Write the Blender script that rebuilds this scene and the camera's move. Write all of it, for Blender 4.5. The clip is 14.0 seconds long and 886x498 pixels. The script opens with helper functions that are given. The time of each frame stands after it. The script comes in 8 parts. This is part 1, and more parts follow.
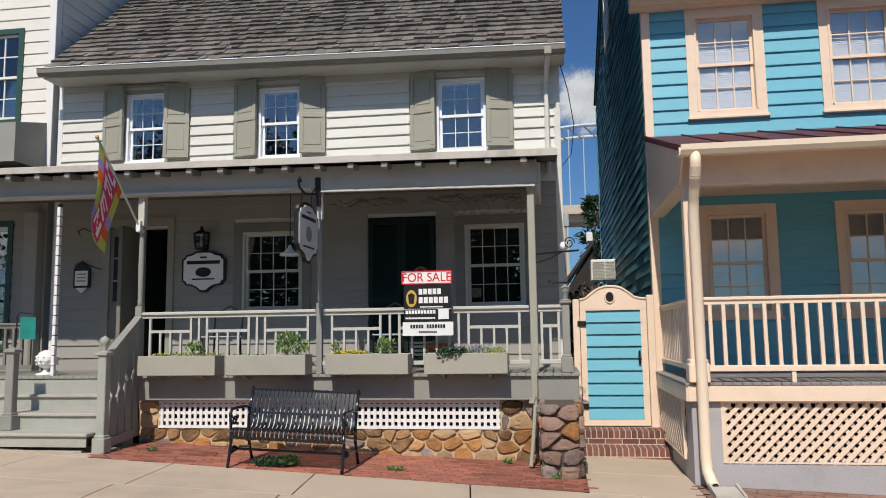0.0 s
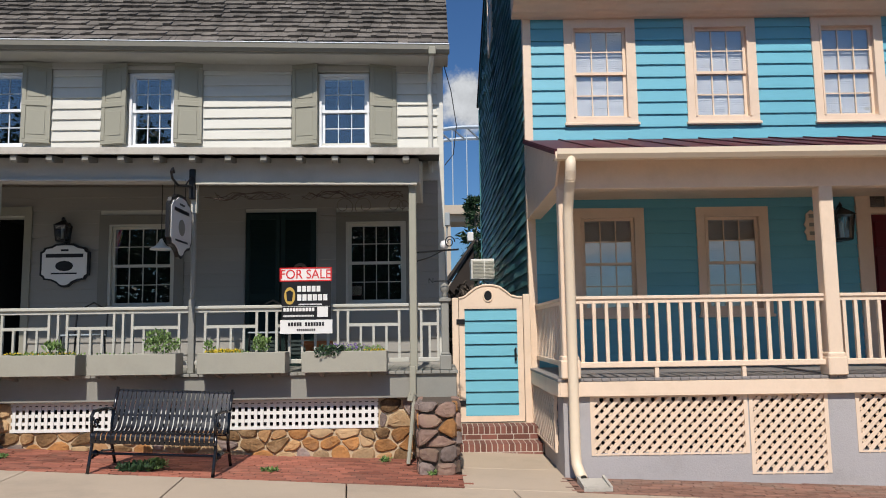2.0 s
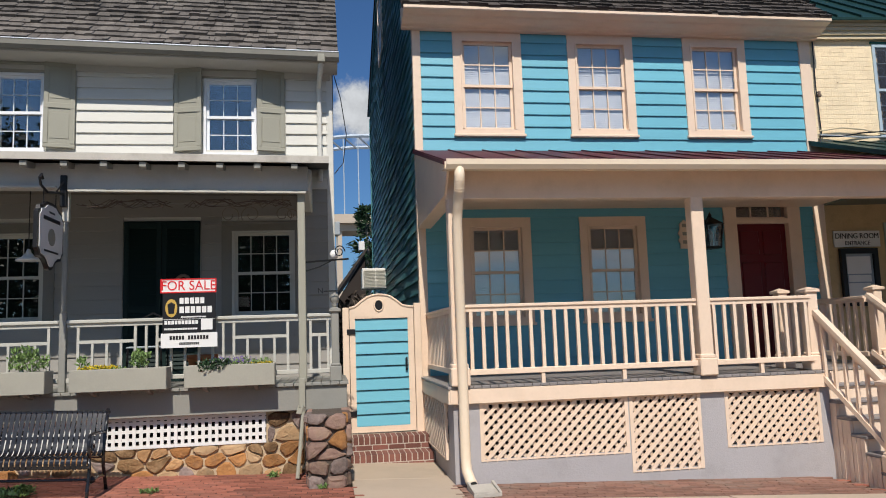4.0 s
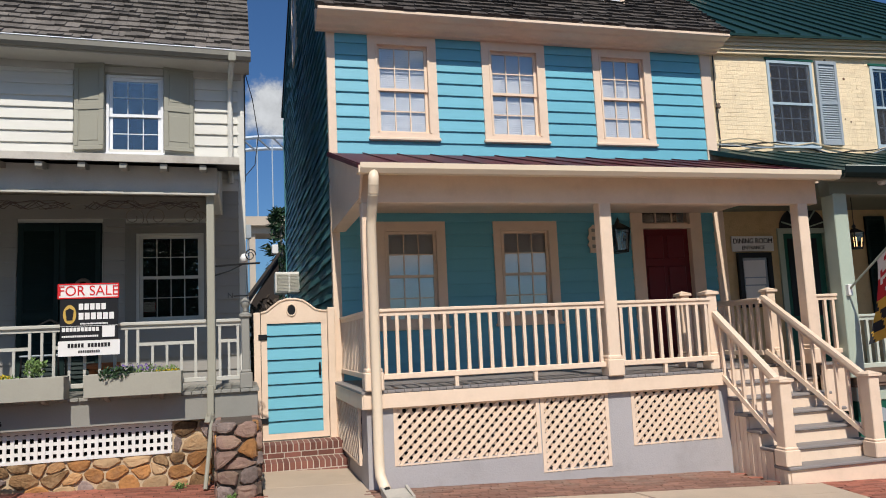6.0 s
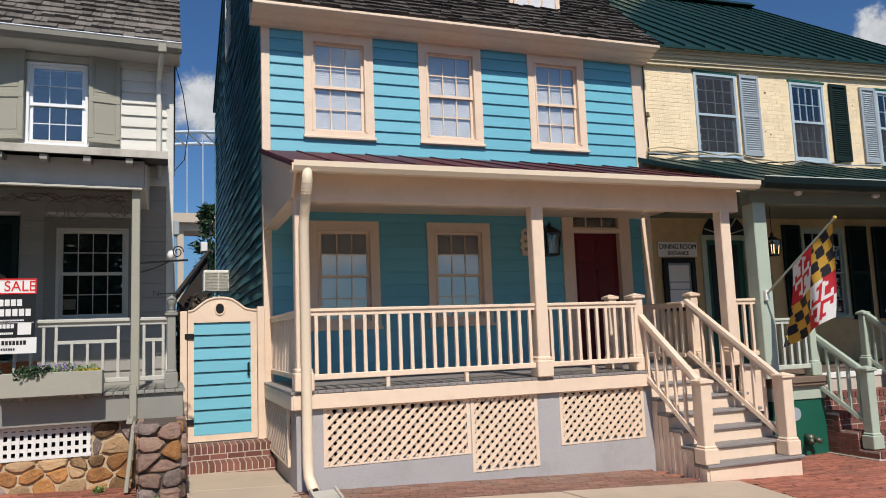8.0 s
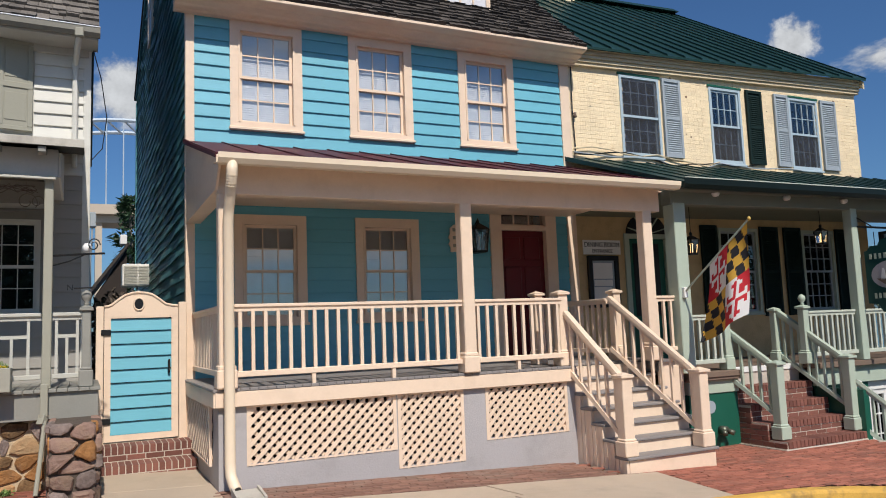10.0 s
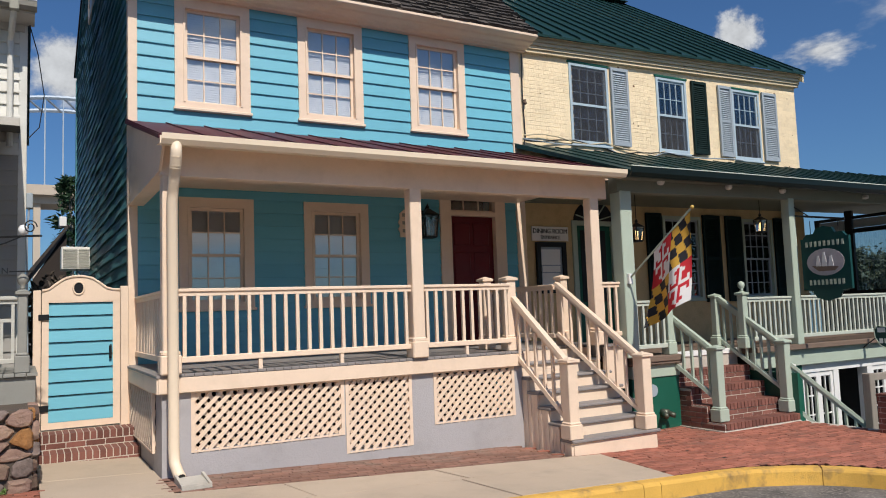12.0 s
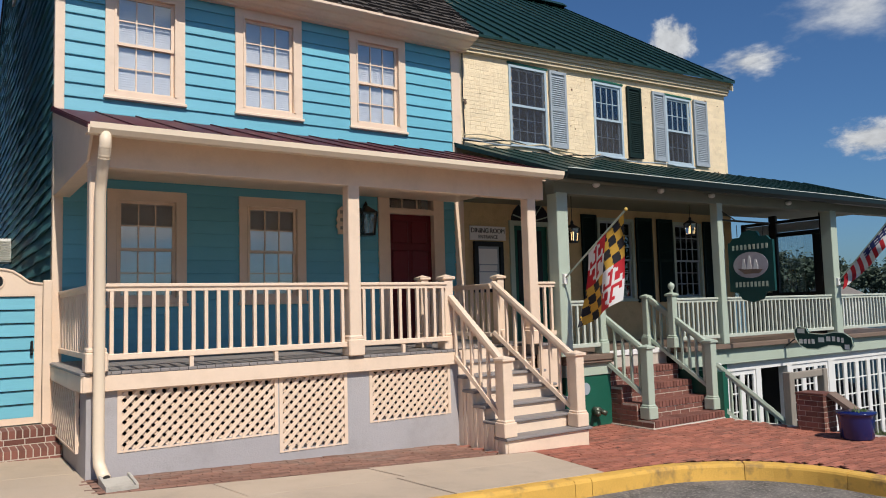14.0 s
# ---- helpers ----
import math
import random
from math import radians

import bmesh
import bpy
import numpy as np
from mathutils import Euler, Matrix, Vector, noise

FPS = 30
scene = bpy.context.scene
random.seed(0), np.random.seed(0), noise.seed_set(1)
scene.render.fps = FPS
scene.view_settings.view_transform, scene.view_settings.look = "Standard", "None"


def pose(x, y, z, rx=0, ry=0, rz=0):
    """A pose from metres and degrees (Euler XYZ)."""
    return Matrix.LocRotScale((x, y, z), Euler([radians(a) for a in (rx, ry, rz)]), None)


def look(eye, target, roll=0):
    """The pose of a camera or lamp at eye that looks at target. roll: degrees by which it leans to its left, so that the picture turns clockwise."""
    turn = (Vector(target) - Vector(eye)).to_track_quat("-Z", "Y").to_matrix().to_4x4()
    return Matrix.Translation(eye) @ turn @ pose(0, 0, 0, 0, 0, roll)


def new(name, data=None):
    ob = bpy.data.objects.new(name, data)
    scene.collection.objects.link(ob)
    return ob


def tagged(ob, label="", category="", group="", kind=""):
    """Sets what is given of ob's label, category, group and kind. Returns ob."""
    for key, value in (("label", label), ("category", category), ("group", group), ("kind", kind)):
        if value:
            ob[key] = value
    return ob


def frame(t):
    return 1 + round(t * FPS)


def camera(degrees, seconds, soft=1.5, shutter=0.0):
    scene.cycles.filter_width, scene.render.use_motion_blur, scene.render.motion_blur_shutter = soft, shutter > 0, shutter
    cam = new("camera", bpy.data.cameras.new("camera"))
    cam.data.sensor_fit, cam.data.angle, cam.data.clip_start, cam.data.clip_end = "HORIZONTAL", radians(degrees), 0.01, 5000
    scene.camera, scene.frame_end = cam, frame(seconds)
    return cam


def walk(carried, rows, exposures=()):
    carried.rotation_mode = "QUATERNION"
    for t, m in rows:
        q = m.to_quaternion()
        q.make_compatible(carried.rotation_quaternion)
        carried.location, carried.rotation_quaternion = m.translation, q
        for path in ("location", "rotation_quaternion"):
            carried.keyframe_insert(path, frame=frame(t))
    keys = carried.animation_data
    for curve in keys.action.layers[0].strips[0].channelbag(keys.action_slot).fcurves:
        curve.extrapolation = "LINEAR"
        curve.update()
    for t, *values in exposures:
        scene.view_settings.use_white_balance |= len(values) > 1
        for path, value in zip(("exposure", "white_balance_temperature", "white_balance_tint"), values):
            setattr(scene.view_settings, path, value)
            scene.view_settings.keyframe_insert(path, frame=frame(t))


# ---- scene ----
cam = camera(60.9, 14.0, soft=1.0)
PATH = [
    (0, (-0.055, 0.087, 1.608), (-0.345, 2.053, 1.833), -0.8),
    (0.5, (-0.047, 0.101, 1.601), (-0.25, 2.078, 1.829), -0.9),
    (1, (-0.04, 0.103, 1.602), (-0.166, 2.087, 1.816), -0.9),
    (1.5, (-0.038, 0.104, 1.603), (-0.088, 2.093, 1.811), -0.9),
    (2, (-0.035, 0.104, 1.605), (-0.016, 2.092, 1.821), -0.8),
    (2.5, (-0.044, 0.107, 1.615), (0.049, 2.093, 1.836), -0.9),
    (3, (-0.039, 0.108, 1.612), (0.12, 2.088, 1.838), -1.3),
    (5.5, (0.011, 0.114, 1.605), (0.498, 2.04, 1.841), -2.5),
    (6, (0.01, 0.112, 1.615), (0.531, 2.029, 1.848), -2.6),
    (6.5, (0.011, 0.111, 1.611), (0.573, 2.017, 1.841), -2.5),
    (7, (0.013, 0.115, 1.607), (0.619, 2.007, 1.837), -2.2),
    (7.5, (0.011, 0.11, 1.607), (0.658, 1.989, 1.835), -2.2),
    (8, (0.012, 0.106, 1.608), (0.7, 1.97, 1.837), -2.2),
    (8.5, (0.015, 0.106, 1.611), (0.752, 1.951, 1.842), -2.1),
    (9, (0.019, 0.109, 1.62), (0.804, 1.934, 1.849), -2.1),
    (11.5, (0.04, 0.114, 1.594), (0.987, 1.866, 1.77), -2.2),
    (12, (0.042, 0.105, 1.612), (1.019, 1.842, 1.779), -2.1),
    (12.5, (0.047, 0.108, 1.597), (1.058, 1.825, 1.772), -2.1),
    (13, (0.043, 0.101, 1.606), (1.092, 1.795, 1.78), -1.9),
    (13.5, (0.049, 0.117, 1.603), (1.138, 1.786, 1.769), -1.8),
    (14, (0.048, 0.111, 1.613), (1.165, 1.763, 1.77), -1.6),
]
walk(cam, [(t, look(e, g, r)) for t, e, g, r in PATH])

# ---- light: high sun behind the viewer, clear sky ----
world = bpy.data.worlds.new("sky")
scene.world = world
world.use_nodes = True
wn = world.node_tree.nodes
sky = wn.new("ShaderNodeTexSky")
sky.sky_type = "NISHITA"
sky.sun_disc = False
sky.sun_elevation, sky.sun_rotation = radians(47.6), radians(184)
sky.altitude, sky.air_density, sky.dust_density, sky.ozone_density = 0, 1.0, 1.0, 3.0
wn["Background"].inputs["Strength"].default_value = 0.056
deepen = wn.new("ShaderNodeMix")
deepen.data_type, deepen.blend_type = "RGBA", "MULTIPLY"
deepen.inputs["Factor"].default_value = 1.0
deepen.inputs["B"].default_value = (0.74, 1.12, 1.53, 1)
world.node_tree.links.new(sky.outputs["Color"], deepen.inputs["A"])
world.node_tree.links.new(deepen.outputs["Result"], wn["Background"].inputs["Color"])
sun_data = bpy.data.lights.new("sun", "SUN")
sun_data.energy, sun_data.angle, sun_data.color = 4.3, radians(0.6), (1.0, 0.925, 0.835)
sun = new("sun", sun_data)
sun.matrix_world = look((-2.0, -27.3, 30), (0, 0, 0))
scene.view_settings.exposure = 0.0


# ---- materials ----
def mat(name, base, rough=0.6, var=0.12, scale=3.0, bump=0.1, fine=60.0, metal=0.0, rand=0.0, island=0.0,
        stretch=(1, 1, 1), spec=0.4, dirt=None, dirt_amount=0.0, dirt_scale=1.5):
    """A paint, wood, stone or metal: base colour varied at two scales, with fine relief."""
    m = bpy.data.materials.new(name)
    m.use_nodes = True
    n, l = m.node_tree.nodes, m.node_tree.links
    p = n["Principled BSDF"]
    p.inputs["Roughness"].default_value = rough
    p.inputs["Metallic"].default_value = metal
    p.inputs["Specular IOR Level"].default_value = spec
    geo = n.new("ShaderNodeNewGeometry")
    mp = n.new("ShaderNodeMapping")
    mp.inputs["Scale"].default_value = stretch
    l.new(geo.outputs["Position"], mp.inputs["Vector"])
    big = n.new("ShaderNodeTexNoise")
    big.inputs["Scale"].default_value, big.inputs["Detail"].default_value = scale, 5
    small = n.new("ShaderNodeTexNoise")
    small.inputs["Scale"].default_value, small.inputs["Detail"].default_value = fine, 4
    for k in (big, small):
        l.new(mp.outputs["Vector"], k.inputs["Vector"])
    def math_node(op, a, b):
        k = n.new("ShaderNodeMath")
        k.operation = op
        for i, q in enumerate((a, b)):
            if isinstance(q, (int, float)):
                k.inputs[i].default_value = q
            else:
                l.new(q, k.inputs[i])
        return k.outputs[0]
    f = math_node("ADD", math_node("MULTIPLY", math_node("SUBTRACT", big.outputs["Fac"], 0.5), var * 2.4),
                  math_node("MULTIPLY", math_node("SUBTRACT", small.outputs["Fac"], 0.5), var * 1.4))
    if rand:
        info = n.new("ShaderNodeObjectInfo")
        f = math_node("ADD", f, math_node("MULTIPLY", math_node("SUBTRACT", info.outputs["Random"], 0.5), rand * 2))
    if island:
        f = math_node("ADD", f, math_node("MULTIPLY", math_node("SUBTRACT", geo.outputs["Random Per Island"], 0.5), island * 2))
    f = math_node("ADD", f, 1.0)
    hsv = n.new("ShaderNodeHueSaturation")
    hsv.inputs["Color"].default_value = (*base, 1)
    l.new(f, hsv.inputs["Value"])
    colour = hsv.outputs["Color"]
    if dirt:
        d = n.new("ShaderNodeTexNoise")
        d.inputs["Scale"].default_value, d.inputs["Detail"].default_value = dirt_scale, 8
        d.inputs["Roughness"].default_value = 0.65
        l.new(mp.outputs["Vector"], d.inputs["Vector"])
        ramp = n.new("ShaderNodeMapRange")
        ramp.inputs["From Min"].default_value, ramp.inputs["From Max"].default_value = 0.5, 0.72
        ramp.inputs["To Max"].default_value = dirt_amount
        l.new(d.outputs["Fac"], ramp.inputs["Value"])
        mix = n.new("ShaderNodeMix")
        mix.data_type = "RGBA"
        l.new(ramp.outputs["Result"], mix.inputs["Factor"])
        l.new(colour, mix.inputs["A"])
        mix.inputs["B"].default_value = (*dirt, 1)
        colour = mix.outputs["Result"]
    l.new(colour, p.inputs["Base Color"])
    if bump:
        bp = n.new("ShaderNodeBump")
        bp.inputs["Strength"].default_value, bp.inputs["Distance"].default_value = bump, 0.01
        l.new(small.outputs["Fac"], bp.inputs["Height"])
        l.new(bp.outputs["Normal"], p.inputs["Normal"])
    return m


def glass_mat(name, tint=(1, 1, 1), gloss=0.08):
    """Window glass: clear, with a mirror-like sheen that grows at grazing angles."""
    m = bpy.data.materials.new(name)
    m.use_nodes = True
    n, l = m.node_tree.nodes, m.node_tree.links
    n.remove(n["Principled BSDF"])
    clear, shine, mix, fres, add = (n.new("ShaderNodeBsdf" + k) if k in ("Transparent", "Glossy") else n.new(k)
                                    for k in ("Transparent", "Glossy", "ShaderNodeMixShader", "ShaderNodeFresnel", "ShaderNodeMath"))
    clear.inputs["Color"].default_value = (*tint, 1)
    shine.inputs["Roughness"].default_value = 0.01
    fres.inputs["IOR"].default_value = 1.5
    add.inputs[1].default_value = gloss
    l.new(fres.outputs[0], add.inputs[0])
    l.new(add.outputs[0], mix.inputs[0])
    l.new(clear.outputs[0], mix.inputs[1])
    l.new(shine.outputs[0], mix.inputs[2])
    l.new(mix.outputs[0], n["Material Output"].inputs["Surface"])
    return m


CREAM = mat("cream_paint", (0.80, 0.628, 0.478), 0.5, 0.06, 2.0, 0.1, 40, dirt=(0.58, 0.44, 0.31), dirt_amount=0.3, dirt_scale=3.5)
CREAM_BRIGHT = mat("cream_gutter_metal", (0.82, 0.68, 0.51), 0.35, 0.04, 2.0, 0.02, 30)
TURQ = mat("turquoise_paint", (0.142, 0.435, 0.545), 0.5, 0.06, 2.0, 0.12, 45, rand=0.05, stretch=(0.3, 1, 2), dirt=(0.10, 0.33, 0.42), dirt_amount=0.3, dirt_scale=3)
# Darker turquoise: the shade of the narrow gap is painted into it.
TURQ_SHADE = mat("shaded_turquoise_paint", (0.078, 0.24, 0.25), 0.5, 0.12, 2.0, 0.1, 40, rand=0.1, spec=0.3)
GREYSTUCCO = mat("grey_stucco", (0.41, 0.39, 0.395), 0.85, 0.09, 1.5, 0.35, 70, dirt=(0.28, 0.265, 0.25), dirt_amount=0.45, dirt_scale=2.2)
DECKGREY = mat("grey_deck_paint", (0.25, 0.23, 0.22), 0.55, 0.1, 4, 0.1, 60, rand=0.06)
MAROON = mat("maroon_metal_roof", (0.078, 0.009, 0.017), 0.5, 0.1, 2, 0.02, 20, spec=0.25)
DOORRED = mat("dark_red_door_paint", (0.12, 0.006, 0.010), 0.4, 0.08, 4, 0.05, 50)
SHAKE_DARK = mat("dark_weathered_shakes", (0.062, 0.052, 0.045), 0.85, 0.4, 6, 0.8, 50, island=0.32, rand=0.32, stretch=(1, 0.3, 0.3))
SHAKE_GREY = mat("grey_weathered_shakes", (0.155, 0.138, 0.12), 0.85, 0.5, 5, 0.9, 50, island=0.20, rand=0.20, stretch=(1, 0.3, 0.3))
BLACK = mat("black_paint", (0.012, 0.012, 0.013), 0.35, 0.1, 5, 0.03, 50)
# Near-black colour that paints the darkness of unlit rooms and hollows.
ROOMSHADE = mat("room_shade_black", (0.018, 0.017, 0.016), 0.9, 0.1, 2, 0)
BLIND = mat("white_blind", (0.66, 0.655, 0.69), 0.6, 0.04, 3, 0)
GLASS = glass_mat("window_glass", (0.92, 0.95, 0.96), 0.13)
WHITE = mat("white_paint", (0.78, 0.77, 0.74), 0.45, 0.05, 3, 0.05, 40)
GRAYCLAP = mat("offwhite_grey_clapboard_paint", (0.66, 0.65, 0.59), 0.6, 0.06, 2, 0.15, 50, rand=0.03, stretch=(0.3, 1, 2), dirt=(0.4, 0.37, 0.32), dirt_amount=0.25)
GUTTERGREY = mat("weathered_gutter_paint", (0.19, 0.178, 0.15), 0.5, 0.1, 2.5, 0.1, 50, dirt=(0.10, 0.095, 0.08), dirt_amount=0.4)
GUTTERPALE = mat("pale_weathered_gutter_paint", (0.22, 0.21, 0.175), 0.5, 0.1, 2.5, 0.1, 50, dirt=(0.17, 0.16, 0.13), dirt_amount=0.45, dirt_scale=4)
SOFFIT = mat("pale_taupe_soffit_paint", (0.50, 0.48, 0.43), 0.6, 0.08, 2.5, 0.1, 50)
BEAMPAINT = mat("pale_grey_beam_paint", (0.47, 0.465, 0.44), 0.6, 0.1, 2, 0.1, 50, dirt=(0.30, 0.29, 0.26), dirt_amount=0.4)
EDGE = mat("weathered_white_roof_edge", (0.50, 0.47, 0.41), 0.65, 0.12, 3, 0.2, 50, dirt=(0.27, 0.24, 0.20), dirt_amount=0.6, dirt_scale=4)
SAGE = mat("sage_grey_paint", (0.30, 0.29, 0.235), 0.55, 0.07, 2.5, 0.1, 50, dirt=(0.2, 0.19, 0.16), dirt_amount=0.3)
SHUTTER = mat("sage_shutter_paint", (0.34, 0.33, 0.265), 0.55, 0.06, 2.5, 0.1, 50)
SASHWHITE = mat("white_vinyl_sash", (0.82, 0.84, 0.86), 0.35, 0.03, 3, 0)
CONCRETE = mat("sidewalk_concrete", (0.50, 0.40, 0.30), 0.9, 0.15, 1.1, 0.4, 120, dirt=(0.34, 0.28, 0.215), dirt_amount=0.6, dirt_scale=1.3)
BRICK = mat("red_paving_brick", (0.36, 0.13, 0.085), 0.9, 0.16, 1.2, 0.5, 90, rand=0.26, island=0.28, dirt=(0.20, 0.13, 0.10), dirt_amount=0.45, dirt_scale=2.5)
ASPHALT = mat("asphalt", (0.15, 0.138, 0.125), 0.9, 0.75, 3, 1.0, 70, dirt=(0.44, 0.40, 0.34), dirt_amount=0.85, dirt_scale=28)
KERBYELLOW = mat("worn_yellow_kerb_paint", (0.70, 0.41, 0.085), 0.75, 0.16, 3, 0.5, 80, dirt=(0.23, 0.15, 0.07), dirt_amount=0.95, dirt_scale=5)


# ---- building blocks ----
class Solid:
    """Collects corner points and faces, then becomes one mesh."""

    def __init__(self):
        self.v, self.f = [], []

    def add(self, pts, faces):
        k = len(self.v)
        self.v += [tuple(p) for p in pts]
        self.f += [tuple(i + k for i in q) for q in faces]
        return self

    def box(self, x0, x1, y0, y1, z0, z1, m=None):
        pts = [Vector((x, y, z)) for z in (z0, z1) for x, y in ((x0, y0), (x1, y0), (x1, y1), (x0, y1))]
        if m is not None:
            pts = [m @ p for p in pts]
        return self.add(pts, [(3, 2, 1, 0), (4, 5, 6, 7), (0, 1, 5, 4), (1, 2, 6, 5), (2, 3, 7, 6), (3, 0, 4, 7)])

    def cbox(self, x0, x1, y0, y1, z0, z1, c=0.008, m=None):
        """A box whose corners along z and at both ends are chamfered."""
        ring = [(x0 + c, y0), (x1 - c, y0), (x1, y0 + c), (x1, y1 - c), (x1 - c, y1), (x0 + c, y1), (x0, y1 - c), (x0, y0 + c)]
        cx, cy = (x0 + x1) / 2, (y0 + y1) / 2
        inn = [(cx + (x - cx) * (1 - 2 * c / max(x1 - x0, 1e-4)), cy + (y - cy) * (1 - 2 * c / max(y1 - y0, 1e-4))) for x, y in ring]
        pts = [Vector((x, y, z)) for rr, z in ((inn, z0), (ring, z0 + c), (ring, z1 - c), (inn, z1)) for x, y in rr]
        if m is not None:
            pts = [m @ p for p in pts]
        fs = [tuple(range(7, -1, -1)), tuple(range(24, 32))]
        for r in range(3):
            fs += [(r * 8 + i, r * 8 + (i + 1) % 8, r * 8 + 8 + (i + 1) % 8, r * 8 + 8 + i) for i in range(8)]
        return self.add(pts, fs)

    def prism(self, poly, lo, hi, axis="x"):
        """A polygon pushed along an axis: x takes (y, z) points, y takes (x, z), z takes (x, y)."""
        def at(p, w):
            return {"x": (w, p[0], p[1]), "y": (p[0], w, p[1]), "z": (p[0], p[1], w)}[axis]
        n = len(poly)
        pts = [at(p, lo) for p in poly] + [at(p, hi) for p in poly]
        return self.add(pts, [tuple(range(n - 1, -1, -1)), tuple(range(n, 2 * n))] + [(i, (i + 1) % n, n + (i + 1) % n, n + i) for i in range(n)])

    def tube(self, path, r, sides=10, caps=True):
        """A round bar along a path; r may be one radius or one for each point."""
        path = [Vector(p) for p in path]
        rs = r if isinstance(r, (list, tuple)) else [r] * len(path)
        k = len(self.v)
        up = None
        for i, p in enumerate(path):
            d = (path[min(i + 1, len(path) - 1)] - path[max(i - 1, 0)]).normalized()
            if up is None:
                up = d.orthogonal().normalized()
            up = (up - d * up.dot(d)).normalized()
            side = d.cross(up)
            for s in range(sides):
                a = 2 * math.pi * s / sides
                self.v.append(tuple(p + (up * math.cos(a) + side * math.sin(a)) * rs[i]))
        for i in range(len(path) - 1):
            for s in range(sides):
                a, b = k + i * sides + s, k + i * sides + (s + 1) % sides
                self.f.append((a, b, b + sides, a + sides))
        if caps:
            self.f.append(tuple(k + s for s in range(sides - 1, -1, -1)))
            e = k + (len(path) - 1) * sides
            self.f.append(tuple(e + s for s in range(sides)))
        return self

    def lathe(self, profile, centre=(0, 0, 0), sides=16):
        """(radius, z) points turned round a vertical axis."""
        cx, cy, cz = centre
        return self.tube([(cx, cy, cz + z + 1e-5 * i) for i, (r, z) in enumerate(profile)], [max(r, 0.0005) for r, z in profile], sides)

    def bar(self, a, b, w, h, up=(0, 0, 1)):
        """A rectangular bar from a to b, w wide and h high."""
        a, b = Vector(a), Vector(b)
        d = (b - a).normalized()
        side = d.cross(Vector(up)).normalized()
        top = side.cross(d)
        pts = [p + side * sx * w / 2 + top * sz * h / 2 for p in (a, b) for sx, sz in ((-1, -1), (1, -1), (1, 1), (-1, 1))]
        return self.add(pts, [(3, 2, 1, 0), (4, 5, 6, 7), (0, 1, 5, 4), (1, 2, 6, 5), (2, 3, 7, 6), (3, 0, 4, 7)])

    def shear(self, k, x0):
        """Old timber sags: raise every point by k for each metre west of x0."""
        self.v = [(x, y, z - k * (x - x0)) for x, y, z in self.v]
        return self

    def mesh(self, name, smooth=False):
        me = bpy.data.meshes.new(name)
        me.from_pydata(self.v, [], self.f)
        bm = bmesh.new()
        bm.from_mesh(me)
        bmesh.ops.recalc_face_normals(bm, faces=bm.faces)
        bm.to_mesh(me)
        bm.free()
        if smooth:
            me.polygons.foreach_set("use_smooth", [True] * len(me.polygons))
        return me


def part(name, solid, material, parent=None, label="", smooth=False):
    """Links a solid as one mesh object, under a thing or a part of one."""
    me = solid.mesh(name, smooth) if isinstance(solid, Solid) else solid
    if not me.materials:
        me.materials.append(material)
    ob = new(name, me)
    if parent is not None:
        ob.parent = parent
        ob.matrix_basis = Matrix.Translation(-world_at[parent.name]) if parent.name in world_at else Matrix.Identity(4)
        world_at[ob.name] = Vector((0, 0, 0))
    else:
        world_at[ob.name] = Vector((0, 0, 0))
    if label:
        tagged(ob, label)
    return ob


world_at = {}


def thing(name, label, category, at=(0, 0, 0), group="", kind=""):
    ob = new(name)
    ob.empty_display_size = 0.2
    ob.location = at
    world_at[ob.name] = Vector(at)
    return tagged(ob, label, category, group, kind)


def piece(name, mesh, parent, loc, scale=(1, 1, 1), rot=(0, 0, 0)):
    """A small repeat on shared mesh data, under a mesh part that stands at the world's origin."""
    ob = new(name, mesh)
    ob.parent = parent
    base = world_at.get(parent.name, Vector((0, 0, 0)))
    ob.matrix_basis = Matrix.LocRotScale(Vector(loc) - base, Euler(rot), Vector(scale))
    return ob


def rect_wall(solid, a0, a1, z0, z1, lo, hi, holes, axis="y"):
    """A wall between lo and hi with rectangular openings (a0, a1, z0, z1) right through it, as one closed skin."""
    xs = sorted({a0, a1, *[min(max(q, a0), a1) for h in holes for q in h[:2]]})
    zs = sorted({z0, z1, *[min(max(q, z0), z1) for h in holes for q in h[2:4]]})
    nx, nz = len(xs), len(zs)
    def full(i, j):
        if not (0 <= i < nx - 1 and 0 <= j < nz - 1):
            return False
        cx, cz = (xs[i] + xs[i + 1]) / 2, (zs[j] + zs[j + 1]) / 2
        return not any(h[0] < cx < h[1] and h[2] < cz < h[3] for h in holes)
    pts = [((x, w, z) if axis == "y" else (w, x, z)) for w in (lo, hi) for z in zs for x in xs]
    def at(i, j, k):
        return k * nx * nz + j * nx + i
    fs = []
    for i in range(nx - 1):
        for j in range(nz - 1):
            if full(i, j):
                fs += [(at(i, j, k), at(i + 1, j, k), at(i + 1, j + 1, k), at(i, j + 1, k)) for k in (0, 1)]
                for (di, dj), (p, q) in {(-1, 0): ((i, j), (i, j + 1)), (1, 0): ((i + 1, j), (i + 1, j + 1)), (0, -1): ((i, j), (i + 1, j)), (0, 1): ((i, j + 1), (i + 1, j + 1))}.items():
                    if not full(i + di, j + dj):
                        fs.append((at(*p, 0), at(*q, 0), at(*q, 1), at(*p, 1)))
    return solid.add(pts, fs)


def board_mesh(name, exposure, material, thick=0.024):
    """A clapboard one metre long along x, its lower edge proud, its face towards -y."""
    me = Solid().prism([(0, 0), (-thick, 0), (-thick, 0.012), (-0.006, exposure + 0.015), (0, exposure + 0.015)], 0, 1).mesh(name)
    me.materials.append(material)
    return me


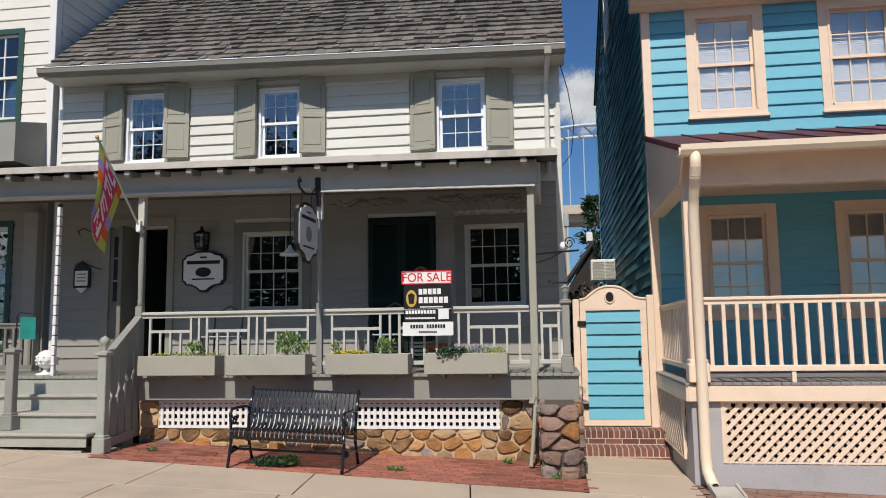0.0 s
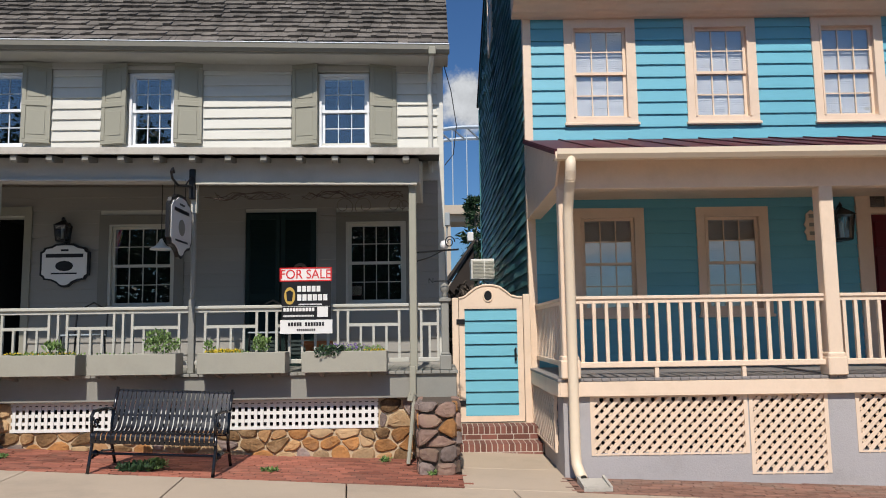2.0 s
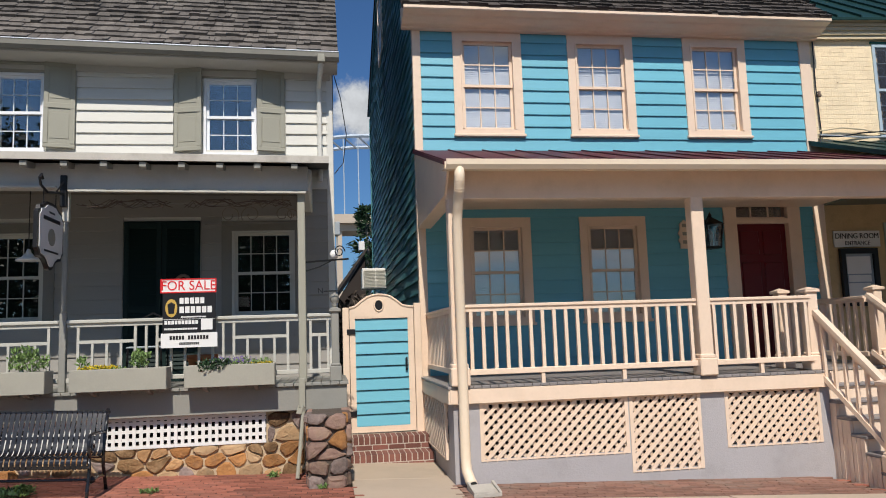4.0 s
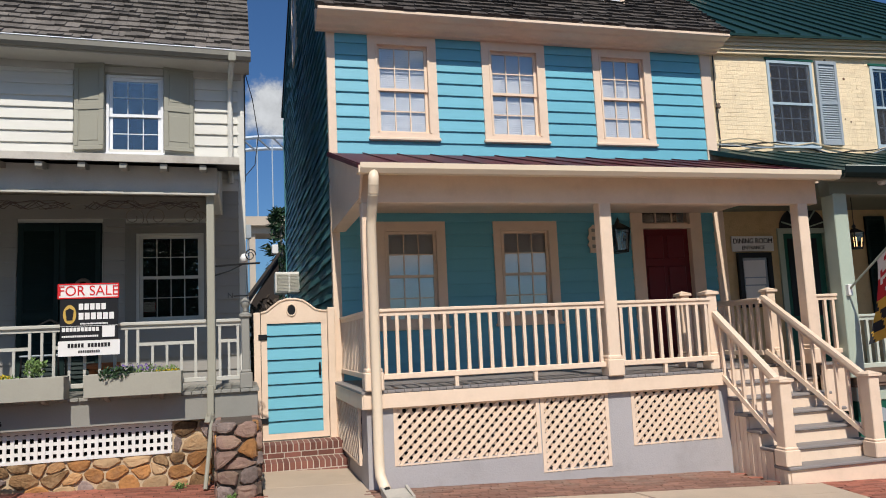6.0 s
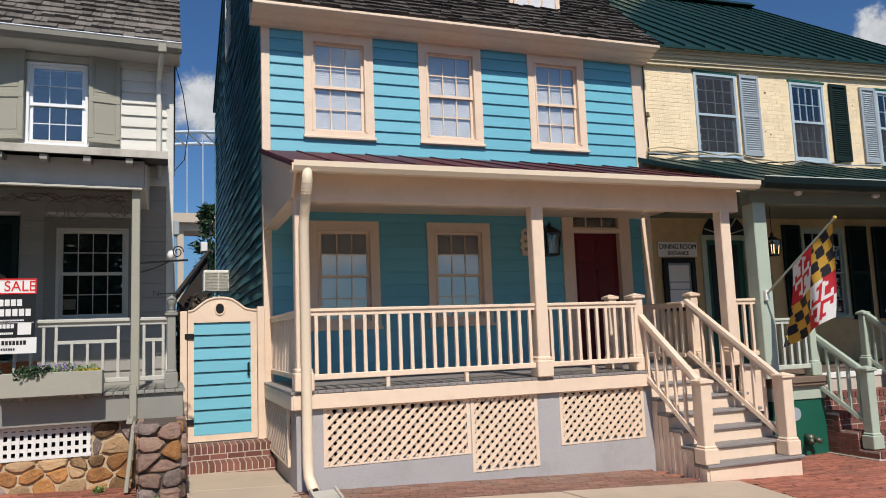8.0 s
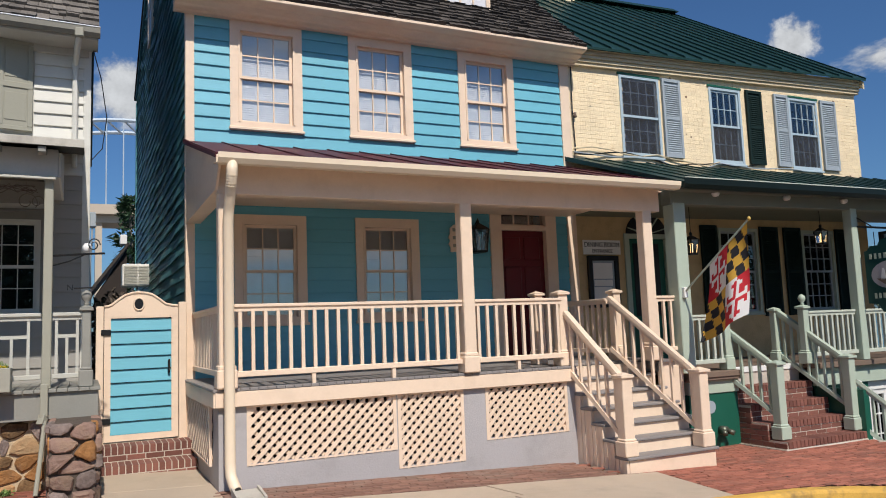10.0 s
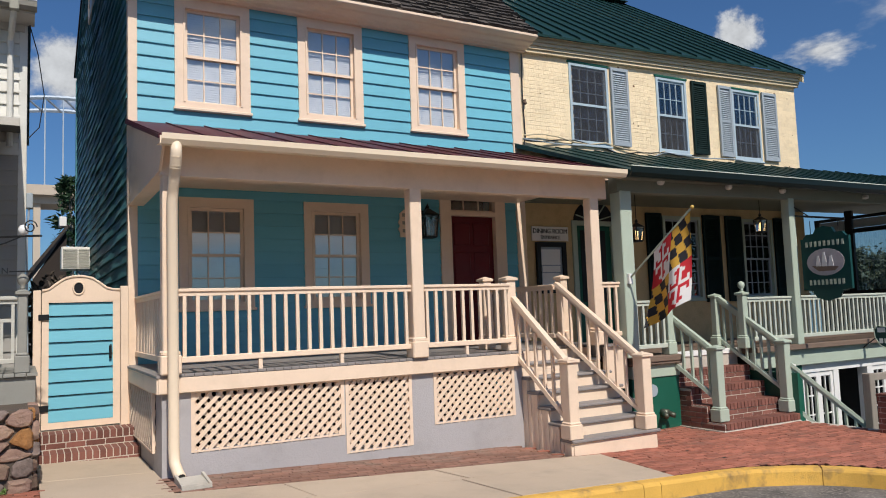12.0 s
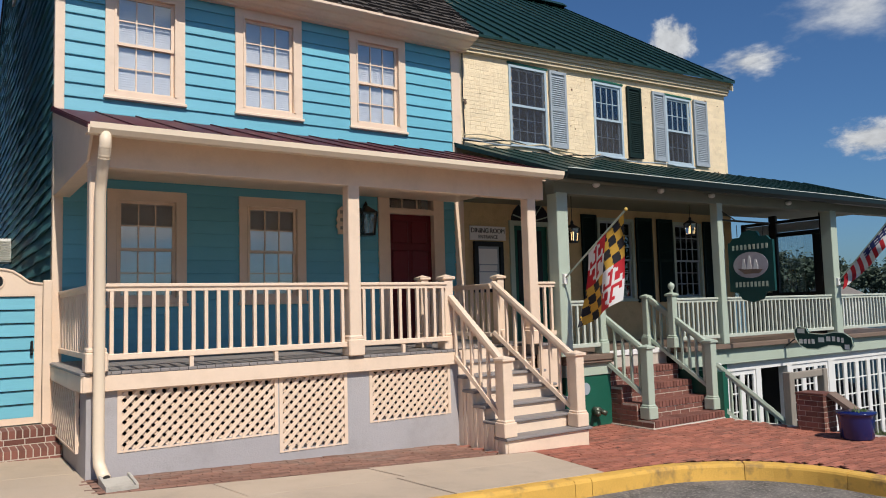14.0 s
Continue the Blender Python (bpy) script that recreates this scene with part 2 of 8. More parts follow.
def clapboards(wall, x0, x1, z0, z1, y, exposure, holes, mesh):
    """Rows of boards on a front wall, cut at the openings."""
    z = z0
    while z < z1 - 0.03:
        spans = [(x0, x1)]
        for h in holes:
            if h[2] < z + exposure * 0.5 < h[3]:
                spans = [q for a, b in spans for q in ((a, min(b, h[0])), (max(a, h[1]), b)) if q[1] - q[0] > 0.02]
        zz = min(1.0, (z1 - z) / exposure)
        for a, b in spans:
            piece("clapboard", mesh, wall, (a, y, z), (b - a, 1, zz))
        z += exposure


def sash_window(house, cx, z0, z1, w, y, trim, sash_m, trim_m, cols=3, rows=2, blind=None, proud=0.035, sill=True, depth=0.09, label="", room=None, tw_top=None, bar=0.016, head=True):
    """A two-sash window: casing with sill, two sashes with glazing bars, single panes, and what hangs behind them.
    z0..z1 and w are the casing's outer size, trim its width, y the wall's face."""
    x0, x1 = cx - w / 2, cx + w / 2
    tt = tw_top or trim
    f = rect_wall(Solid(), x0, x1, z0, z1, y - proud, y + depth, [(x0 + trim, x1 - trim, z0 + trim * 0.6, z1 - tt)])
    win = part("window", f, trim_m, house, label)
    if sill:
        part("sill", Solid().cbox(x0 - 0.02, x1 + 0.02, y - proud - 0.03, y + 0.01, z0 - 0.035, z0 + 0.004, 0.006), trim_m, win)
    if trim > 0.1 and head:
        part("moulding", rect_wall(Solid(), x0 + trim - 0.025, x1 - trim + 0.025, z0 + trim * 0.6, z1 - tt + 0.025, y - proud - 0.014, y - proud, [(x0 + trim, x1 - trim, z0, z1 - tt)]), trim_m, win)
    ix0, ix1, iz0, iz1 = x0 + trim, x1 - trim, z0 + trim * 0.6, z1 - tt
    mid = (iz0 + iz1) / 2
    for k, (a, b, yy) in enumerate(((iz0, mid + 0.02, y + 0.035), (mid - 0.02, iz1, y + 0.008))):
        s, st, mb = Solid(), 0.038, bar
        s.box(ix0, ix0 + st, yy, yy + 0.03, a, b)
        s.box(ix1 - st, ix1, yy, yy + 0.03, a, b)
        s.box(ix0 + st, ix1 - st, yy, yy + 0.03, a, a + st)
        s.box(ix0 + st, ix1 - st, yy, yy + 0.03, b - st, b)
        gx = [ix0 + st + (ix1 - ix0 - 2 * st) * i / cols for i in range(cols + 1)]
        gz = [a + st + (b - a - 2 * st) * i / rows for i in range(rows + 1)]
        for q in gx[1:-1]:
            s.box(q - mb / 2, q + mb / 2, yy + 0.004, yy + 0.024, a + st, b - st)
        for q in gz[1:-1]:
            s.box(ix0 + st, ix1 - st, yy + 0.005, yy + 0.023, q - mb / 2, q + mb / 2)
        part("sash", s, sash_m, win)
        for i in range(cols):
            for j in range(rows):
                g = part("pane", Solid().box(gx[i], gx[i + 1], yy + 0.012, yy + 0.016, gz[j], gz[j + 1]), GLASS, win)
                g.visible_shadow = False
    if blind:
        b, z = Solid(), iz0
        while z < iz1:
            b.prism([(y + 0.0725, z), (y + 0.0775, z + 0.034), (y + 0.0760, z + 0.035), (y + 0.0705, z + 0.001)], ix0 + 0.006, ix1 - 0.006)
            z += 0.032
        part("blind", b, blind, win, "closed white slatted blind")
    # Reveal and back panel hold the unlit room's darkness in their colour.
    part("reveal", rect_wall(Solid(), x0, x1, z0, z1, y + 0.1, y + 0.5, [(x0 + 0.02, x1 - 0.02, z0 + 0.02, z1 - 0.02)]), room or ROOMSHADE, win)
    part("back_panel", Solid().box(x0 + 0.01, x1 - 0.01, y + 0.5, y + 0.52, z0, z1), room or ROOMSHADE, win)
    return win


def gz(x, y=7.0):
    """The pavement's height: it falls gently to the east and is level beyond the steps."""
    return max(0.160 - 0.041 * x, -0.12)


# ---- ground, road, kerb, pavement ----
def ground_z(x, y):
    if x > 9.8 and y > 4.4:
        return -1.75 if y < 30 else -3.5
    if x > 30 or y > 40:
        return -3.5
    return max(0.160 - 0.041 * max(x, -14), -0.12) - 0.165


gx = [-900, -200, -60, -14, -8, 0, 6.83, 9.79, 9.81, 20, 31, 80, 300, 900]
gy = [-900, -100, -20, 0, 4.39, 4.41, 8, 20, 29.9, 30.1, 41, 120, 900]
g = Solid()
g.add([(x, y, ground_z(x, y)) for y in gy for x in gx],
      [(j * len(gx) + i, j * len(gx) + i + 1, (j + 1) * len(gx) + i + 1, (j + 1) * len(gx) + i) for j in range(len(gy) - 1) for i in range(len(gx) - 1)])
tagged(part("ground", g, ASPHALT), "dark grey asphalt street and ground", "ground", kind="structure")


def edge_y(x):
    """Where the concrete pavement ends and the brick strip begins."""
    return 7.31 - 0.0625 * x


def slab_end(y):
    """The skewed end of the concrete, where brick takes over."""
    return 5.70 + 0.156 * (y - 5.87)


TILT = math.atan(0.041)
pave = tagged(part("pavement", Solid().prism([(-14, 5.62), (6.6, 5.62), (6.6, 9.45), (-14, 9.45)], -0.6, -0.2, "z"), CONCRETE), "pale concrete pavement slabs with dark joints", "pavement", kind="structure")


def slab(pts, top=0.0):
    """A paving slab with a chamfered rim, its top following the pavement's fall."""
    cx, cy = sum(p[0] for p in pts) / len(pts), sum(p[1] for p in pts) / len(pts)
    def inset(p, d):
        q = Vector((p[0] - cx, p[1] - cy))
        q *= 1 - d / max(q.length, 0.1)
        return cx + q.x, cy + q.y
    a, b = [inset(p, 0.007) for p in pts], [inset(p, 0.012) for p in pts]
    n = len(pts)
    v = [(x, y, gz(x) - 0.3) for x, y in a] + [(x, y, gz(x) + top - 0.004) for x, y in a] + [(x, y, gz(x) + top) for x, y in b]
    return Solid().add(v, [tuple(range(n - 1, -1, -1)), tuple(range(2 * n, 3 * n))] + [(r * n + i, r * n + (i + 1) % n, (r + 1) * n + (i + 1) % n, (r + 1) * n + i) for r in (0, 1) for i in range(n)])


x = -13.2
while x < 5.0:
    for lo, hi in ((5.63, 6.5), (6.5, None)):
        x1 = x + 1.55
        q = [(x, lo), (x1, lo), (x1 - 0.1, hi or edge_y(x1)), (x - 0.1, hi or edge_y(x))]
        if x1 > 5.4:
            top = hi or 6.95
            q = [(x, lo), (slab_end(lo), lo), (slab_end(top), top), (x - 0.1, hi or edge_y(x))]
        part("slab", slab(q, 0.006 if x1 > 5.4 else 0.0), CONCRETE, pave)
    x += 1.55
for q in ([(0.2, edge_y(0.2)), (1.25, edge_y(1.25)), (1.25, 8.35), (0.2, 8.35)], [(0.2, 8.35), (1.25, 8.35), (1.25, 9.42), (0.2, 9.42)]):
    part("slab", slab(q), CONCRETE, pave)
for i in range(4):
    part("slab", slab([(-13.2 + 2.05 * i, edge_y(-13.2 + 2.05 * i)), (-13.2 + 2.05 * (i + 1), edge_y(-11.15 + 2.05 * i)), (-13.2 + 2.05 * (i + 1), 8.3), (-13.2 + 2.05 * i, 8.3)]), CONCRETE, pave)

kerb = tagged(part("kerb", Solid().box(-14, -13.9, 5.46, 5.62, -0.3, gz(-14)), KERBYELLOW), "worn yellow-painted concrete kerb", "kerb", kind="structure")
bend = [(6.3 + 1.25 * math.sin(a), 4.21 + 1.25 * math.cos(a)) for a in np.linspace(0, math.pi / 2, 15)]
runs = [[(-13.9 + 1.9 * i, 5.46), (-12.0 + 1.9 * i, 5.46)] for i in range(10)] + [[(5.1, 5.46), (5.32, 5.46)], [(5.32, 5.46)] + bend[:8], bend[7:]] + [[(7.55, 4.21 - 1.6 * i), (7.55, 2.61 - 1.6 * i)] for i in range(4)]
for path in runs:
    k, rows_, m_ = Solid(), [], len(path)
    for i, (px, py) in enumerate(path):
        d = Vector((path[min(i + 1, m_ - 1)][0] - path[max(i - 1, 0)][0], path[min(i + 1, m_ - 1)][1] - path[max(i - 1, 0)][1])).normalized()
        o = Vector((-d.y, d.x)) * 0.16
        p = Vector((px, py)) + d * (0.003 if i == 0 else -0.003 if i == m_ - 1 else 0)
        z = gz(p.x)
        rows_ += [(p.x, p.y, z - 0.35), (p.x + o.x * 0.04, p.y + o.y * 0.04, z - 0.03), (p.x + o.x * 0.1, p.y + o.y * 0.1, z - 0.008), (p.x + o.x * 0.24, p.y + o.y * 0.24, z + 0.004), (p.x + o.x, p.y + o.y, z + 0.004), (p.x + o.x, p.y + o.y, z - 0.35)]
    e = (m_ - 1) * 6
    k.add(rows_, [(0, 1, 2, 3, 4, 5), tuple(e + j for j in (5, 4, 3, 2, 1, 0))] + [(i * 6 + j, i * 6 + 6 + j, i * 6 + 6 + (j + 1) % 6, i * 6 + (j + 1) % 6) for i in range(m_ - 1) for j in range(6)])
    part("kerbstone", k, KERBYELLOW, kerb)

# ---- blue house ----
blue = thing("house", "turquoise clapboard house with cream trim and front porch", "house", (4.3, 10.3, 0))
BF = 10.30
B_UP = [(cx - 0.5, cx + 0.5, 4.433, 5.93) for cx in (2.292, 3.985, 5.775)]
B_LOW = [(1.83, 2.81, 1.77, 3.24), (3.525, 4.51, 1.77, 3.24)]
B_DOOR = (5.72, 6.94, 1.10, 3.50)
holes = [(a + 0.1, b - 0.1, c + 0.06, d - 0.1) for a, b, c, d in B_UP + B_LOW] + [(5.9, 6.76, 1.1, 3.42)]
bwall = part("front_wall", rect_wall(Solid(), 1.24, 7.34, 0.0, 6.2, BF, BF + 0.2, holes), TURQ, blue)
bm_ = board_mesh("clapboard", 0.178, TURQ, 0.032)
cut = B_UP + B_LOW + [B_DOOR]
clapboards(bwall, 1.33, 7.17, 4.02, 6.0, BF, 0.178, cut, bm_)
clapboards(bwall, 1.33, 7.17, 1.10, 3.5, BF, 0.178, cut, bm_)
part("corner_board", Solid().cbox(1.215, 1.33, BF - 0.035, BF + 0.1, 0.1, 5.98, 0.006), CREAM, blue)
part("corner_board", Solid().cbox(7.17, 7.35, BF - 0.045, BF + 0.1, 1.1, 5.98, 0.006), CREAM, blue)
for a, b, c, d in B_UP:
    sash_window(blue, (a + b) / 2, c, d, b - a, BF, 0.135, CREAM, CREAM, blind=BLIND, proud=0.045)
for a, b, c, d in B_LOW:
    sash_window(blue, (a + b) / 2, c, d, b - a, BF, 0.135, CREAM, CREAM, blind=BLIND, proud=0.045)
# side wall, gable and back
prof = [(BF, 0), (BF, 6.15), (14.6, 10.2), (20.6, 7.7), (20.6, 0)]
side = part("side_wall", Solid().prism([(y + (0.005 if y < 11 else 0), z) for y, z in prof], 1.245, 1.40), TURQ_SHADE, blue, "turquoise clapboard gable wall darkened for the gap's shade")
side_meshes = []
for k in range(5):
    r_ = random.Random(300 + k)
    s_, n_ = Solid(), 56
    ph = [r_.uniform(0, 6.28) for _ in range(4)]
    for i in range(n_ + 1):
        t = i / n_
        w_ = 0.007 * math.sin(t * 23 + ph[0]) + 0.006 * math.sin(t * 47 + ph[1]) + 0.005 * math.sin(t * 11 + ph[2]) + r_.uniform(-0.003, 0.003)
        dz_ = 0.006 * math.sin(t * 17 + ph[3])
        s_.v += [(t, 0.0, 0.0), (t, -0.030 - w_, dz_), (t, -0.030 - w_, 0.012 + dz_), (t, -0.004, 0.19), (t, 0.0, 0.19)]
    for i in range(n_):
        o = i * 5
        s_.f += [(o + j, o + (j + 1) % 5, o + 5 + (j + 1) % 5, o + 5 + j) for j in range(5)]
    s_.f += [(0, 1, 2, 3, 4), tuple(n_ * 5 + j for j in (4, 3, 2, 1, 0))]
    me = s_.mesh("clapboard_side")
    me.materials.append(TURQ_SHADE)
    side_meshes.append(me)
z, k = 0.3, 0
while z < 10.0:
    y0 = BF + 0.03 if z < 6.1 else BF + 0.03 + (z + 0.1 - 6.1) * 1.06
    y1 = 20.6 if z < 7.6 else 14.6 + (10.2 - z - 0.1) * 2.4
    if y1 - y0 > 0.2:
        piece("clapboard", side_meshes[(k * 7 + k // 3) % 5], side, (1.245, y1, z), (y1 - y0, 1, 1), (0, 0, -math.pi / 2))
    z += 0.175
    k += 1
part("corner_board", Solid().box(1.2, 1.32, 20.5, 20.62, 0.2, 7.7), TURQ_SHADE, blue)
part("rear_wall", Solid().box(1.40, 7.3, 20.4, 20.6, 0, 7.6).box(7.14, 7.3, 10.5, 20.4, 0, 6.5), TURQ, blue)
sw = part("window", Solid().box(1.19, 1.245, 15.5, 15.62, 7.7, 9.2).box(1.19, 1.245, 16.4, 16.52, 7.7, 9.2).box(1.19, 1.245, 15.62, 16.4, 9.08, 9.2).box(1.19, 1.245, 15.62, 16.4, 7.7, 7.8).box(1.2, 1.24, 15.62, 16.4, 8.43, 8.48), CREAM, blue)
part("pane", Solid().box(1.215, 1.225, 15.62, 16.4, 7.8, 9.08), BLIND, sw)


def shake_roof(house, x0, x1, y0, z0, y1, z1, exposure, material, lips=None, name="roof", rnd=1, nparts=0, hole=None):
    """Split shakes laid in courses up a slope from (y0, z0) to (y1, z1)."""
    r = random.Random(rnd)
    d = Vector((0, y1 - y0, z1 - z0))
    L = d.length
    d.normalize()
    nrm = Vector((0, -d.z, d.y))
    deck = Solid().prism([(y0, z0), (y1, z1), (y1 + nrm.y * -0.06, z1 + nrm.z * -0.06), (y0 - nrm.y * 0.06, z0 - nrm.z * 0.06)], x0, x1)
    roof = part(name, deck, material, house)
    s, made = Solid(), 0
    k = 0
    while k * exposure < L:
        base = k * exposure
        x = x0
        while x < x1 - 0.01:
            w = min(r.uniform(0.07, 0.19), x1 - x)
            lift = r.uniform(0.018, 0.042)
            b0 = base + r.uniform(-0.016, 0.010) + 0.012 * math.sin(x * 1.9 + k * 2.3) + (r.uniform(0.02, 0.07) if r.random() < 0.04 else 0)
            b1 = min(base + exposure * 1.25, L)
            if hole and hole[0] < x + w / 2 < hole[1] and hole[2] < base < hole[3]:
                x += w
                continue
            pts = []
            for t, h in ((b0, 0.002), (b0, lift + 0.012), (b1, 0.006)):
                for xx in (x + 0.002, x + w - 0.003):
                    p = Vector((xx, y0, z0)) + d * t + nrm * h
                    pts.append(p)
            fs = [(0, 1, 3, 2), (2, 3, 5, 4), (0, 2, 4), (1, 5, 3), (0, 4, 5, 1)]
            if made < nparts:
                part("shingle", Solid().add(pts, fs), material, roof)
            else:
                s.add(pts, fs)
            made += 1
            x += w
        k += 1
    me = bpy.data.meshes.new("shingle_field")
    me.from_pydata(s.v, [], s.f)
    ob = part("shingle_field", me, material, roof)
    tagged(ob, kind="stuff")
    return roof


shake_roof(blue, 1.04, 7.44, 9.81, 6.118, 14.6, 10.62, 0.15, SHAKE_DARK, rnd=3, nparts=200)
part("rear_roof", Solid().prism([(14.6, 10.62), (20.9, 7.95), (20.9, 7.87), (14.6, 10.54)], 1.17, 7.33), SHAKE_DARK, blue)
# boxed eave: soffit, fascia, bed mould
part("eave", Solid().prism([(9.80, 6.105), (9.80, 6.07), (9.815, 6.055), (9.83, 6.05), (9.93, 6.035), (9.95, 6.01), (10.05, 5.985), (10.07, 5.96), (10.16, 5.955), (10.17, 5.93), (BF - 0.045, 5.93), (BF - 0.045, 6.24)], 1.06, 7.43).prism([(BF - 0.09, 6.0), (BF - 0.09, 5.96), (BF - 0.03, 5.93), (BF - 0.03, 6.0)], 1.22, 7.34), CREAM, blue)
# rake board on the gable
part("rake_board", Solid().prism([(10.26, 6.22), (14.6, 10.38), (20.7, 7.82), (20.7, 7.98), (14.6, 10.56), (10.26, 6.40)], 1.20, 1.243), TURQ_SHADE, blue)
# dormers
for dx in (3.36, 5.66):
    dm = part("dormer", Solid().box(dx - 0.46, dx + 0.46, 10.62, 12.4, 6.75, 8.0).prism([(dx - 0.62, 7.98), (dx, 8.5), (dx + 0.62, 7.98)], 10.5, 12.9, "y"), CREAM, blue)
    part("sill", Solid().cbox(dx - 0.52, dx + 0.52, 10.54, 10.66, 6.72, 6.80, 0.006), CREAM, dm)
    part("sash", Solid().box(dx - 0.36, dx + 0.36, 10.60, 10.619, 6.86, 7.9), BLIND, dm)
    b = Solid()
    for q in (-0.38, -0.12, 0.12, 0.38):
        b.box(dx + q - 0.015, dx + q + 0.015, 10.585, 10.60, 6.84, 7.92)
    for q in (6.86, 7.1, 7.35, 7.6, 7.88):
        b.box(dx - 0.38, dx + 0.38, 10.583, 10.598, q - 0.015, q + 0.015)
    part("glazing_bar", b, CREAM, dm)
# porch roof in maroon metal with standing seams
rf = part("porch_roof", Solid().prism([(BF - 0.03, 4.20), (7.60, 3.41), (7.60, 3.37), (BF - 0.03, 4.15)], 1.18, 7.03), MAROON, blue, "maroon standing-seam metal porch roof")
for i in range(13):
    xx = 1.20 + i * 0.484
    part("seam", Solid().prism([(BF - 0.03, 4.218), (7.595, 3.424), (7.595, 3.41), (BF - 0.03, 4.20)], xx - 0.01, xx + 0.01), MAROON, rf)
part("porch_gutter", Solid().prism([(7.46, 3.40), (7.465, 3.345), (7.50, 3.30), (7.595, 3.30), (7.595, 3.40), (7.585, 3.40), (7.585, 3.315), (7.51, 3.315), (7.477, 3.35), (7.472, 3.40)], 1.19, 7.02), CREAM_BRIGHT, blue)
part("porch_beam", Solid().cbox(1.24, 6.98, 7.86, 8.0, 3.06, 3.40, 0.006).box(1.245, 1.40, 8.0, BF - 0.03, 3.10, 3.42).prism([(BF - 0.03, 3.10), (7.86, 3.10), (7.62, 3.34), (7.62, 3.365), (BF - 0.03, 4.14)], 1.22, 1.245).prism([(7.86, 3.36), (7.86, 3.45), (7.60, 3.37), (7.60, 3.345)], 1.20, 7.01), CREAM, blue)
part("porch_ceiling", Solid().box(1.40, 7.178, 8.0, BF - 0.03, 3.36, 3.376), CREAM, blue)
for cx in (1.325, 4.06, 6.76):
    p = part("post", Solid().cbox(cx - 0.075, cx + 0.075, 7.86, 8.01, 1.105, 3.07, 0.01), CREAM, blue)
    part("post_base", Solid().cbox(cx - 0.10, cx + 0.10, 7.835, 8.035, 1.10, 1.29, 0.012).cbox(cx - 0.09, cx + 0.09, 7.845, 8.025, 1.28, 1.335, 0.015), CREAM, p)
fl = part("porch_floor", Solid().box(1.21, 5.52, 7.90, BF, 0.95, 1.07).box(5.52, 6.9, 8.34, BF, 0.95, 1.07).box(6.86, 7.24, 7.95, BF, 0.95, 1.07), DECKGREY, blue, "grey painted porch floorboards")
x = 1.19
while x < 7.2:
    w = 0.086
    y0 = 7.88 if (x < 5.45 or x > 6.84) else 8.30
    part("plank", Solid().cbox(x, x + w, y0, BF - 0.01, 1.07, 1.10, 0.004), DECKGREY, fl)
    x += 0.09
part("porch_fascia", Solid().cbox(1.21, 5.53, 7.885, 7.97, 0.915, 1.068, 0.006).cbox(1.195, 1.235, 7.90, BF - 0.02, 0.915, 1.068, 0.006).box(6.86, 7.25, 7.93, 7.97, 0.5, 1.068), CREAM, blue)
# stucco base with lattice panels
part("base_wall", rect_wall(Solid(), 1.25, 5.52, -0.4, 0.915, 7.95, 8.15, [(1.56, 3.12, 0.34, 0.9), (3.19, 3.94, 0.135, 0.9), (4.29, 5.37, 0.335, 0.9)])
     , GREYSTUCCO, blue, "grey stuccoed porch base wall")
part("base_wall", rect_wall(Solid(), 8.15, BF, -0.4, 0.915, 1.25, 1.45, [(8.32, 10.13, 0.31, 0.9)], "x"), GREYSTUCCO, blue)
# Dark sheets behind the lattice paint the shade under the floor.
part("porch_void", Solid().box(1.5, 5.5, 8.55, 8.6, -0.3, 0.95).box(1.46, 1.5, 8.3, 10.2, -0.3, 0.95), ROOMSHADE, blue)


def lattice(house, x0, x1, z0, z1, y, material, pitch=0.106, wd=0.040, side_x=None, border=0.04, diagonal=True):
    """Crossed thin strips in two layers inside a frame."""
    fr = Solid()
    def put(sol, a, b, c, d, y0, y1):
        if side_x is None:
            sol.box(a, b, y0, y1, c, d)
        else:
            sol.box(side_x + (y0 - y), side_x + (y1 - y), a, b, c, d)
    for a, b, c, d in ((x0, x0 + border, z0, z1), (x1 - border, x1, z0, z1), (x0 + border, x1 - border, z0, z0 + border * 0.4), (x0 + border, x1 - border, z1 - border * 0.4, z1)):
        put(fr, a, b, c, d, y - 0.03, y)
    lat = part("lattice", fr, material, house)
    ax, bx, az, bz = x0 + border * 0.6, x1 - border * 0.6, z0 + border * 0.3, z1 - border * 0.3
    for layer, sgn in ((0, 1), (1, -1)):
        c = (az - bx) if sgn > 0 else (az + ax)
        end = (bz - ax) if sgn > 0 else (bz + bx)
        s = Solid()
        h = wd * 0.707
        c += pitch * 0.5
        while c < end:
            pts = []
            # the strip follows z = sgn * x + c
            lo = max(ax, (az - c) / sgn if sgn > 0 else (c - bz))
            hi = min(bx, (bz - c) / sgn if sgn > 0 else (c - az))
            if hi - lo > 0.01:
                y0, y1 = y - 0.026 + 0.028 * layer, y - 0.012 + 0.026 * layer
                if side_x is None:
                    quad = [(lo, sgn * lo + c - h), (hi, sgn * hi + c - h), (hi, sgn * hi + c + h), (lo, sgn * lo + c + h)]
                    s.prism(quad, y0, y1, "y")
                else:
                    quad = [(lo, sgn * lo + c - h), (hi, sgn * hi + c - h), (hi, sgn * hi + c + h), (lo, sgn * lo + c + h)]
                    s.prism(quad, side_x + y0 - y, side_x + y1 - y, "x")
            c += pitch
        tagged(part("latticework", s, material, lat), kind="stuff")
    return lat


for q in ((1.525, 3.145, 0.32, 0.912), (3.16, 3.975, 0.115, 0.912), (4.26, 5.40, 0.315, 0.912)):
    lattice(blue, *q, 7.972, CREAM)
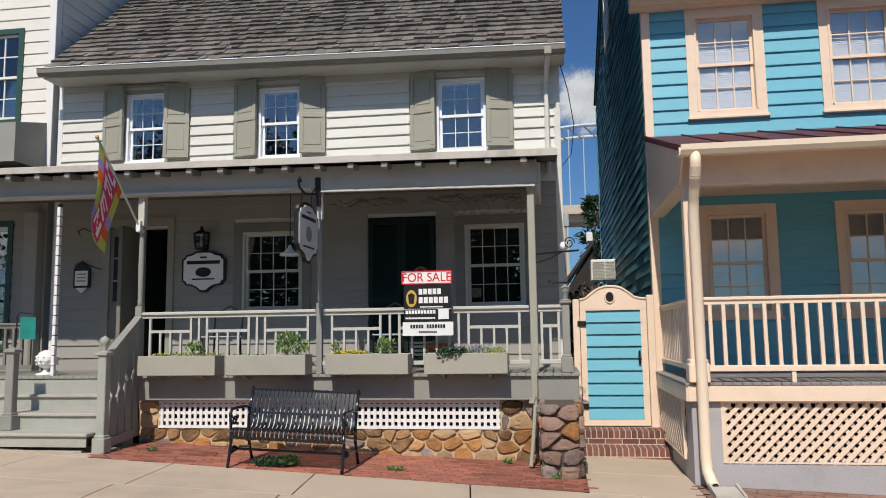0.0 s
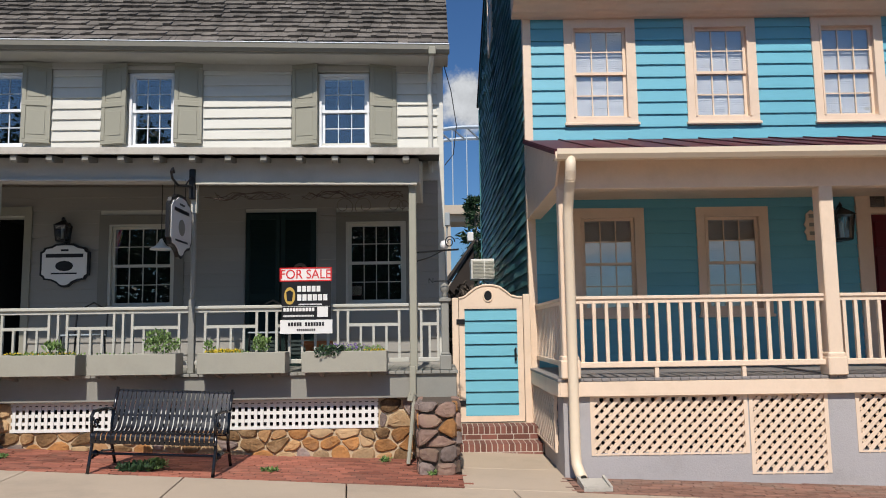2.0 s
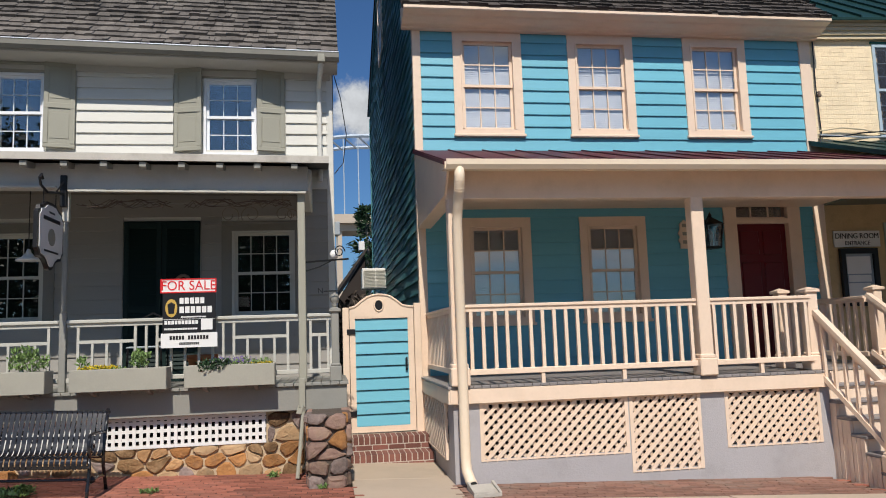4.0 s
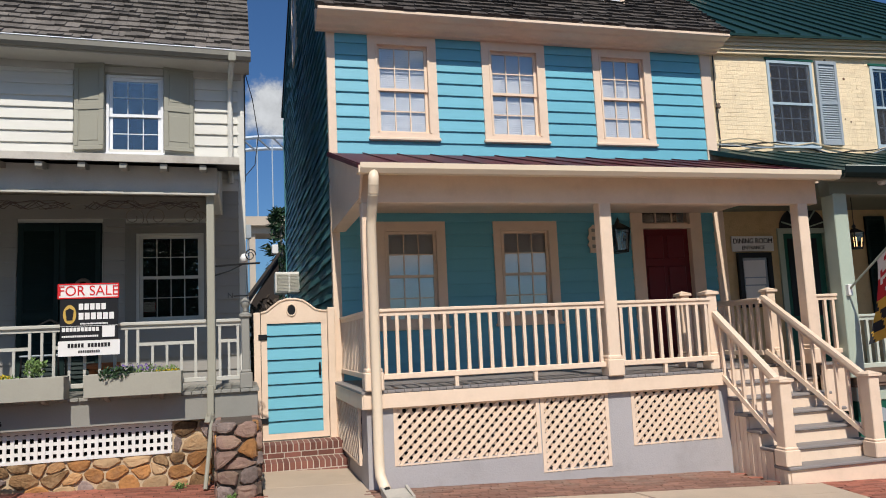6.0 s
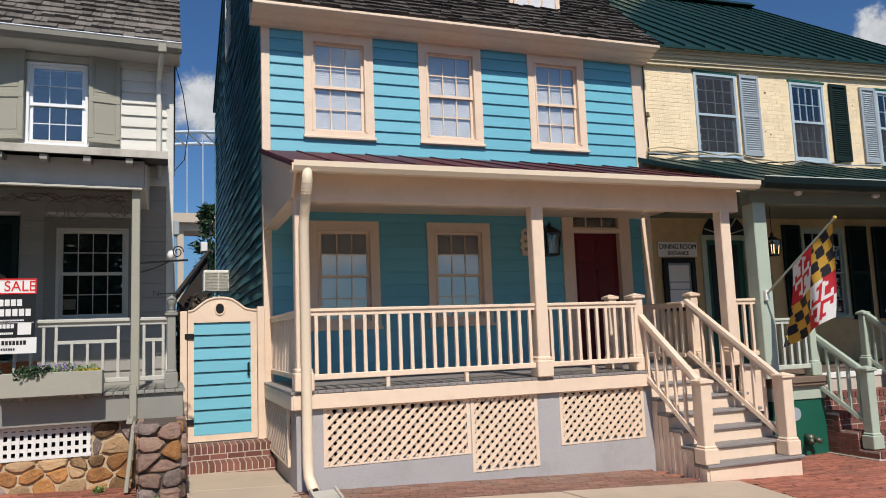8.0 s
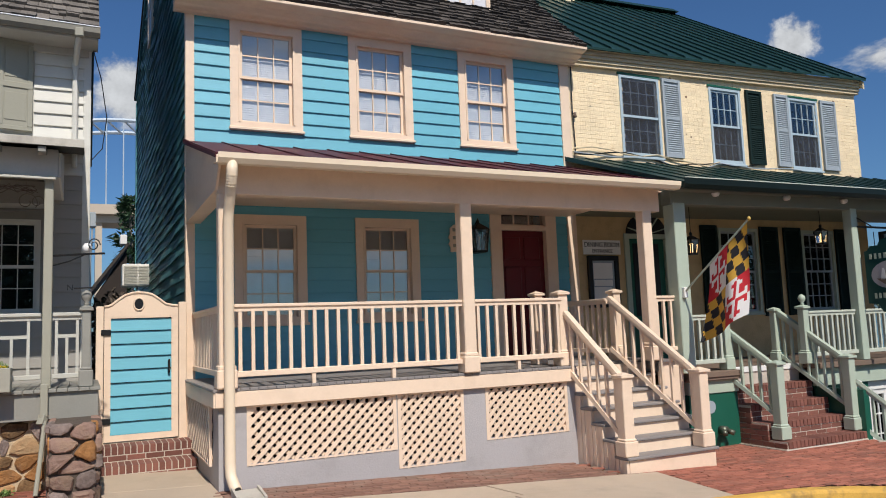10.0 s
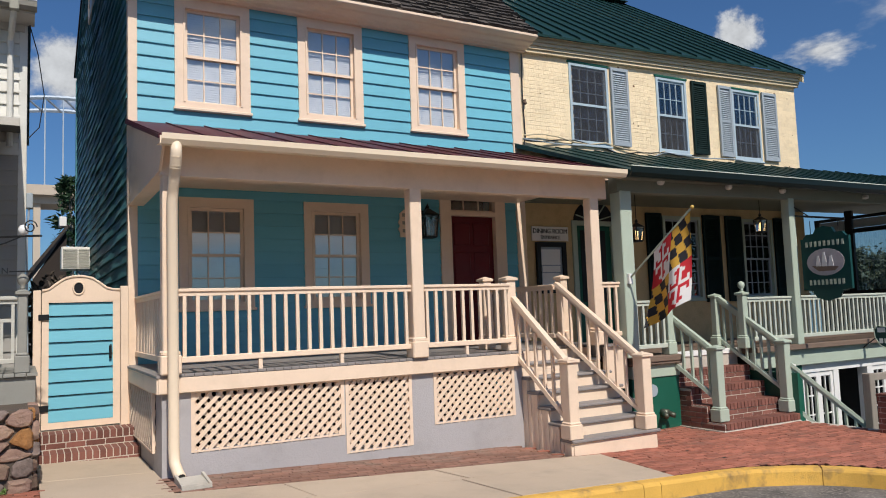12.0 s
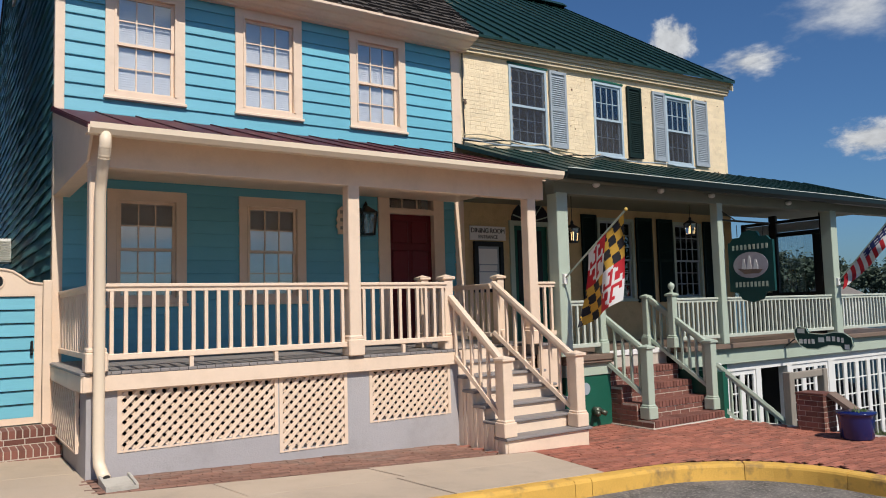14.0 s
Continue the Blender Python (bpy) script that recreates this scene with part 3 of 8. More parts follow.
lattice(blue, 8.30, 10.15, 0.30, 0.912, 8.0, CREAM, pitch=0.16, wd=0.030, side_x=1.24)


def railing(house, x0, x1, y, ztop, zbot, spacing, material, bw=0.036, along="x", cap=0.075, group=None):
    """Top and bottom rail with square balusters."""
    s, low = Solid(), Solid()
    if along == "x":
        s.cbox(x0, x1, y - cap / 2, y + cap / 2, ztop - 0.035, ztop, 0.006).box(x0, x1, y - 0.02, y + 0.02, ztop - 0.075, ztop - 0.035)
        low.cbox(x0, x1, y - 0.03, y + 0.03, zbot, zbot + 0.06, 0.006)
    else:
        s.cbox(y - cap / 2, y + cap / 2, x0, x1, ztop - 0.035, ztop, 0.006).box(y - 0.02, y + 0.02, x0, x1, ztop - 0.075, ztop - 0.035)
        low.cbox(y - 0.03, y + 0.03, x0, x1, zbot, zbot + 0.06, 0.006)
    rail = part("railing", s, material, house)
    part("bottom_rail", low, material, rail)
    n = max(1, round((x1 - x0) / spacing))
    b = Solid().box(-bw / 2, bw / 2, -bw / 2, bw / 2, zbot + 0.06, ztop - 0.075).mesh("baluster")
    b.materials.append(material)
    for i in range(n):
        q = x0 + (x1 - x0) * (i + 0.5) / n
        piece("baluster", b, rail, (q, y, 0) if along == "x" else (y, q, 0))
    return rail


railing(blue, 1.40, 3.985, 7.93, 1.94, 1.205, 0.1265, CREAM)
railing(blue, 4.135, 5.36, 7.93, 1.94, 1.205, 0.1265, CREAM)
railing(blue, 8.0, BF - 0.04, 1.325, 1.94, 1.205, 0.1265, CREAM, along="y")
for fx in (2.2, 3.1, 4.7):
    part("rail_foot", Solid().box(fx, fx + 0.04, 7.91, 7.95, 1.10, 1.21), CREAM, blue)


def newel(house, cx, cy, z0, z1, w, material, finial=None):
    s = Solid().cbox(cx - w / 2, cx + w / 2, cy - w / 2, cy + w / 2, z0, z1 - 0.05, 0.008)
    n = part("newel", s, material, house)
    b = w / 2 + 0.025
    part("newel_base", Solid().cbox(cx - b, cx + b, cy - b, cy + b, z0, z0 + 0.17, 0.01).cbox(cx - b + 0.012, cx + b - 0.012, cy - b + 0.012, cy + b - 0.012, z0 + 0.165, z0 + 0.20, 0.012), material, n)
    part("newel_cap", Solid().cbox(cx - b, cx + b, cy - b, cy + b, z1 - 0.055, z1 - 0.02, 0.008).add(
        [(cx - b, cy - b, z1 - 0.022), (cx + b, cy - b, z1 - 0.022), (cx + b, cy + b, z1 - 0.022), (cx - b, cy + b, z1 - 0.022), (cx, cy, z1 + 0.012)],
        [(0, 1, 4), (1, 2, 4), (2, 3, 4), (3, 0, 4), (3, 2, 1, 0)]), material, n)
    if finial:
        part("ball", Solid().lathe([(0.02, 0), (0.03, 0.02), (0.018, 0.035), (0.045, 0.065), (0.055, 0.1), (0.045, 0.135), (0.012, 0.16), (0.0, 0.165)], (cx, cy, z1), 14), material, n, smooth=True)
    return n


def slope_rail(house, a, b, n, material, drop=0.68, bw=0.034):
    """A stair rail from a (top) to b (bottom) with upright balusters and a lower rail."""
    a, b = Vector(a), Vector(b)
    s = Solid().bar(a, b, 0.085, 0.045).bar(a - Vector((0, 0, 0.05)), b - Vector((0, 0, 0.05)), 0.045, 0.05)
    r = part("stair_rail", s, material, house)
    part("bottom_rail", Solid().bar(a - Vector((0, 0, drop)), b - Vector((0, 0, drop)), 0.06, 0.05), material, r)
    me = Solid().box(-bw / 2, bw / 2, -bw / 2, bw / 2, -drop, -0.05).mesh("stair_baluster")
    me.materials.append(material)
    for i in range(n):
        piece("baluster", me, r, a.lerp(b, (i + 0.6) / n))
    return r


# stairs, seven risers
st = part("stairs", Solid().box(5.54, 6.84, 8.2, 8.34, -0.3, 1.06), CREAM, blue, "cream stairs with grey treads")
NR = 7
z_low = -0.062
rise, run = (1.10 - z_low) / NR, 0.205
for i in range(NR - 1):
    zt = z_low + rise * (i + 1)
    yf = 7.02 + run * i
    part("riser", Solid().box(5.55, 6.83, yf, yf + run + 0.02 if i < NR - 2 else 8.2, zt - rise - (0.25 if i == 0 else 0), zt - 0.035), CREAM, st)
    part("tread", Solid().cbox(5.51, 6.87, yf - 0.035, yf + run + 0.015, zt - 0.035, zt, 0.008), DECKGREY, st)
    ya, yb2 = yf + 0.004, (yf + run if i < NR - 2 else 8.3)
    n_b = max(1, round((yb2 - ya) / 0.07))
    for k in range(n_b):
        w_ = (yb2 - ya) / n_b
        part("skirt_board", Solid().cbox(5.512 + 0.003 * (k % 2), 5.549, ya + w_ * k + 0.002, ya + w_ * (k + 1) - 0.002, gz(5.5) - 0.2, zt - 0.036, 0.003), CREAM, st)
newel(blue, 5.42, 8.02, 1.10, 2.03, 0.135, CREAM)
newel(blue, 6.61, 8.46, 1.10, 2.06, 0.12, CREAM)
newel(blue, 5.44, 8.60, 1.10, 2.05, 0.12, CREAM)
railing(blue, 8.09, 8.53, 5.43, 1.94, 1.205, 0.13, CREAM, along="y")
newel(blue, 5.59, 7.10, 0.105, 1.03, 0.14, CREAM)
newel(blue, 6.74, 7.10, 0.105, 1.03, 0.14, CREAM)
slope_rail(blue, (5.44, 7.96, 1.76), (5.58, 7.16, 1.01), 6, CREAM)
slope_rail(blue, (6.42, 8.34, 1.95), (6.73, 7.16, 0.99), 9, CREAM)
railing(blue, 8.42, BF - 0.05, 6.45, 1.94, 1.205, 0.13, CREAM, along="y")
railing(blue, 6.84, 7.2, 7.96, 1.94, 1.205, 0.13, CREAM)
# door with transom
dt = part("door_casing", rect_wall(Solid(), 5.72, 6.94, 1.10, 3.52, BF - 0.05, BF + 0.12, [(5.92, 6.74, 1.0, 3.12), (5.92, 6.74, 3.19, 3.42)]), CREAM, blue)
dr = part("door", Solid().box(5.92, 6.74, BF + 0.05, BF + 0.09, 1.10, 3.12), DOORRED, blue, "dark red panelled front door")
for px in (6.0, 6.36):
    for a, b in ((1.25, 1.75), (1.88, 2.55), (2.66, 3.02)):
        part("panel", Solid().cbox(px, px + 0.3, BF + 0.035, BF + 0.055, a, b, 0.012), DOORRED, dr)
part("knob", Solid().lathe([(0.01, 0), (0.03, 0.01), (0.03, 0.03), (0.0, 0.045)], (6.67, BF + 0.02, 2.0), 10), BLACK, dr, smooth=True)
tr = part("transom", Solid().box(5.92, 6.74, BF + 0.02, BF + 0.05, 3.19, 3.22).box(5.92, 6.74, BF + 0.02, BF + 0.05, 3.40, 3.42).box(6.18, 6.2, BF + 0.02, BF + 0.05, 3.22, 3.40).box(6.46, 6.48, BF + 0.02, BF + 0.05, 3.22, 3.40), CREAM, blue)
part("pane", Solid().box(5.92, 6.74, BF + 0.035, BF + 0.04, 3.22, 3.40), GLASS, tr)
# Near-black sheet paints the unlit hall behind the transom.
part("dark_hall", Solid().box(5.85, 6.8, BF + 0.4, BF + 0.42, 1.1, 3.5), ROOMSHADE, tr)
# downspout
sp = part("downspout", Solid().tube([(1.33, 7.53, 3.33), (1.33, 7.53, 3.22), (1.33, 7.56, 3.15), (1.335, 7.74, 2.92), (1.335, 7.80, 2.80), (1.335, 7.80, 0.40), (1.34, 7.79, 0.27), (1.36, 7.72, 0.185), (1.37, 7.66, 0.15)], 0.053, 14), CREAM_BRIGHT, blue, smooth=True)
# Black disc paints the dark inside of the open spout.
part("outlet", Solid().tube([(1.37, 7.66, 0.15), (1.372, 7.655, 0.146)], 0.045, 14), BLACK, sp)
for i in range(5):
    part("crimp", Solid().tube([(1.33, 7.54 + 0.012 * i, 3.20 - 0.025 * i), (1.33, 7.544 + 0.012 * i, 3.190 - 0.025 * i)], 0.056, 14), CREAM_BRIGHT, sp)

# ---- grey house ----
gray = thing("house", "off-white clapboard house with sage trim and grey porch", "house", (-3.7, 10.3, 0))
GF = 10.30
RAILPAINT = mat("pale_sage_rail_paint", (0.50, 0.49, 0.43), 0.5, 0.06, 3, 0.06, 40)
FASCIAGREY = mat("grey_porch_paint", (0.27, 0.265, 0.235), 0.6, 0.08, 2, 0.1, 50, dirt=(0.17, 0.165, 0.145), dirt_amount=0.35)
DARKGREEN = mat("dark_green_paint", (0.007, 0.020, 0.018), 0.6, 0.1, 4, 0.05, 50, spec=0.2)
# Grey paint; on porch clapboards it stands in for off-white paint in shade.
GREY_AND_SHADE = mat("grey_and_shade_wall_paint", (0.30, 0.285, 0.255), 0.6, 0.06, 2, 0.12, 50, rand=0.03, stretch=(0.3, 1, 2))
G_UP = [(-6.315, -5.69), (-4.24, -3.61), (-1.62, -0.93)]
G_LOW = [(-4.46, -3.57), (-1.255, -0.44)]
G_HEAD = [5.245, 5.215, 5.18]
holes = [(a + 0.03, b - 0.03, 4.20, h - 0.03) for (a, b), h in zip(G_UP, G_HEAD)] + [(a + 0.03, b - 0.03, 2.0, 3.08) for a, b in G_LOW] + [(-6.07, -5.58, 1.16, 3.22)]
gwall = part("front_wall", rect_wall(Solid(), -7.42, 0.07, 0.2, 5.5, GF, GF + 0.2, holes), GRAYCLAP, gray)
gb = board_mesh("clapboard_white", 0.152, GRAYCLAP, 0.034)
gb2 = board_mesh("clapboard_porch_shade", 0.178, GREY_AND_SHADE, 0.028)
cut = [(a - 0.39, b + 0.39, 4.12, 5.31) for a, b in G_UP]
clapboards(gwall, -7.36, 0.02, 3.66, 5.40, GF, 0.152, cut, gb)
cut = [(a - 0.13, b + 0.13, 1.9, 3.22) for a, b in G_LOW] + [(-2.62, -1.65, 1.15, 3.25), (-6.62, -5.5, 1.1, 3.3)]
# These boards carry the porch's shade in their darker colour.
clapboards(gwall, -7.36, 0.02, 1.16, 3.66, GF, 0.178, cut, gb2)
part("corner_board", Solid().cbox(0.0, 0.09, GF - 0.03, GF + 0.1, 0.3, 5.35, 0.006), GRAYCLAP, gray)
# White on this corner board paints the sunlit stripe at the west end.
part("corner_board", Solid().cbox(-7.44, -7.36, GF - 0.03, GF + 0.1, 0.4, 5.5, 0.006), WHITE, gray)
part("side_wall", Solid().prism([(GF, 0.0), (GF, 5.35), (14.2, 8.9), (18, 5.4), (18, 0.0)], -0.1, 0.065), GRAYCLAP, gray)
for (a, b), head in zip(G_UP, G_HEAD):
    cx, foot = (a + b) / 2, head - 1.04
    sash_window(gray, cx, foot, head, b - a, GF, 0.032, SASHWHITE, SASHWHITE, proud=0.03, label="white vinyl sash window", bar=0.010)
    for hinge, side_ in ((a - 0.015, -1), (b + 0.015, 1)):
        # the board runs from its hinge beside the window back to the wall
        turn = Matrix.Translation((hinge, GF - 0.12, 0)) @ Matrix.Rotation(side_ * 0.22, 4, "Z") @ Matrix.Diagonal((side_, 1, 1, 1))
        z0, z1 = foot + 0.03, head + 0.12
        mid = z0 + 0.52
        sh = part("shutter", Solid().box(0, 0.37, 0, 0.028, z0, z1, turn), SHUTTER, gray)
        for p, q in ((z0, z0 + 0.05), (mid, mid + 0.07), (z1 - 0.06, z1)):
            part("batten", Solid().cbox(0, 0.37, -0.014, 0, p, q, 0.004, turn), SHUTTER, sh)
        for p, q in ((z0 + 0.12, mid - 0.06), (mid + 0.13, z1 - 0.12)):
            part("panel", Solid().cbox(0.07, 0.30, -0.007, 0, p, q, 0.003, turn), SHUTTER, sh)
        for p in (0.0, 0.315):
            part("stile", Solid().cbox(p, p + 0.055, -0.011, 0, z0 + 0.055, z1 - 0.065, 0.003, turn), SHUTTER, sh)
    part("lintel", Solid().cbox(a - 0.06, b + 0.06, GF - 0.045, GF, head + 0.005, head + 0.10, 0.006).cbox(a - 0.1, b + 0.1, GF - 0.09, GF, head + 0.10, head + 0.135, 0.006), SAGE, gray)
for a, b in G_LOW:
    part("casing", rect_wall(Solid(), a - 0.13, b + 0.13, 1.95, 3.23, GF - 0.04, GF + 0.02, [(a, b, 1.9, 3.10)]), GUTTERGREY, gray)
    sash_window(gray, (a + b) / 2, 1.98, 3.11, b - a, GF, 0.035, RAILPAINT, RAILPAINT, cols=4, rows=2, proud=0.03, label="pale sash window into dark shop", bar=0.010)
# louvred doors and open doorway
ld = part("louvred_door", Solid().box(-2.61, -1.66, GF - 0.03, GF, 1.16, 3.24), DARKGREEN, gray, "dark green louvred double door")
for x0 in (-2.60, -2.13):
    part("door_frame", Solid().cbox(x0, x0 + 0.06, GF - 0.06, GF - 0.03, 1.17, 3.22, 0.004).cbox(x0 + 0.40, x0 + 0.46, GF - 0.06, GF - 0.03, 1.17, 3.22, 0.004).cbox(x0 + 0.06, x0 + 0.40, GF - 0.06, GF - 0.03, 3.14, 3.22, 0.004).cbox(x0 + 0.06, x0 + 0.40, GF - 0.06, GF - 0.03, 2.05, 2.13, 0.004).cbox(x0 + 0.06, x0 + 0.40, GF - 0.06, GF - 0.03, 1.17, 1.3, 0.004), DARKGREEN, ld)
    for i in range(34):
        z = 1.32 + i * 0.0535
        if not 2.02 < z < 2.13:
            part("slat", Solid().prism([(GF - 0.058, z), (GF - 0.054, z), (GF - 0.032, z + 0.05), (GF - 0.036, z + 0.05)], x0 + 0.06, x0 + 0.40), DARKGREEN, ld)
dc = part("door_casing", rect_wall(Solid(), -6.62, -5.50, 1.16, 3.36, GF - 0.05, GF + 0.1, [(-6.50, -5.60, 1.0, 3.24)]), SAGE, gray)
lf = part("door", Solid().box(-6.5, -6.09, GF - 0.03, GF + 0.01, 1.16, 3.22).cbox(-6.12, -6.06, GF - 0.45, GF + 0.0, 1.17, 3.2, 0.006), GUTTERGREY, gray, "open grey shop door with glass lights")
part("pane", Solid().box(-6.44, -6.16, GF - 0.036, GF - 0.031, 2.15, 3.1), BLACK, lf)
for q in (2.45, 2.78):
    part("glazing_bar", Solid().box(-6.44, -6.16, GF - 0.045, GF - 0.037, q - 0.012, q + 0.012), GREY_AND_SHADE, lf)
part("glazing_bar", Solid().box(-6.31, -6.29, GF - 0.046, GF - 0.037, 2.15, 3.1), GREY_AND_SHADE, lf)
# Near-black sheets paint the unlit shop inside the doorway.
part("dark_hall", Solid().box(-6.2, -5.4, GF + 1.2, GF + 1.22, 1.1, 3.3).box(-6.12, -6.08, GF + 0.02, GF + 1.2, 1.1, 3.3).box(-5.6, -5.56, GF + 0.21, GF + 1.2, 1.1, 3.3).box(-6.2, -5.4, GF + 0.2, GF + 1.2, 3.23, 3.27), ROOMSHADE, gray)
# roof
shake_roof(gray, -7.40, 0.17, 9.86, 5.50, 14.2, 9.50, 0.185, SHAKE_GREY, rnd=7, nparts=250)
for ob in list(bpy.data.objects):
    if ob.name.startswith(("roof", "shingle")) and ob.parent and (ob.parent == gray or ob.parent.parent == gray):
        for v in ob.data.vertices:
            v.co.z -= 0.022 * (v.co.x + 3.6)
part("rear_roof", Solid().prism([(14.2, 9.50), (18.3, 5.6), (18.3, 5.5), (14.2, 9.42)], -7.40, 0.17), SHAKE_GREY, gray)
part("eave", Solid().prism([(9.84, 5.42), (9.84, 5.34), (GF - 0.03, 5.34), (GF - 0.03, 5.60), (9.86, 5.48)], -7.40, 0.16).cbox(-7.36, 0.06, GF - 0.05, GF - 0.005, 5.25, 5.36, 0.006).shear(0.022, -3.6), SOFFIT, gray)
part("gutter", Solid().prism([(9.75, 5.47), (9.755, 5.40), (9.79, 5.36), (9.838, 5.36), (9.838, 5.47), (9.828, 5.47), (9.828, 5.375), (9.80, 5.375), (9.767, 5.405), (9.762, 5.47)], -7.45, 0.18).shear(0.022, -3.6), GUTTERPALE, gray)
# White strip paints the sunlit line along the gutter's top edge.
part("gutter_rim", Solid().cbox(-7.45, 0.18, 9.742, 9.764, 5.466, 5.480, 0.003).shear(0.022, -3.6), SASHWHITE, gray)
part("downspout", Solid().tube([(-0.05, 9.80, 5.30), (-0.06, 9.86, 5.22), (-0.09, 10.2, 5.05), (-0.09, 10.22, 4.95), (-0.09, 10.22, 3.75)], 0.035, 8), GRAYCLAP, gray)
part("spout_box", Solid().cbox(-0.10, 0.0, 9.74, 9.84, 5.25, 5.36, 0.01), SAGE, gray)
# porch roof with rafter tails
ROOFING = mat("dark_grey_roll_roofing", (0.075, 0.072, 0.068), 0.9, 0.3, 3, 0.6, 60)
gpr = part("porch_roof", Solid().prism([(8.46, 3.587), (8.46, 3.657), (GF - 0.01, 4.02), (GF - 0.01, 3.93)], -9.2, 0.02).shear(0.013, 0), ROOFING, gray, "dark porch roof with weathered white edge")
part("roof_edge", Solid().prism([(8.40, 3.575), (8.40, 3.65), (8.42, 3.66), (8.50, 3.672), (8.50, 3.66), (8.46, 3.652), (8.46, 3.587)], -9.2, 0.02).shear(0.013, 0), EDGE, gpr)
part("flashing", Solid().prism([(GF - 0.25, 3.975), (GF - 0.035, 4.02), (GF - 0.035, 4.10), (GF - 0.04, 4.03), (GF - 0.25, 3.985)], -7.36, 0.02).shear(0.013, 0), EDGE, gpr)
for i in range(19):
    xx = -0.36 - 0.4 * i
    part("rafter_tail", Solid().prism([(8.43, 3.515), (8.47, 3.49), (8.75, 3.55), (8.75, 3.60), (8.43, 3.566)], xx - 0.035, xx + 0.035).shear(0.013, 0), FASCIAGREY, gray)
part("porch_beam", Solid().cbox(-9.2, -0.22, 8.68, 8.82, 3.31, 3.60, 0.006).cbox(-9.2, -2.9, 8.635, 8.68, 3.315, 3.345, 0.005).box(-0.36, -0.22, 8.82, GF - 0.02, 3.34, 3.6).shear(0.013, 0), BEAMPAINT, gray)
part("porch_ceiling", Solid().box(-9.2, -0.3, 8.82, GF - 0.01, 3.56, 3.60).shear(0.013, 0), mat("brown_porch_ceiling_boards", (0.14, 0.118, 0.095), 0.7, 0.2, 2, 0.2, 40, stretch=(0.2, 3, 1)), gray)
part("beam_moulding", Solid().cbox(-2.78, -0.24, 8.63, 8.68, 3.275, 3.30, 0.004).shear(0.013, 0), RAILPAINT, gray)
part("porch_end", Solid().prism([(8.82, 3.34), (GF - 0.02, 3.34), (GF - 0.02, 3.9), (8.82, 3.6)], -0.22, -0.2), GRAYCLAP, gray)
for cx, w in ((-0.30, 0.085), (-2.82, 0.07), (-5.12, 0.085)):
    pm = SHUTTER if cx > -0.5 else FASCIAGREY
    p = part("post", Solid().cbox(cx - w / 2, cx + w / 2, 8.71, 8.71 + w, 1.165, 2.0, 0.006) if cx < -0.5 else Solid().cbox(cx - w / 2, cx + w / 2, 8.71, 8.71 + w, 1.165, 3.37, 0.008), pm, gray)
    if cx < -0.5:
        part("turned_shaft", Solid().lathe([(w * 0.45, 0), (w * 0.3, 0.04), (w * 0.42, 0.07), (w * 0.3, 0.10), (w * 0.36, 0.14), (w * 0.42, 0.5), (w * 0.36, 0.85), (w * 0.3, 0.9), (w * 0.42, 0.93), (w * 0.3, 0.96), (w * 0.45, 1.0)], (cx, 8.71 + w / 2, 2.0), 12), pm, p, smooth=True)
        part("post_block", Solid().cbox(cx - w / 2, cx + w / 2, 8.71, 8.71 + w, 2.995, 3.40, 0.006), RAILPAINT, p)
newel(gray, 0.06, 8.74, 1.165, 1.99, 0.085, FASCIAGREY, finial=True)
gfl = part("porch_floor", Solid().box(-9.2, 0.17, 8.75, GF, 1.0, 1.13), FASCIAGREY, gray)
x = -9.2
while x < 0.12:
    part("plank", Solid().cbox(x, x + 0.096, 8.64, GF - 0.01, 1.13, 1.165, 0.004), FASCIAGREY, gfl)
    x += 0.1
part("porch_fascia", Solid().cbox(-5.10, 0.18, 8.68, 8.75, 0.865, 1.13, 0.006), FASCIAGREY, gray)


def pattern_rail(house, x0, x1, units):
    """A rail whose bays hold a low inner rail with three short bars between taller stiles."""
    r = part("railing", Solid().cbox(x0, x1, 8.70, 8.79, 1.885, 1.925, 0.008).box(x0, x1, 8.725, 8.765, 1.85, 1.885), RAILPAINT, house)
    part("bottom_rail", Solid().cbox(x0, x1, 8.72, 8.77, 1.26, 1.31, 0.006), RAILPAINT, r)
    step = (x1 - x0) / units
    for i in range(units):
        a = x0 + i * step
        l, h = a + step * 0.14, a + step * 0.86
        for q in (l, h):
            part("stile", Solid().box(q - 0.014, q + 0.014, 8.73, 8.76, 1.31, 1.85), RAILPAINT, r)
        part("inner_rail", Solid().box(l + 0.014, h - 0.014, 8.73, 8.76, 1.67, 1.705), RAILPAINT, r)
        n = 3 if step > 0.6 else 1
        for k in range(n):
            q = l + (h - l) * (k + 1) / (n + 1)
            part("bar", Solid().box(q - 0.013, q + 0.013, 8.732, 8.758, 1.31, 1.67), RAILPAINT, r)
        if i:
            part("stile", Solid().box(a - 0.013, a + 0.013, 8.73, 8.76, 1.31, 1.85), RAILPAINT, r)


pattern_rail(gray, -5.07, -2.86, 3)
pattern_rail(gray, -2.78, -0.35, 3)
pattern_rail(gray, -0.25, 0.015, 1)
# white square lattice over a rubble base
lat = part("lattice", Solid().box(-4.85, -0.71, 8.78, 8.81, 0.825, 0.865).box(-4.85, -0.71, 8.78, 8.81, 0.53, 0.565), WHITE, gray)
v_ = Solid()
x = -4.83
while x < -0.74:
    v_.box(x, x + 0.036, 8.785, 8.795, 0.565, 0.825)
    x += 0.0715
tagged(part("latticework", v_, WHITE, lat), kind="stuff")
for z in (0.625, 0.71, 0.795):
    part("lath", Solid().box(-4.85, -0.71, 8.796, 8.806, z - 0.018, z + 0.018), WHITE, lat)
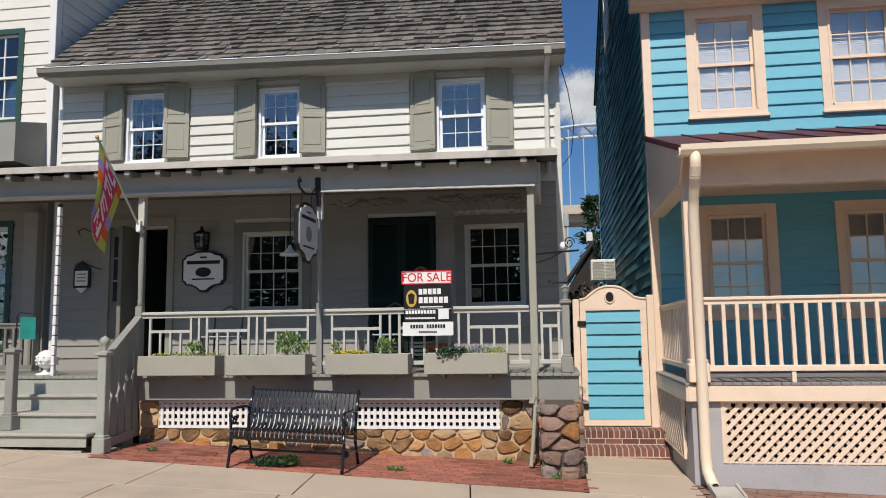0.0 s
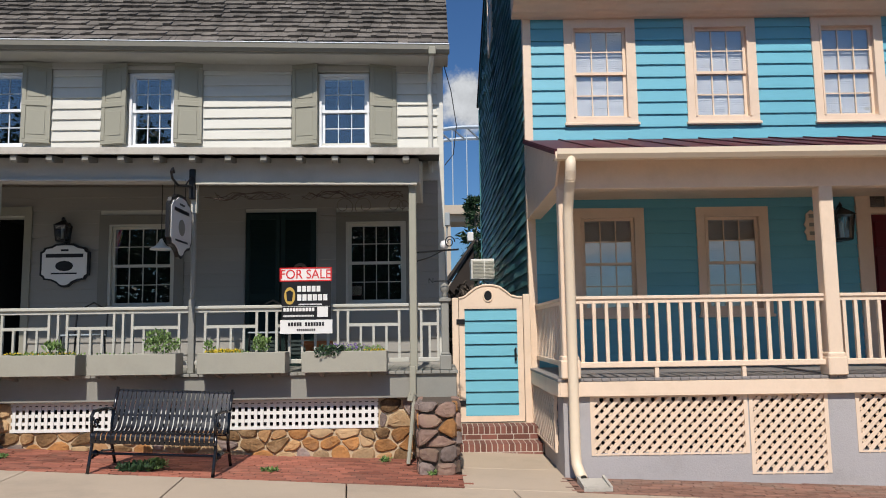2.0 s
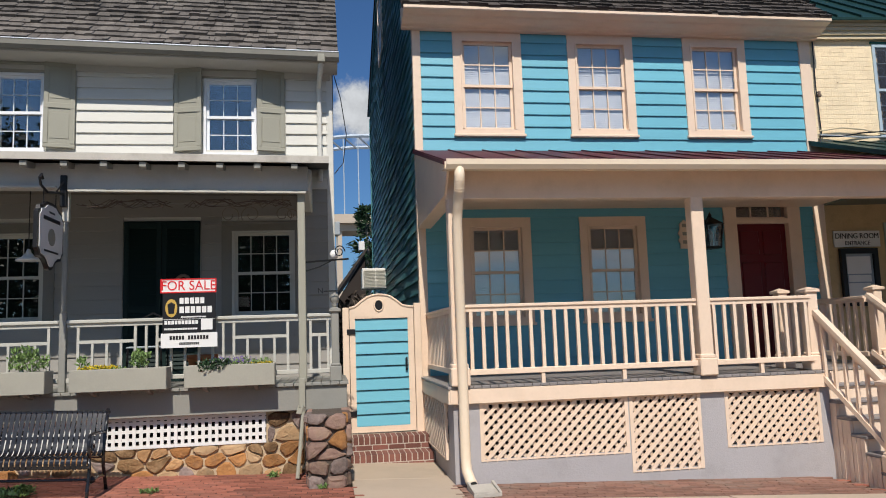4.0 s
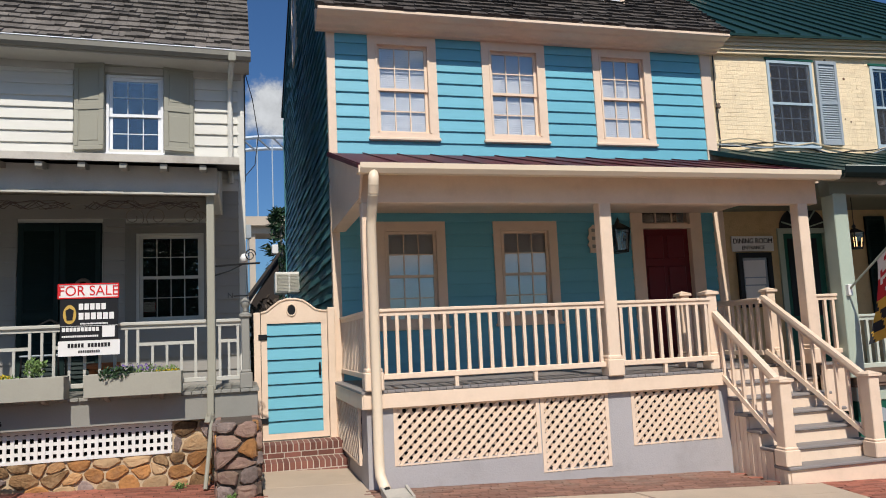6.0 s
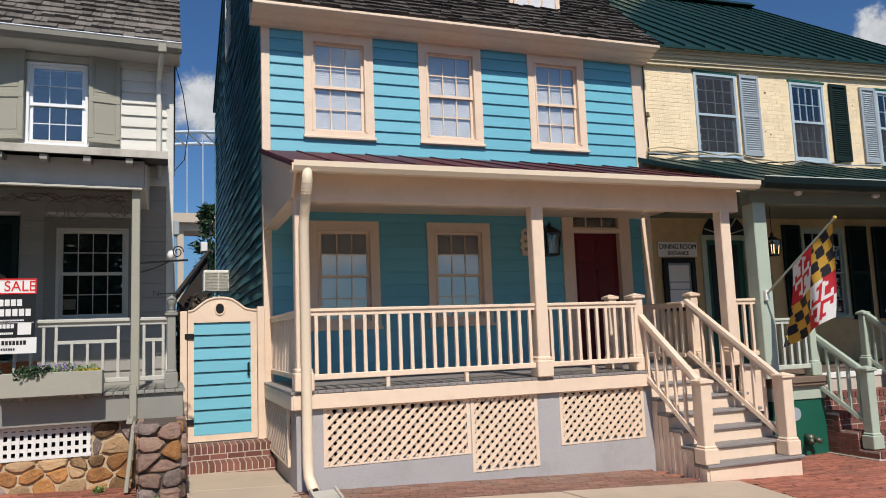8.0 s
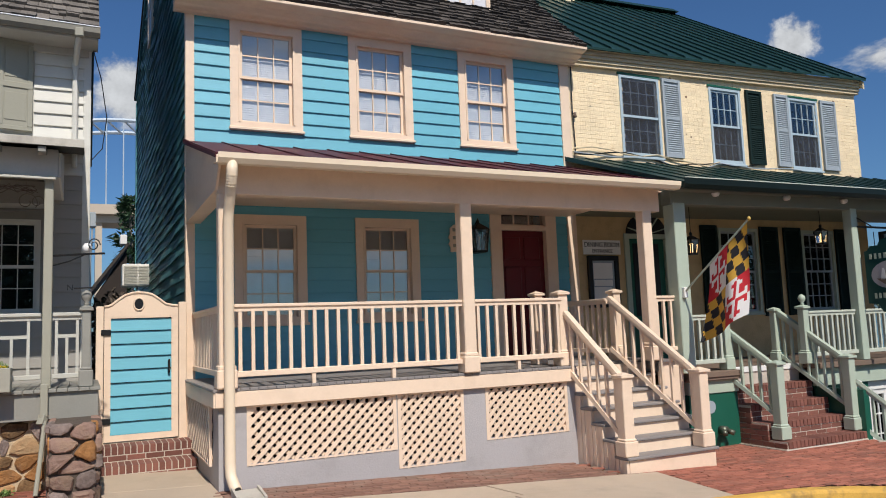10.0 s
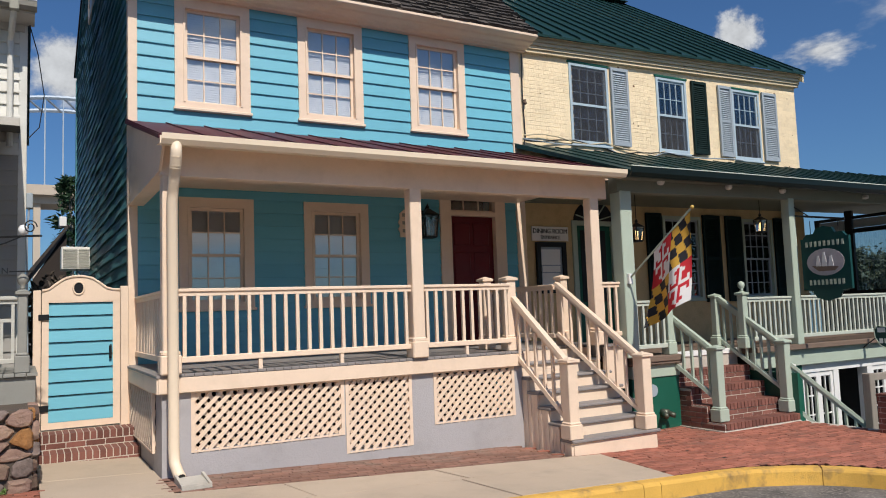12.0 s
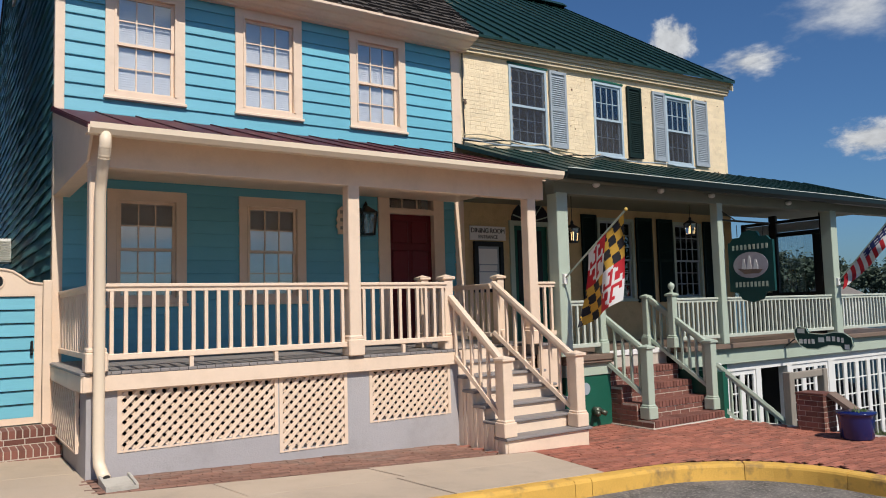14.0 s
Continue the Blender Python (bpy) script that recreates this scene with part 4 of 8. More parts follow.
# Dark sheet paints the shade behind the square lattice.
part("porch_void", Solid().box(-5.0, -0.4, 9.2, 9.25, 0.2, 1.0), ROOMSHADE, gray)
STONE_TAN = mat("tan_fieldstone", (0.35, 0.20, 0.09), 0.85, 0.4, 5, 0.9, 40, rand=0.6, dirt=(0.42, 0.30, 0.17), dirt_amount=0.6, dirt_scale=5)
STONE_DARK = mat("purple_brown_stone", (0.20, 0.128, 0.10), 0.85, 0.45, 6, 1.0, 35, rand=0.6, dirt=(0.36, 0.27, 0.17), dirt_amount=0.6, dirt_scale=4)
PIERJOINT = mat("dark_old_mortar", (0.10, 0.078, 0.062), 0.95, 0.2, 6, 0.5, 70)
LIME = mat("pale_lime_mortar", (0.52, 0.40, 0.26), 0.95, 0.15, 6, 0.5, 70)


STONE_GREY = mat("grey_purple_stone", (0.26, 0.20, 0.175), 0.85, 0.45, 7, 1.0, 35, rand=0.4, dirt=(0.12, 0.09, 0.075), dirt_amount=0.6, dirt_scale=6)
STONE_RUST = mat("rust_orange_stone", (0.40, 0.19, 0.065), 0.85, 0.4, 6, 0.9, 40, rand=0.35, dirt=(0.22, 0.13, 0.08), dirt_amount=0.6, dirt_scale=7)
STONE_PALE = mat("pale_buff_stone", (0.46, 0.31, 0.17), 0.85, 0.3, 6, 0.8, 40, rand=0.25, dirt=(0.33, 0.17, 0.07), dirt_amount=0.5, dirt_scale=6)


def rubble(parent, x0, x1, z0, z1, origin, ax, out, size, material, seed, bulge=0.03):
    """Irregular angular stones fitted together on a face: ax runs along the wall, out points away from it."""
    r = random.Random(seed)
    ax, out, origin = Vector(ax), Vector(out), Vector(origin)
    lo, hi = min(z0(x0), z0(x1)) - 0.03, max(z1(x0), z1(x1))
    W, H, sx = x1 - x0, hi - lo, (1.8 if material is STONE_DARK else 1.35)
    nx, nz = max(1, round(W / (size * 1.15))), max(1, round(H / (size * 0.72)))
    seeds = [(x0 + W * (i + 0.5 + (0.25 if j % 2 else -0.25) + r.uniform(-0.42, 0.42)) / nx, lo + H * (j + 0.5 + r.uniform(-0.34, 0.34)) / nz) for j in range(nz) for i in range(nx)]
    for si, (px, pz) in enumerate(seeds):
        poly = [(x0, lo), (x1, lo), (x1, hi), (x0, hi)]
        for sj, (qx, qz) in enumerate(seeds):
            if si == sj or abs(qx - px) > size * 4 or not poly:
                continue
            nx_, nz_ = (qx - px) / sx ** 2, qz - pz
            c = nx_ * (px + qx) / 2 + nz_ * (pz + qz) / 2
            res = []
            for k in range(len(poly)):
                a, b = poly[k], poly[(k + 1) % len(poly)]
                da, db = nx_ * a[0] + nz_ * a[1] - c, nx_ * b[0] + nz_ * b[1] - c
                if da <= 0:
                    res.append(a)
                if da * db < 0:
                    t = da / (da - db)
                    res.append((a[0] + (b[0] - a[0]) * t, a[1] + (b[1] - a[1]) * t))
            poly = res
        if len(poly) < 3:
            continue
        cx, cz = sum(p[0] for p in poly) / len(poly), sum(p[1] for p in poly) / len(poly)
        ring = []
        for k in range(len(poly)):
            a, b, e = poly[k - 1], poly[k], poly[(k + 1) % len(poly)]
            if math.hypot(e[0] - b[0], e[1] - b[1]) < 0.012:
                continue
            for g, h in ((a, 0.24), (e, 0.24)):
                ring.append((b[0] + (g[0] - b[0]) * h * r.uniform(0.7, 1.2), b[1] + (g[1] - b[1]) * h * r.uniform(0.7, 1.2)))
        rad = sum(math.hypot(p[0] - cx, p[1] - cz) for p in ring) / max(len(ring), 1)
        if len(ring) < 5 or rad < 0.03:
            continue
        n, lift = len(ring), bulge * r.uniform(0.35, 1.25)
        joint = 1 - r.uniform(0.004, 0.014) / rad
        tx, tz = r.uniform(-0.25, 0.25), r.uniform(-0.25, 0.25)
        pts = []
        for sc, o in ((joint, -0.03), (joint * 0.985, lift * 0.5), (joint * 0.84, lift), (joint * 0.45, lift * 1.08), (0.0, lift * 1.05)):
            for p in (ring if sc else [(cx, cz)]):
                dx_, dz_ = (p[0] - cx) * sc, (p[1] - cz) * sc
                pts.append(origin + ax * (cx + dx_) + out * (o + (dx_ * tx + dz_ * tz) * 0.25 * (o > 0) + (r.uniform(-0.004, 0.004) if o > 0 else 0)) + Vector((0, 0, cz + dz_)))
        fs = [(k * n + i, k * n + (i + 1) % n, (k + 1) * n + (i + 1) % n, (k + 1) * n + i) for k in (0, 1, 2) for i in range(n)]
        fs += [(3 * n + i, 3 * n + (i + 1) % n, 4 * n) for i in range(n)]
        pick = r.random()
        kind_ = ((STONE_GREY if pick < 0.35 else STONE_RUST if pick < 0.5 else material) if material is STONE_DARK else
                 (STONE_PALE if pick < 0.28 else STONE_RUST if pick < 0.5 else STONE_GREY if pick < 0.62 else material))
        part("stone", Solid().add(pts, fs), kind_, parent)


base = part("stone_base", Solid().box(-5.12, -0.30, 8.815, 9.1, 0.0, 0.54).box(-5.12, -4.85, 8.81, 9.1, 0.54, 0.865).box(-0.71, -0.30, 8.81, 9.1, 0.54, 0.865), LIME, gray, "tan fieldstone porch base in pale mortar")
rubble(base, -5.12, -0.30, lambda q: gz(q), lambda q: 0.535, (0, 8.812, 0), (1, 0, 0), (0, -1, 0), 0.19, STONE_TAN, 5)
rubble(base, -5.12, -4.86, lambda q: 0.55, lambda q: 0.86, (0, 8.808, 0), (1, 0, 0), (0, -1, 0), 0.19, STONE_TAN, 6)
rubble(base, -0.70, -0.30, lambda q: 0.55, lambda q: 0.86, (0, 8.808, 0), (1, 0, 0), (0, -1, 0), 0.19, STONE_TAN, 8)
pier = part("stone_pier", Solid().box(-0.235, 0.145, 7.97, 8.70, 0.0, 0.87), PIERJOINT, gray, "dark rubble stone pier under porch corner")
rubble(pier, -0.25, 0.16, lambda q: gz(q), lambda q: 0.885, (0, 7.975, 0), (1, 0, 0), (0, -1, 0), 0.21, STONE_DARK, 11, 0.07)
rubble(pier, 7.96, 8.72, lambda q: gz(0.15), lambda q: 0.885, (0.14, 0, 0), (0, 1, 0), (1, 0, 0), 0.21, STONE_DARK, 12, 0.05)
rubble(pier, 7.96, 8.72, lambda q: gz(-0.2), lambda q: 0.885, (-0.23, 0, 0), (0, 1, 0), (-1, 0, 0), 0.2, STONE_DARK, 13, 0.035)
part("leader", Solid().cbox(-0.345, -0.275, 8.59, 8.665, 0.9, 1.22, 0.006).bar((-0.31, 8.625, 0.92), (-0.33, 8.60, 0.83), 0.07, 0.06), SHUTTER, gray)
part("drain_pipe", Solid().tube([(-0.30, 8.60, 0.86), (-0.33, 8.5, 0.5), (-0.36, 8.38, 0.19)], 0.022, 8), SHUTTER, gray)
# front steps
STEPPAINT = mat("sage_grey_step_paint", (0.36, 0.365, 0.32), 0.6, 0.1, 3, 0.15, 50, dirt=(0.22, 0.22, 0.19), dirt_amount=0.4, dirt_scale=4)
STEPWOOD = mat("worn_grey_step_wood", (0.40, 0.375, 0.33), 0.7, 0.2, 3, 0.3, 60, stretch=(0.2, 1, 1), dirt=(0.48, 0.45, 0.40), dirt_amount=0.6, dirt_scale=9)
gs = part("stairs", Solid().box(-7.9, -5.14, 8.5, 8.72, 0.0, 1.12), STEPPAINT, gray, "worn grey wooden front steps")
part("kick_board", Solid().box(-7.88, -5.22, 7.83, 7.86, gz(-7.8) - 0.1, 0.40), STEPWOOD, gs)
for zt, yf in ((0.59, 7.80), (0.775, 8.12), (0.96, 8.43)):
    part("tread", Solid().cbox(-7.9, -5.13, yf - 0.03, yf + 0.35, zt - 0.04, zt, 0.01), STEPWOOD, gs)
    part("riser", Solid().box(-7.88, -5.15, yf, yf + 0.02, zt - (0.15 if zt < 0.6 else 0.30), zt - 0.04), STEPPAINT, gs)
gn = newel(gray, -5.04, 7.92, 0.36, 1.48, 0.10, STEPPAINT, finial=True)
pn = part("stair_panel", Solid().bar((-5.05, 7.97, 1.40), (-5.10, 8.70, 1.86), 0.09, 0.05), FASCIAGREY, gray, "grey sawn baluster panel beside the steps")
part("bottom_rail", Solid().bar((-5.05, 7.97, 0.45), (-5.10, 8.72, 0.5), 0.05, 0.10), FASCIAGREY, pn)
for i in range(5):
    y0 = 7.98 + i * 0.148
    part("sawn_board", Solid().prism([(y0, 0.47), (y0 + 0.118, 0.47), (y0 + 0.118, 0.80 + i * 0.09), (y0 + 0.075, 0.86 + i * 0.09), (y0 + 0.118, 0.94 + i * 0.09), (y0 + 0.118, 1.42 + i * 0.092), (y0, 1.40 + i * 0.092), (y0, 0.94 + i * 0.09), (y0 + 0.043, 0.86 + i * 0.09), (y0, 0.80 + i * 0.09)], -5.09, -5.07), FASCIAGREY, pn)

# ---- yellow house ----
yel = thing("house", "cream-painted brick house with green metal roofs and porch", "house", (11.0, 10.3, 0))
YF = 10.30
YBRICK = mat("cream_painted_brick", (0.87, 0.715, 0.475), 0.6, 0.08, 3.5, 0.6, 40, rand=0.05, island=0.05, dirt=(0.45, 0.31, 0.18), dirt_amount=0.35, dirt_scale=7)
YTRIM = mat("cream_cornice_paint", (0.62, 0.52, 0.35), 0.65, 0.12, 2, 0.2, 50, stretch=(0.3, 1, 2), dirt=(0.30, 0.24, 0.16), dirt_amount=0.6, dirt_scale=4)
GREENROOF = mat("dark_green_metal_roof", (0.009, 0.036, 0.030), 0.42, 0.2, 2, 0.03, 20, spec=0.35)
GUTTERBLACK = mat("black_green_gutter_metal", (0.006, 0.012, 0.011), 0.35, 0.1, 4, 0.03, 50)
PALEGREEN = mat("pale_sage_green_paint", (0.42, 0.49, 0.40), 0.5, 0.06, 2.5, 0.06, 45)
# Lighter copy of pale green with sunlight painted in; its dirt is wear.
LITGREEN = mat("sunlit_weathered_rail_green", (0.52, 0.56, 0.48), 0.5, 0.08, 3, 0.08, 45, dirt=(0.33, 0.36, 0.30), dirt_amount=0.3, dirt_scale=6)
# Ceiling green is darkened so the porch's shade sits in the colour.
CEILSHADE = mat("shaded_sage_ceiling_paint", (0.17, 0.19, 0.145), 0.6, 0.08, 2.5, 0.06, 45)
BLUEGREY = mat("powder_blue_sash_paint", (0.40, 0.50, 0.56), 0.5, 0.06, 3, 0.05, 45)
SHUTBLUE = mat("grey_blue_louvre_paint", (0.33, 0.38, 0.42), 0.5, 0.06, 3, 0.05, 45)
BOTTLE = mat("bottle_green_paint", (0.012, 0.10, 0.065), 0.45, 0.12, 3, 0.08, 50)
RBRICK = mat("dark_red_step_brick", (0.195, 0.080, 0.060), 0.85, 0.25, 5, 0.4, 60, rand=0.25)
LEDGE = mat("brown_stone_ledge", (0.19, 0.135, 0.10), 0.7, 0.12, 4, 0.2, 60)
PALEMORTAR = mat("pale_brick_mortar", (0.52, 0.46, 0.39), 0.95, 0.12, 6, 0.4, 90)
Y_UP = [(8.44, 9.33), (10.53, 11.33), (12.63, 13.46)]
Y_LOW = [(10.48, 11.48, 1.68, 3.26), (12.66, 13.58, 1.68, 3.26)]
holes = [(a + 0.03, b - 0.03, 4.50, 5.90) for a, b in Y_UP] + [(a, b, c, d) for a, b, c, d in Y_LOW] + [(8.42, 9.24, 0.9, 3.12)]
ywall = part("front_wall", rect_wall(Solid(), 7.35, 14.66, 3.6, 6.2, YF, YF + 0.25, [h for h in holes if h[2] > 4]), YBRICK, yel)
# Porch shade is painted into this darker ochre copy of the cream brick.
OCHRE_SHADE = mat("shaded_cream_brick_ochre", (0.58, 0.425, 0.22), 0.65, 0.1, 3.5, 0.6, 40, dirt=(0.33, 0.22, 0.11), dirt_amount=0.35, dirt_scale=6)
part("porch_wall", rect_wall(Solid(), 7.35, 14.66, -1.9, 3.6, YF, YF + 0.25, [h for h in holes if h[2] < 4]), OCHRE_SHADE, yel, "cream brick porch wall darkened to ochre for shade")
part("end_wall", Solid().prism([(YF + 0.25, -1.9), (YF + 0.25, 6.4), (15.4, 9.9), (20, 6.8), (20, -1.9)], 14.5, 14.66), YBRICK, yel)
yb = Solid().cbox(0.0012, 0.2108, -0.008, 0.0, 0.003, 0.0675, 0.003).mesh("brick_painted")
yb.materials.append(YBRICK)
course, made, rest = 0, 0, Solid()
r_ = random.Random(21)
z = 4.30
while z < 6.05:
    x = 7.36 - (0.107 if course % 2 else 0)
    while x < 14.63:
        a, b = max(x, 7.36), min(x + 0.212, 14.655)
        if b - a > 0.05 and not any(p - 0.02 < (a + b) / 2 < q + 0.02 and 4.42 < z + 0.03 < 5.95 for p, q in Y_UP):
            dep = r_.uniform(0.002, 0.0045)
            if made < 290 and x < 10.2:
                ob = piece("brick", yb, ywall, (a, YF, z), ((b - a) / 0.212, dep / 0.008, 1))
                made += 1
            else:
                rest.box(a + 0.0012, b - 0.0012, YF - dep, YF, z + 0.003, z + 0.0675)
        x += 0.212
    z += 0.0705
    course += 1
tagged(part("brickwork", rest, YBRICK, ywall), kind="stuff")


def louvres(house, x0, x1, z0, z1, y, material, name="shutter"):
    sh = part(name, Solid().box(x0, x1, y - 0.012, y, z0, z1), material, house)
    fr = Solid().cbox(x0, x0 + 0.05, y - 0.04, y - 0.012, z0, z1, 0.004).cbox(x1 - 0.05, x1, y - 0.04, y - 0.012, z0, z1, 0.004)
    for a, b in ((z0, z0 + 0.08), ((z0 + z1) / 2 - 0.03, (z0 + z1) / 2 + 0.03), (z1 - 0.06, z1)):
        fr.cbox(x0 + 0.05, x1 - 0.05, y - 0.039, y - 0.012, a, b, 0.004)
    part("shutter_frame", fr, material, sh)
    z = z0 + 0.085
    while z < z1 - 0.09:
        part("slat", Solid().prism([(y - 0.036, z), (y - 0.032, z - 0.003), (y - 0.012, z + 0.032), (y - 0.016, z + 0.035)], x0 + 0.05, x1 - 0.05), material, sh)
        z += 0.04
    return sh


for i, (a, b) in enumerate(Y_UP):
    sash_window(yel, (a + b) / 2, 4.47, 5.93, b - a, YF, 0.05, BLUEGREY, BLUEGREY, cols=4, rows=3 if i == 0 else 2, proud=0.02, bar=0.011, label="powder blue sash window with small panes")
    part("lintel", Solid().cbox(a - 0.03, b + 0.03, YF - 0.03, YF, 5.93, 5.97, 0.004), BOTTLE, yel)
SCREEN = glass_mat("insect_screen_mesh", (0.85, 0.85, 0.87), 0.0)
SCREEN.node_tree.nodes.remove(SCREEN.node_tree.nodes["Fresnel"])
weave = SCREEN.node_tree.nodes.new("ShaderNodeBsdfDiffuse")
weave.inputs["Color"].default_value = (0.10, 0.105, 0.115, 1)
SCREEN.node_tree.links.new(weave.outputs[0], SCREEN.node_tree.nodes["Mix Shader"].inputs[2])
SCREEN.node_tree.nodes["Math"].inputs[0].default_value, SCREEN.node_tree.nodes["Math"].inputs[1].default_value = 0.24, 0.0
for (a, b), top_ in zip(Y_UP, (5.87, 5.20, 5.20)):
    scr = part("insect_screen", Solid().box(a + 0.052, b - 0.052, YF - 0.006, YF - 0.004, 4.505, top_), SCREEN, yel, "grey insect screen over the sash")
    for p in (5.17, 4.50):
        part("screen_rail", Solid().cbox(a + 0.05, b - 0.05, YF - 0.014, YF - 0.006, p, p + 0.045, 0.003), BLUEGREY, scr)
r_ = random.Random(88)
flakes = Solid()
for _ in range(70):
    fx, fz, fr = r_.uniform(7.5, 14.55), r_.uniform(4.4, 6.0), r_.uniform(0.008, 0.026)
    if not any(a - 0.5 < fx < b + 0.5 and 4.42 < fz < 5.98 for a, b in Y_UP):
        n_ = r_.randint(5, 8)
        flakes.prism([(fx + fr * r_.uniform(0.5, 1.5) * math.cos(6.28 * j / n_), fz + fr * r_.uniform(0.4, 1.1) * math.sin(6.28 * j / n_)) for j in range(n_)], YF - 0.0065, YF - 0.001, "y")
tagged(part("flaked_paint", flakes, mat("bare_brown_brick", (0.16, 0.085, 0.05), 0.9, 0.3, 9, 0.3), ywall), kind="stuff")
louvres(yel, 9.38, 9.80, 4.50, 5.95, YF - 0.02, SHUTBLUE)
louvres(yel, 11.45, 11.86, 4.50, 5.95, YF - 0.02, DARKGREEN)
louvres(yel, 12.20, 12.58, 4.50, 5.95, YF - 0.02, SHUTBLUE)
louvres(yel, 13.52, 13.97, 4.50, 5.95, YF - 0.02, SHUTBLUE)
# cornice of stepped boards
cor = part("cornice", Solid().prism([(YF, 6.06), (YF - 0.035, 6.06), (YF - 0.06, 6.11), (YF - 0.15, 6.30), (YF - 0.20, 6.315), (YF, 6.35)], 7.35, 14.68).shear(-0.03, 11), YTRIM, yel)
for i in range(4):
    part("cornice_board", Solid().prism([(YF - 0.05 - i * 0.028, 6.065 + i * 0.058), (YF - 0.085 - i * 0.028, 6.068 + i * 0.058), (YF - 0.08 - i * 0.028, 6.12 + i * 0.058), (YF - 0.05 - i * 0.028, 6.125 + i * 0.058)], 7.35, 14.70).shear(-0.03, 11), YTRIM, cor)
# standing-seam main roof
def seam_roof(house, x0, x1, lo, hi, step, material, name, k=0.0, xr=0.0, label="", tall=0.035):
    (y0, z0), (y1, z1) = lo, hi
    roof = part(name, Solid().prism([(y0, z0), (y1, z1), (y1, z1 - 0.06), (y0, z0 - 0.04)], x0, x1).shear(k, xr), material, house, label)
    n = int((x1 - x0) / step)
    for i in range(n + 1):
        x = x0 + (x1 - x0) * i / n
        part("seam", Solid().prism([(y0 - 0.005, z0), (y1, z1), (y1, z1 + tall), (y0 - 0.005, z0 + tall)], x - 0.011, x + 0.011).shear(k, xr), material, roof)
    return roof


seam_roof(yel, 7.30, 14.72, (10.04, 6.34), (15.4, 9.93), 0.40, GREENROOF, "roof", -0.03, 11, "dark green standing-seam metal roof")
part("rear_roof", Solid().prism([(15.4, 10.0), (20.3, 6.9), (20.3, 6.8), (15.4, 9.9)], 7.30, 14.72), GREENROOF, yel)
part("ridge_cap", Solid().prism([(15.2, 9.93), (15.4, 10.09), (15.6, 9.93)], 7.3, 14.74).shear(-0.03, 11), GREENROOF, yel)
part("chimney", Solid().box(10.4, 11.1, 15.0, 15.8, 9.6, 11.4).box(10.35, 11.15, 14.95, 15.85, 11.2, 11.3), YBRICK, yel)
part("verge", Solid().prism([(10.08, 6.30), (15.4, 9.86), (15.4, 9.70), (10.08, 6.14)], 14.66, 14.71).shear(-0.03, 11), YTRIM, yel)
# porch roof, gutter, beam
seam_roof(yel, 7.20, 17.6, (7.56, 3.405), (YF - 0.02, 4.36), 0.42, GREENROOF, "porch_roof", -0.006, 7.3, "dark green metal porch roof", 0.018)
part("porch_gutter", Solid().prism([(7.43, 3.455), (7.435, 3.37), (7.47, 3.315), (7.548, 3.315), (7.548, 3.40), (7.538, 3.40), (7.538, 3.33), (7.48, 3.33), (7.447, 3.375), (7.442, 3.455)], 7.06, 17.6).shear(-0.0045, 7.3), GUTTERBLACK, yel)
# Pale strip paints the bright highlight along the black gutter's edge.
part("gutter_lip", Solid().cbox(7.06, 17.6, 7.424, 7.436, 3.448, 3.462, 0.002).shear(-0.0045, 7.3), LITGREEN, yel)
# The beam's olive is pale green darkened to hold the eave's shade.
part("porch_beam", Solid().cbox(7.16, 17.6, 7.84, 8.02, 3.17, 3.40, 0.006).prism([(7.84, 3.34), (7.84, 3.42), (7.55, 3.36), (7.55, 3.33)], 7.08, 17.6).shear(-0.012, 7.3), mat("shaded_olive_beam_paint", (0.215, 0.23, 0.185), 0.55, 0.1, 2.5, 0.08, 45), yel)
part("porch_ceiling", Solid().box(7.35, 17.6, 8.02, YF - 0.01, 3.38, 3.42).shear(-0.012, 7.3), CEILSHADE, yel)
for cx, w in ((7.30, 0.21), (10.84, 0.15), (14.33, 0.21)):
    p = part("post", Solid().cbox(cx - w / 2, cx + w / 2, 7.83, 7.83 + w, 0.9, 3.19 + (cx - 7.3) * 0.012, 0.01), PALEGREEN, yel)
yfl = part("porch_floor", Solid().cbox(7.3, 8.22, 7.86, YF, 0.82, 0.90, 0.006).cbox(8.2, 9.82, 8.26, YF, 0.82, 0.90, 0.006).cbox(9.8, 17.6, 7.84, YF, 0.82, 0.90, 0.006), LEDGE, yel)
part("porch_fascia", Solid().cbox(9.8, 17.6, 7.93, 8.0, 0.56, 0.82, 0.006), PALEGREEN, yel)
railing(yel, 9.72, 10.76, 7.93, 1.67, 1.0, 0.12, LITGREEN)
railing(yel, 10.92, 14.22, 7.93, 1.67, 1.0, 0.12, LITGREEN)
railing(yel, 14.44, 17.5, 7.93, 1.67, 1.0, 0.12, LITGREEN)
railing(yel, 7.42, 8.05, 7.95, 1.67, 1.0, 0.12, LITGREEN)
newel(yel, 9.66, 7.95, 0.9, 1.76, 0.11, PALEGREEN, finial=True)
newel(yel, 8.10, 7.97, 0.9, 1.72, 0.11, PALEGREEN, finial=True)
newel(yel, 9.60, 8.42, 0.9, 1.74, 0.10, PALEGREEN)
newel(yel, 8.34, 7.36, 0.0, 1.02, 0.13, PALEGREEN)
newel(yel, 9.75, 7.36, 0.0, 1.04, 0.13, PALEGREEN)
slope_rail(yel, (8.16, 8.02, 1.47), (8.33, 7.42, 0.98), 5, PALEGREEN, drop=0.66)
slope_rail(yel, (9.62, 8.36, 1.68), (9.74, 7.42, 1.0), 8, PALEGREEN, drop=0.66)
slope_rail(yel, (9.82, 7.32, 0.68), (10.45, 6.45, -0.30), 9, PALEGREEN, drop=0.6)
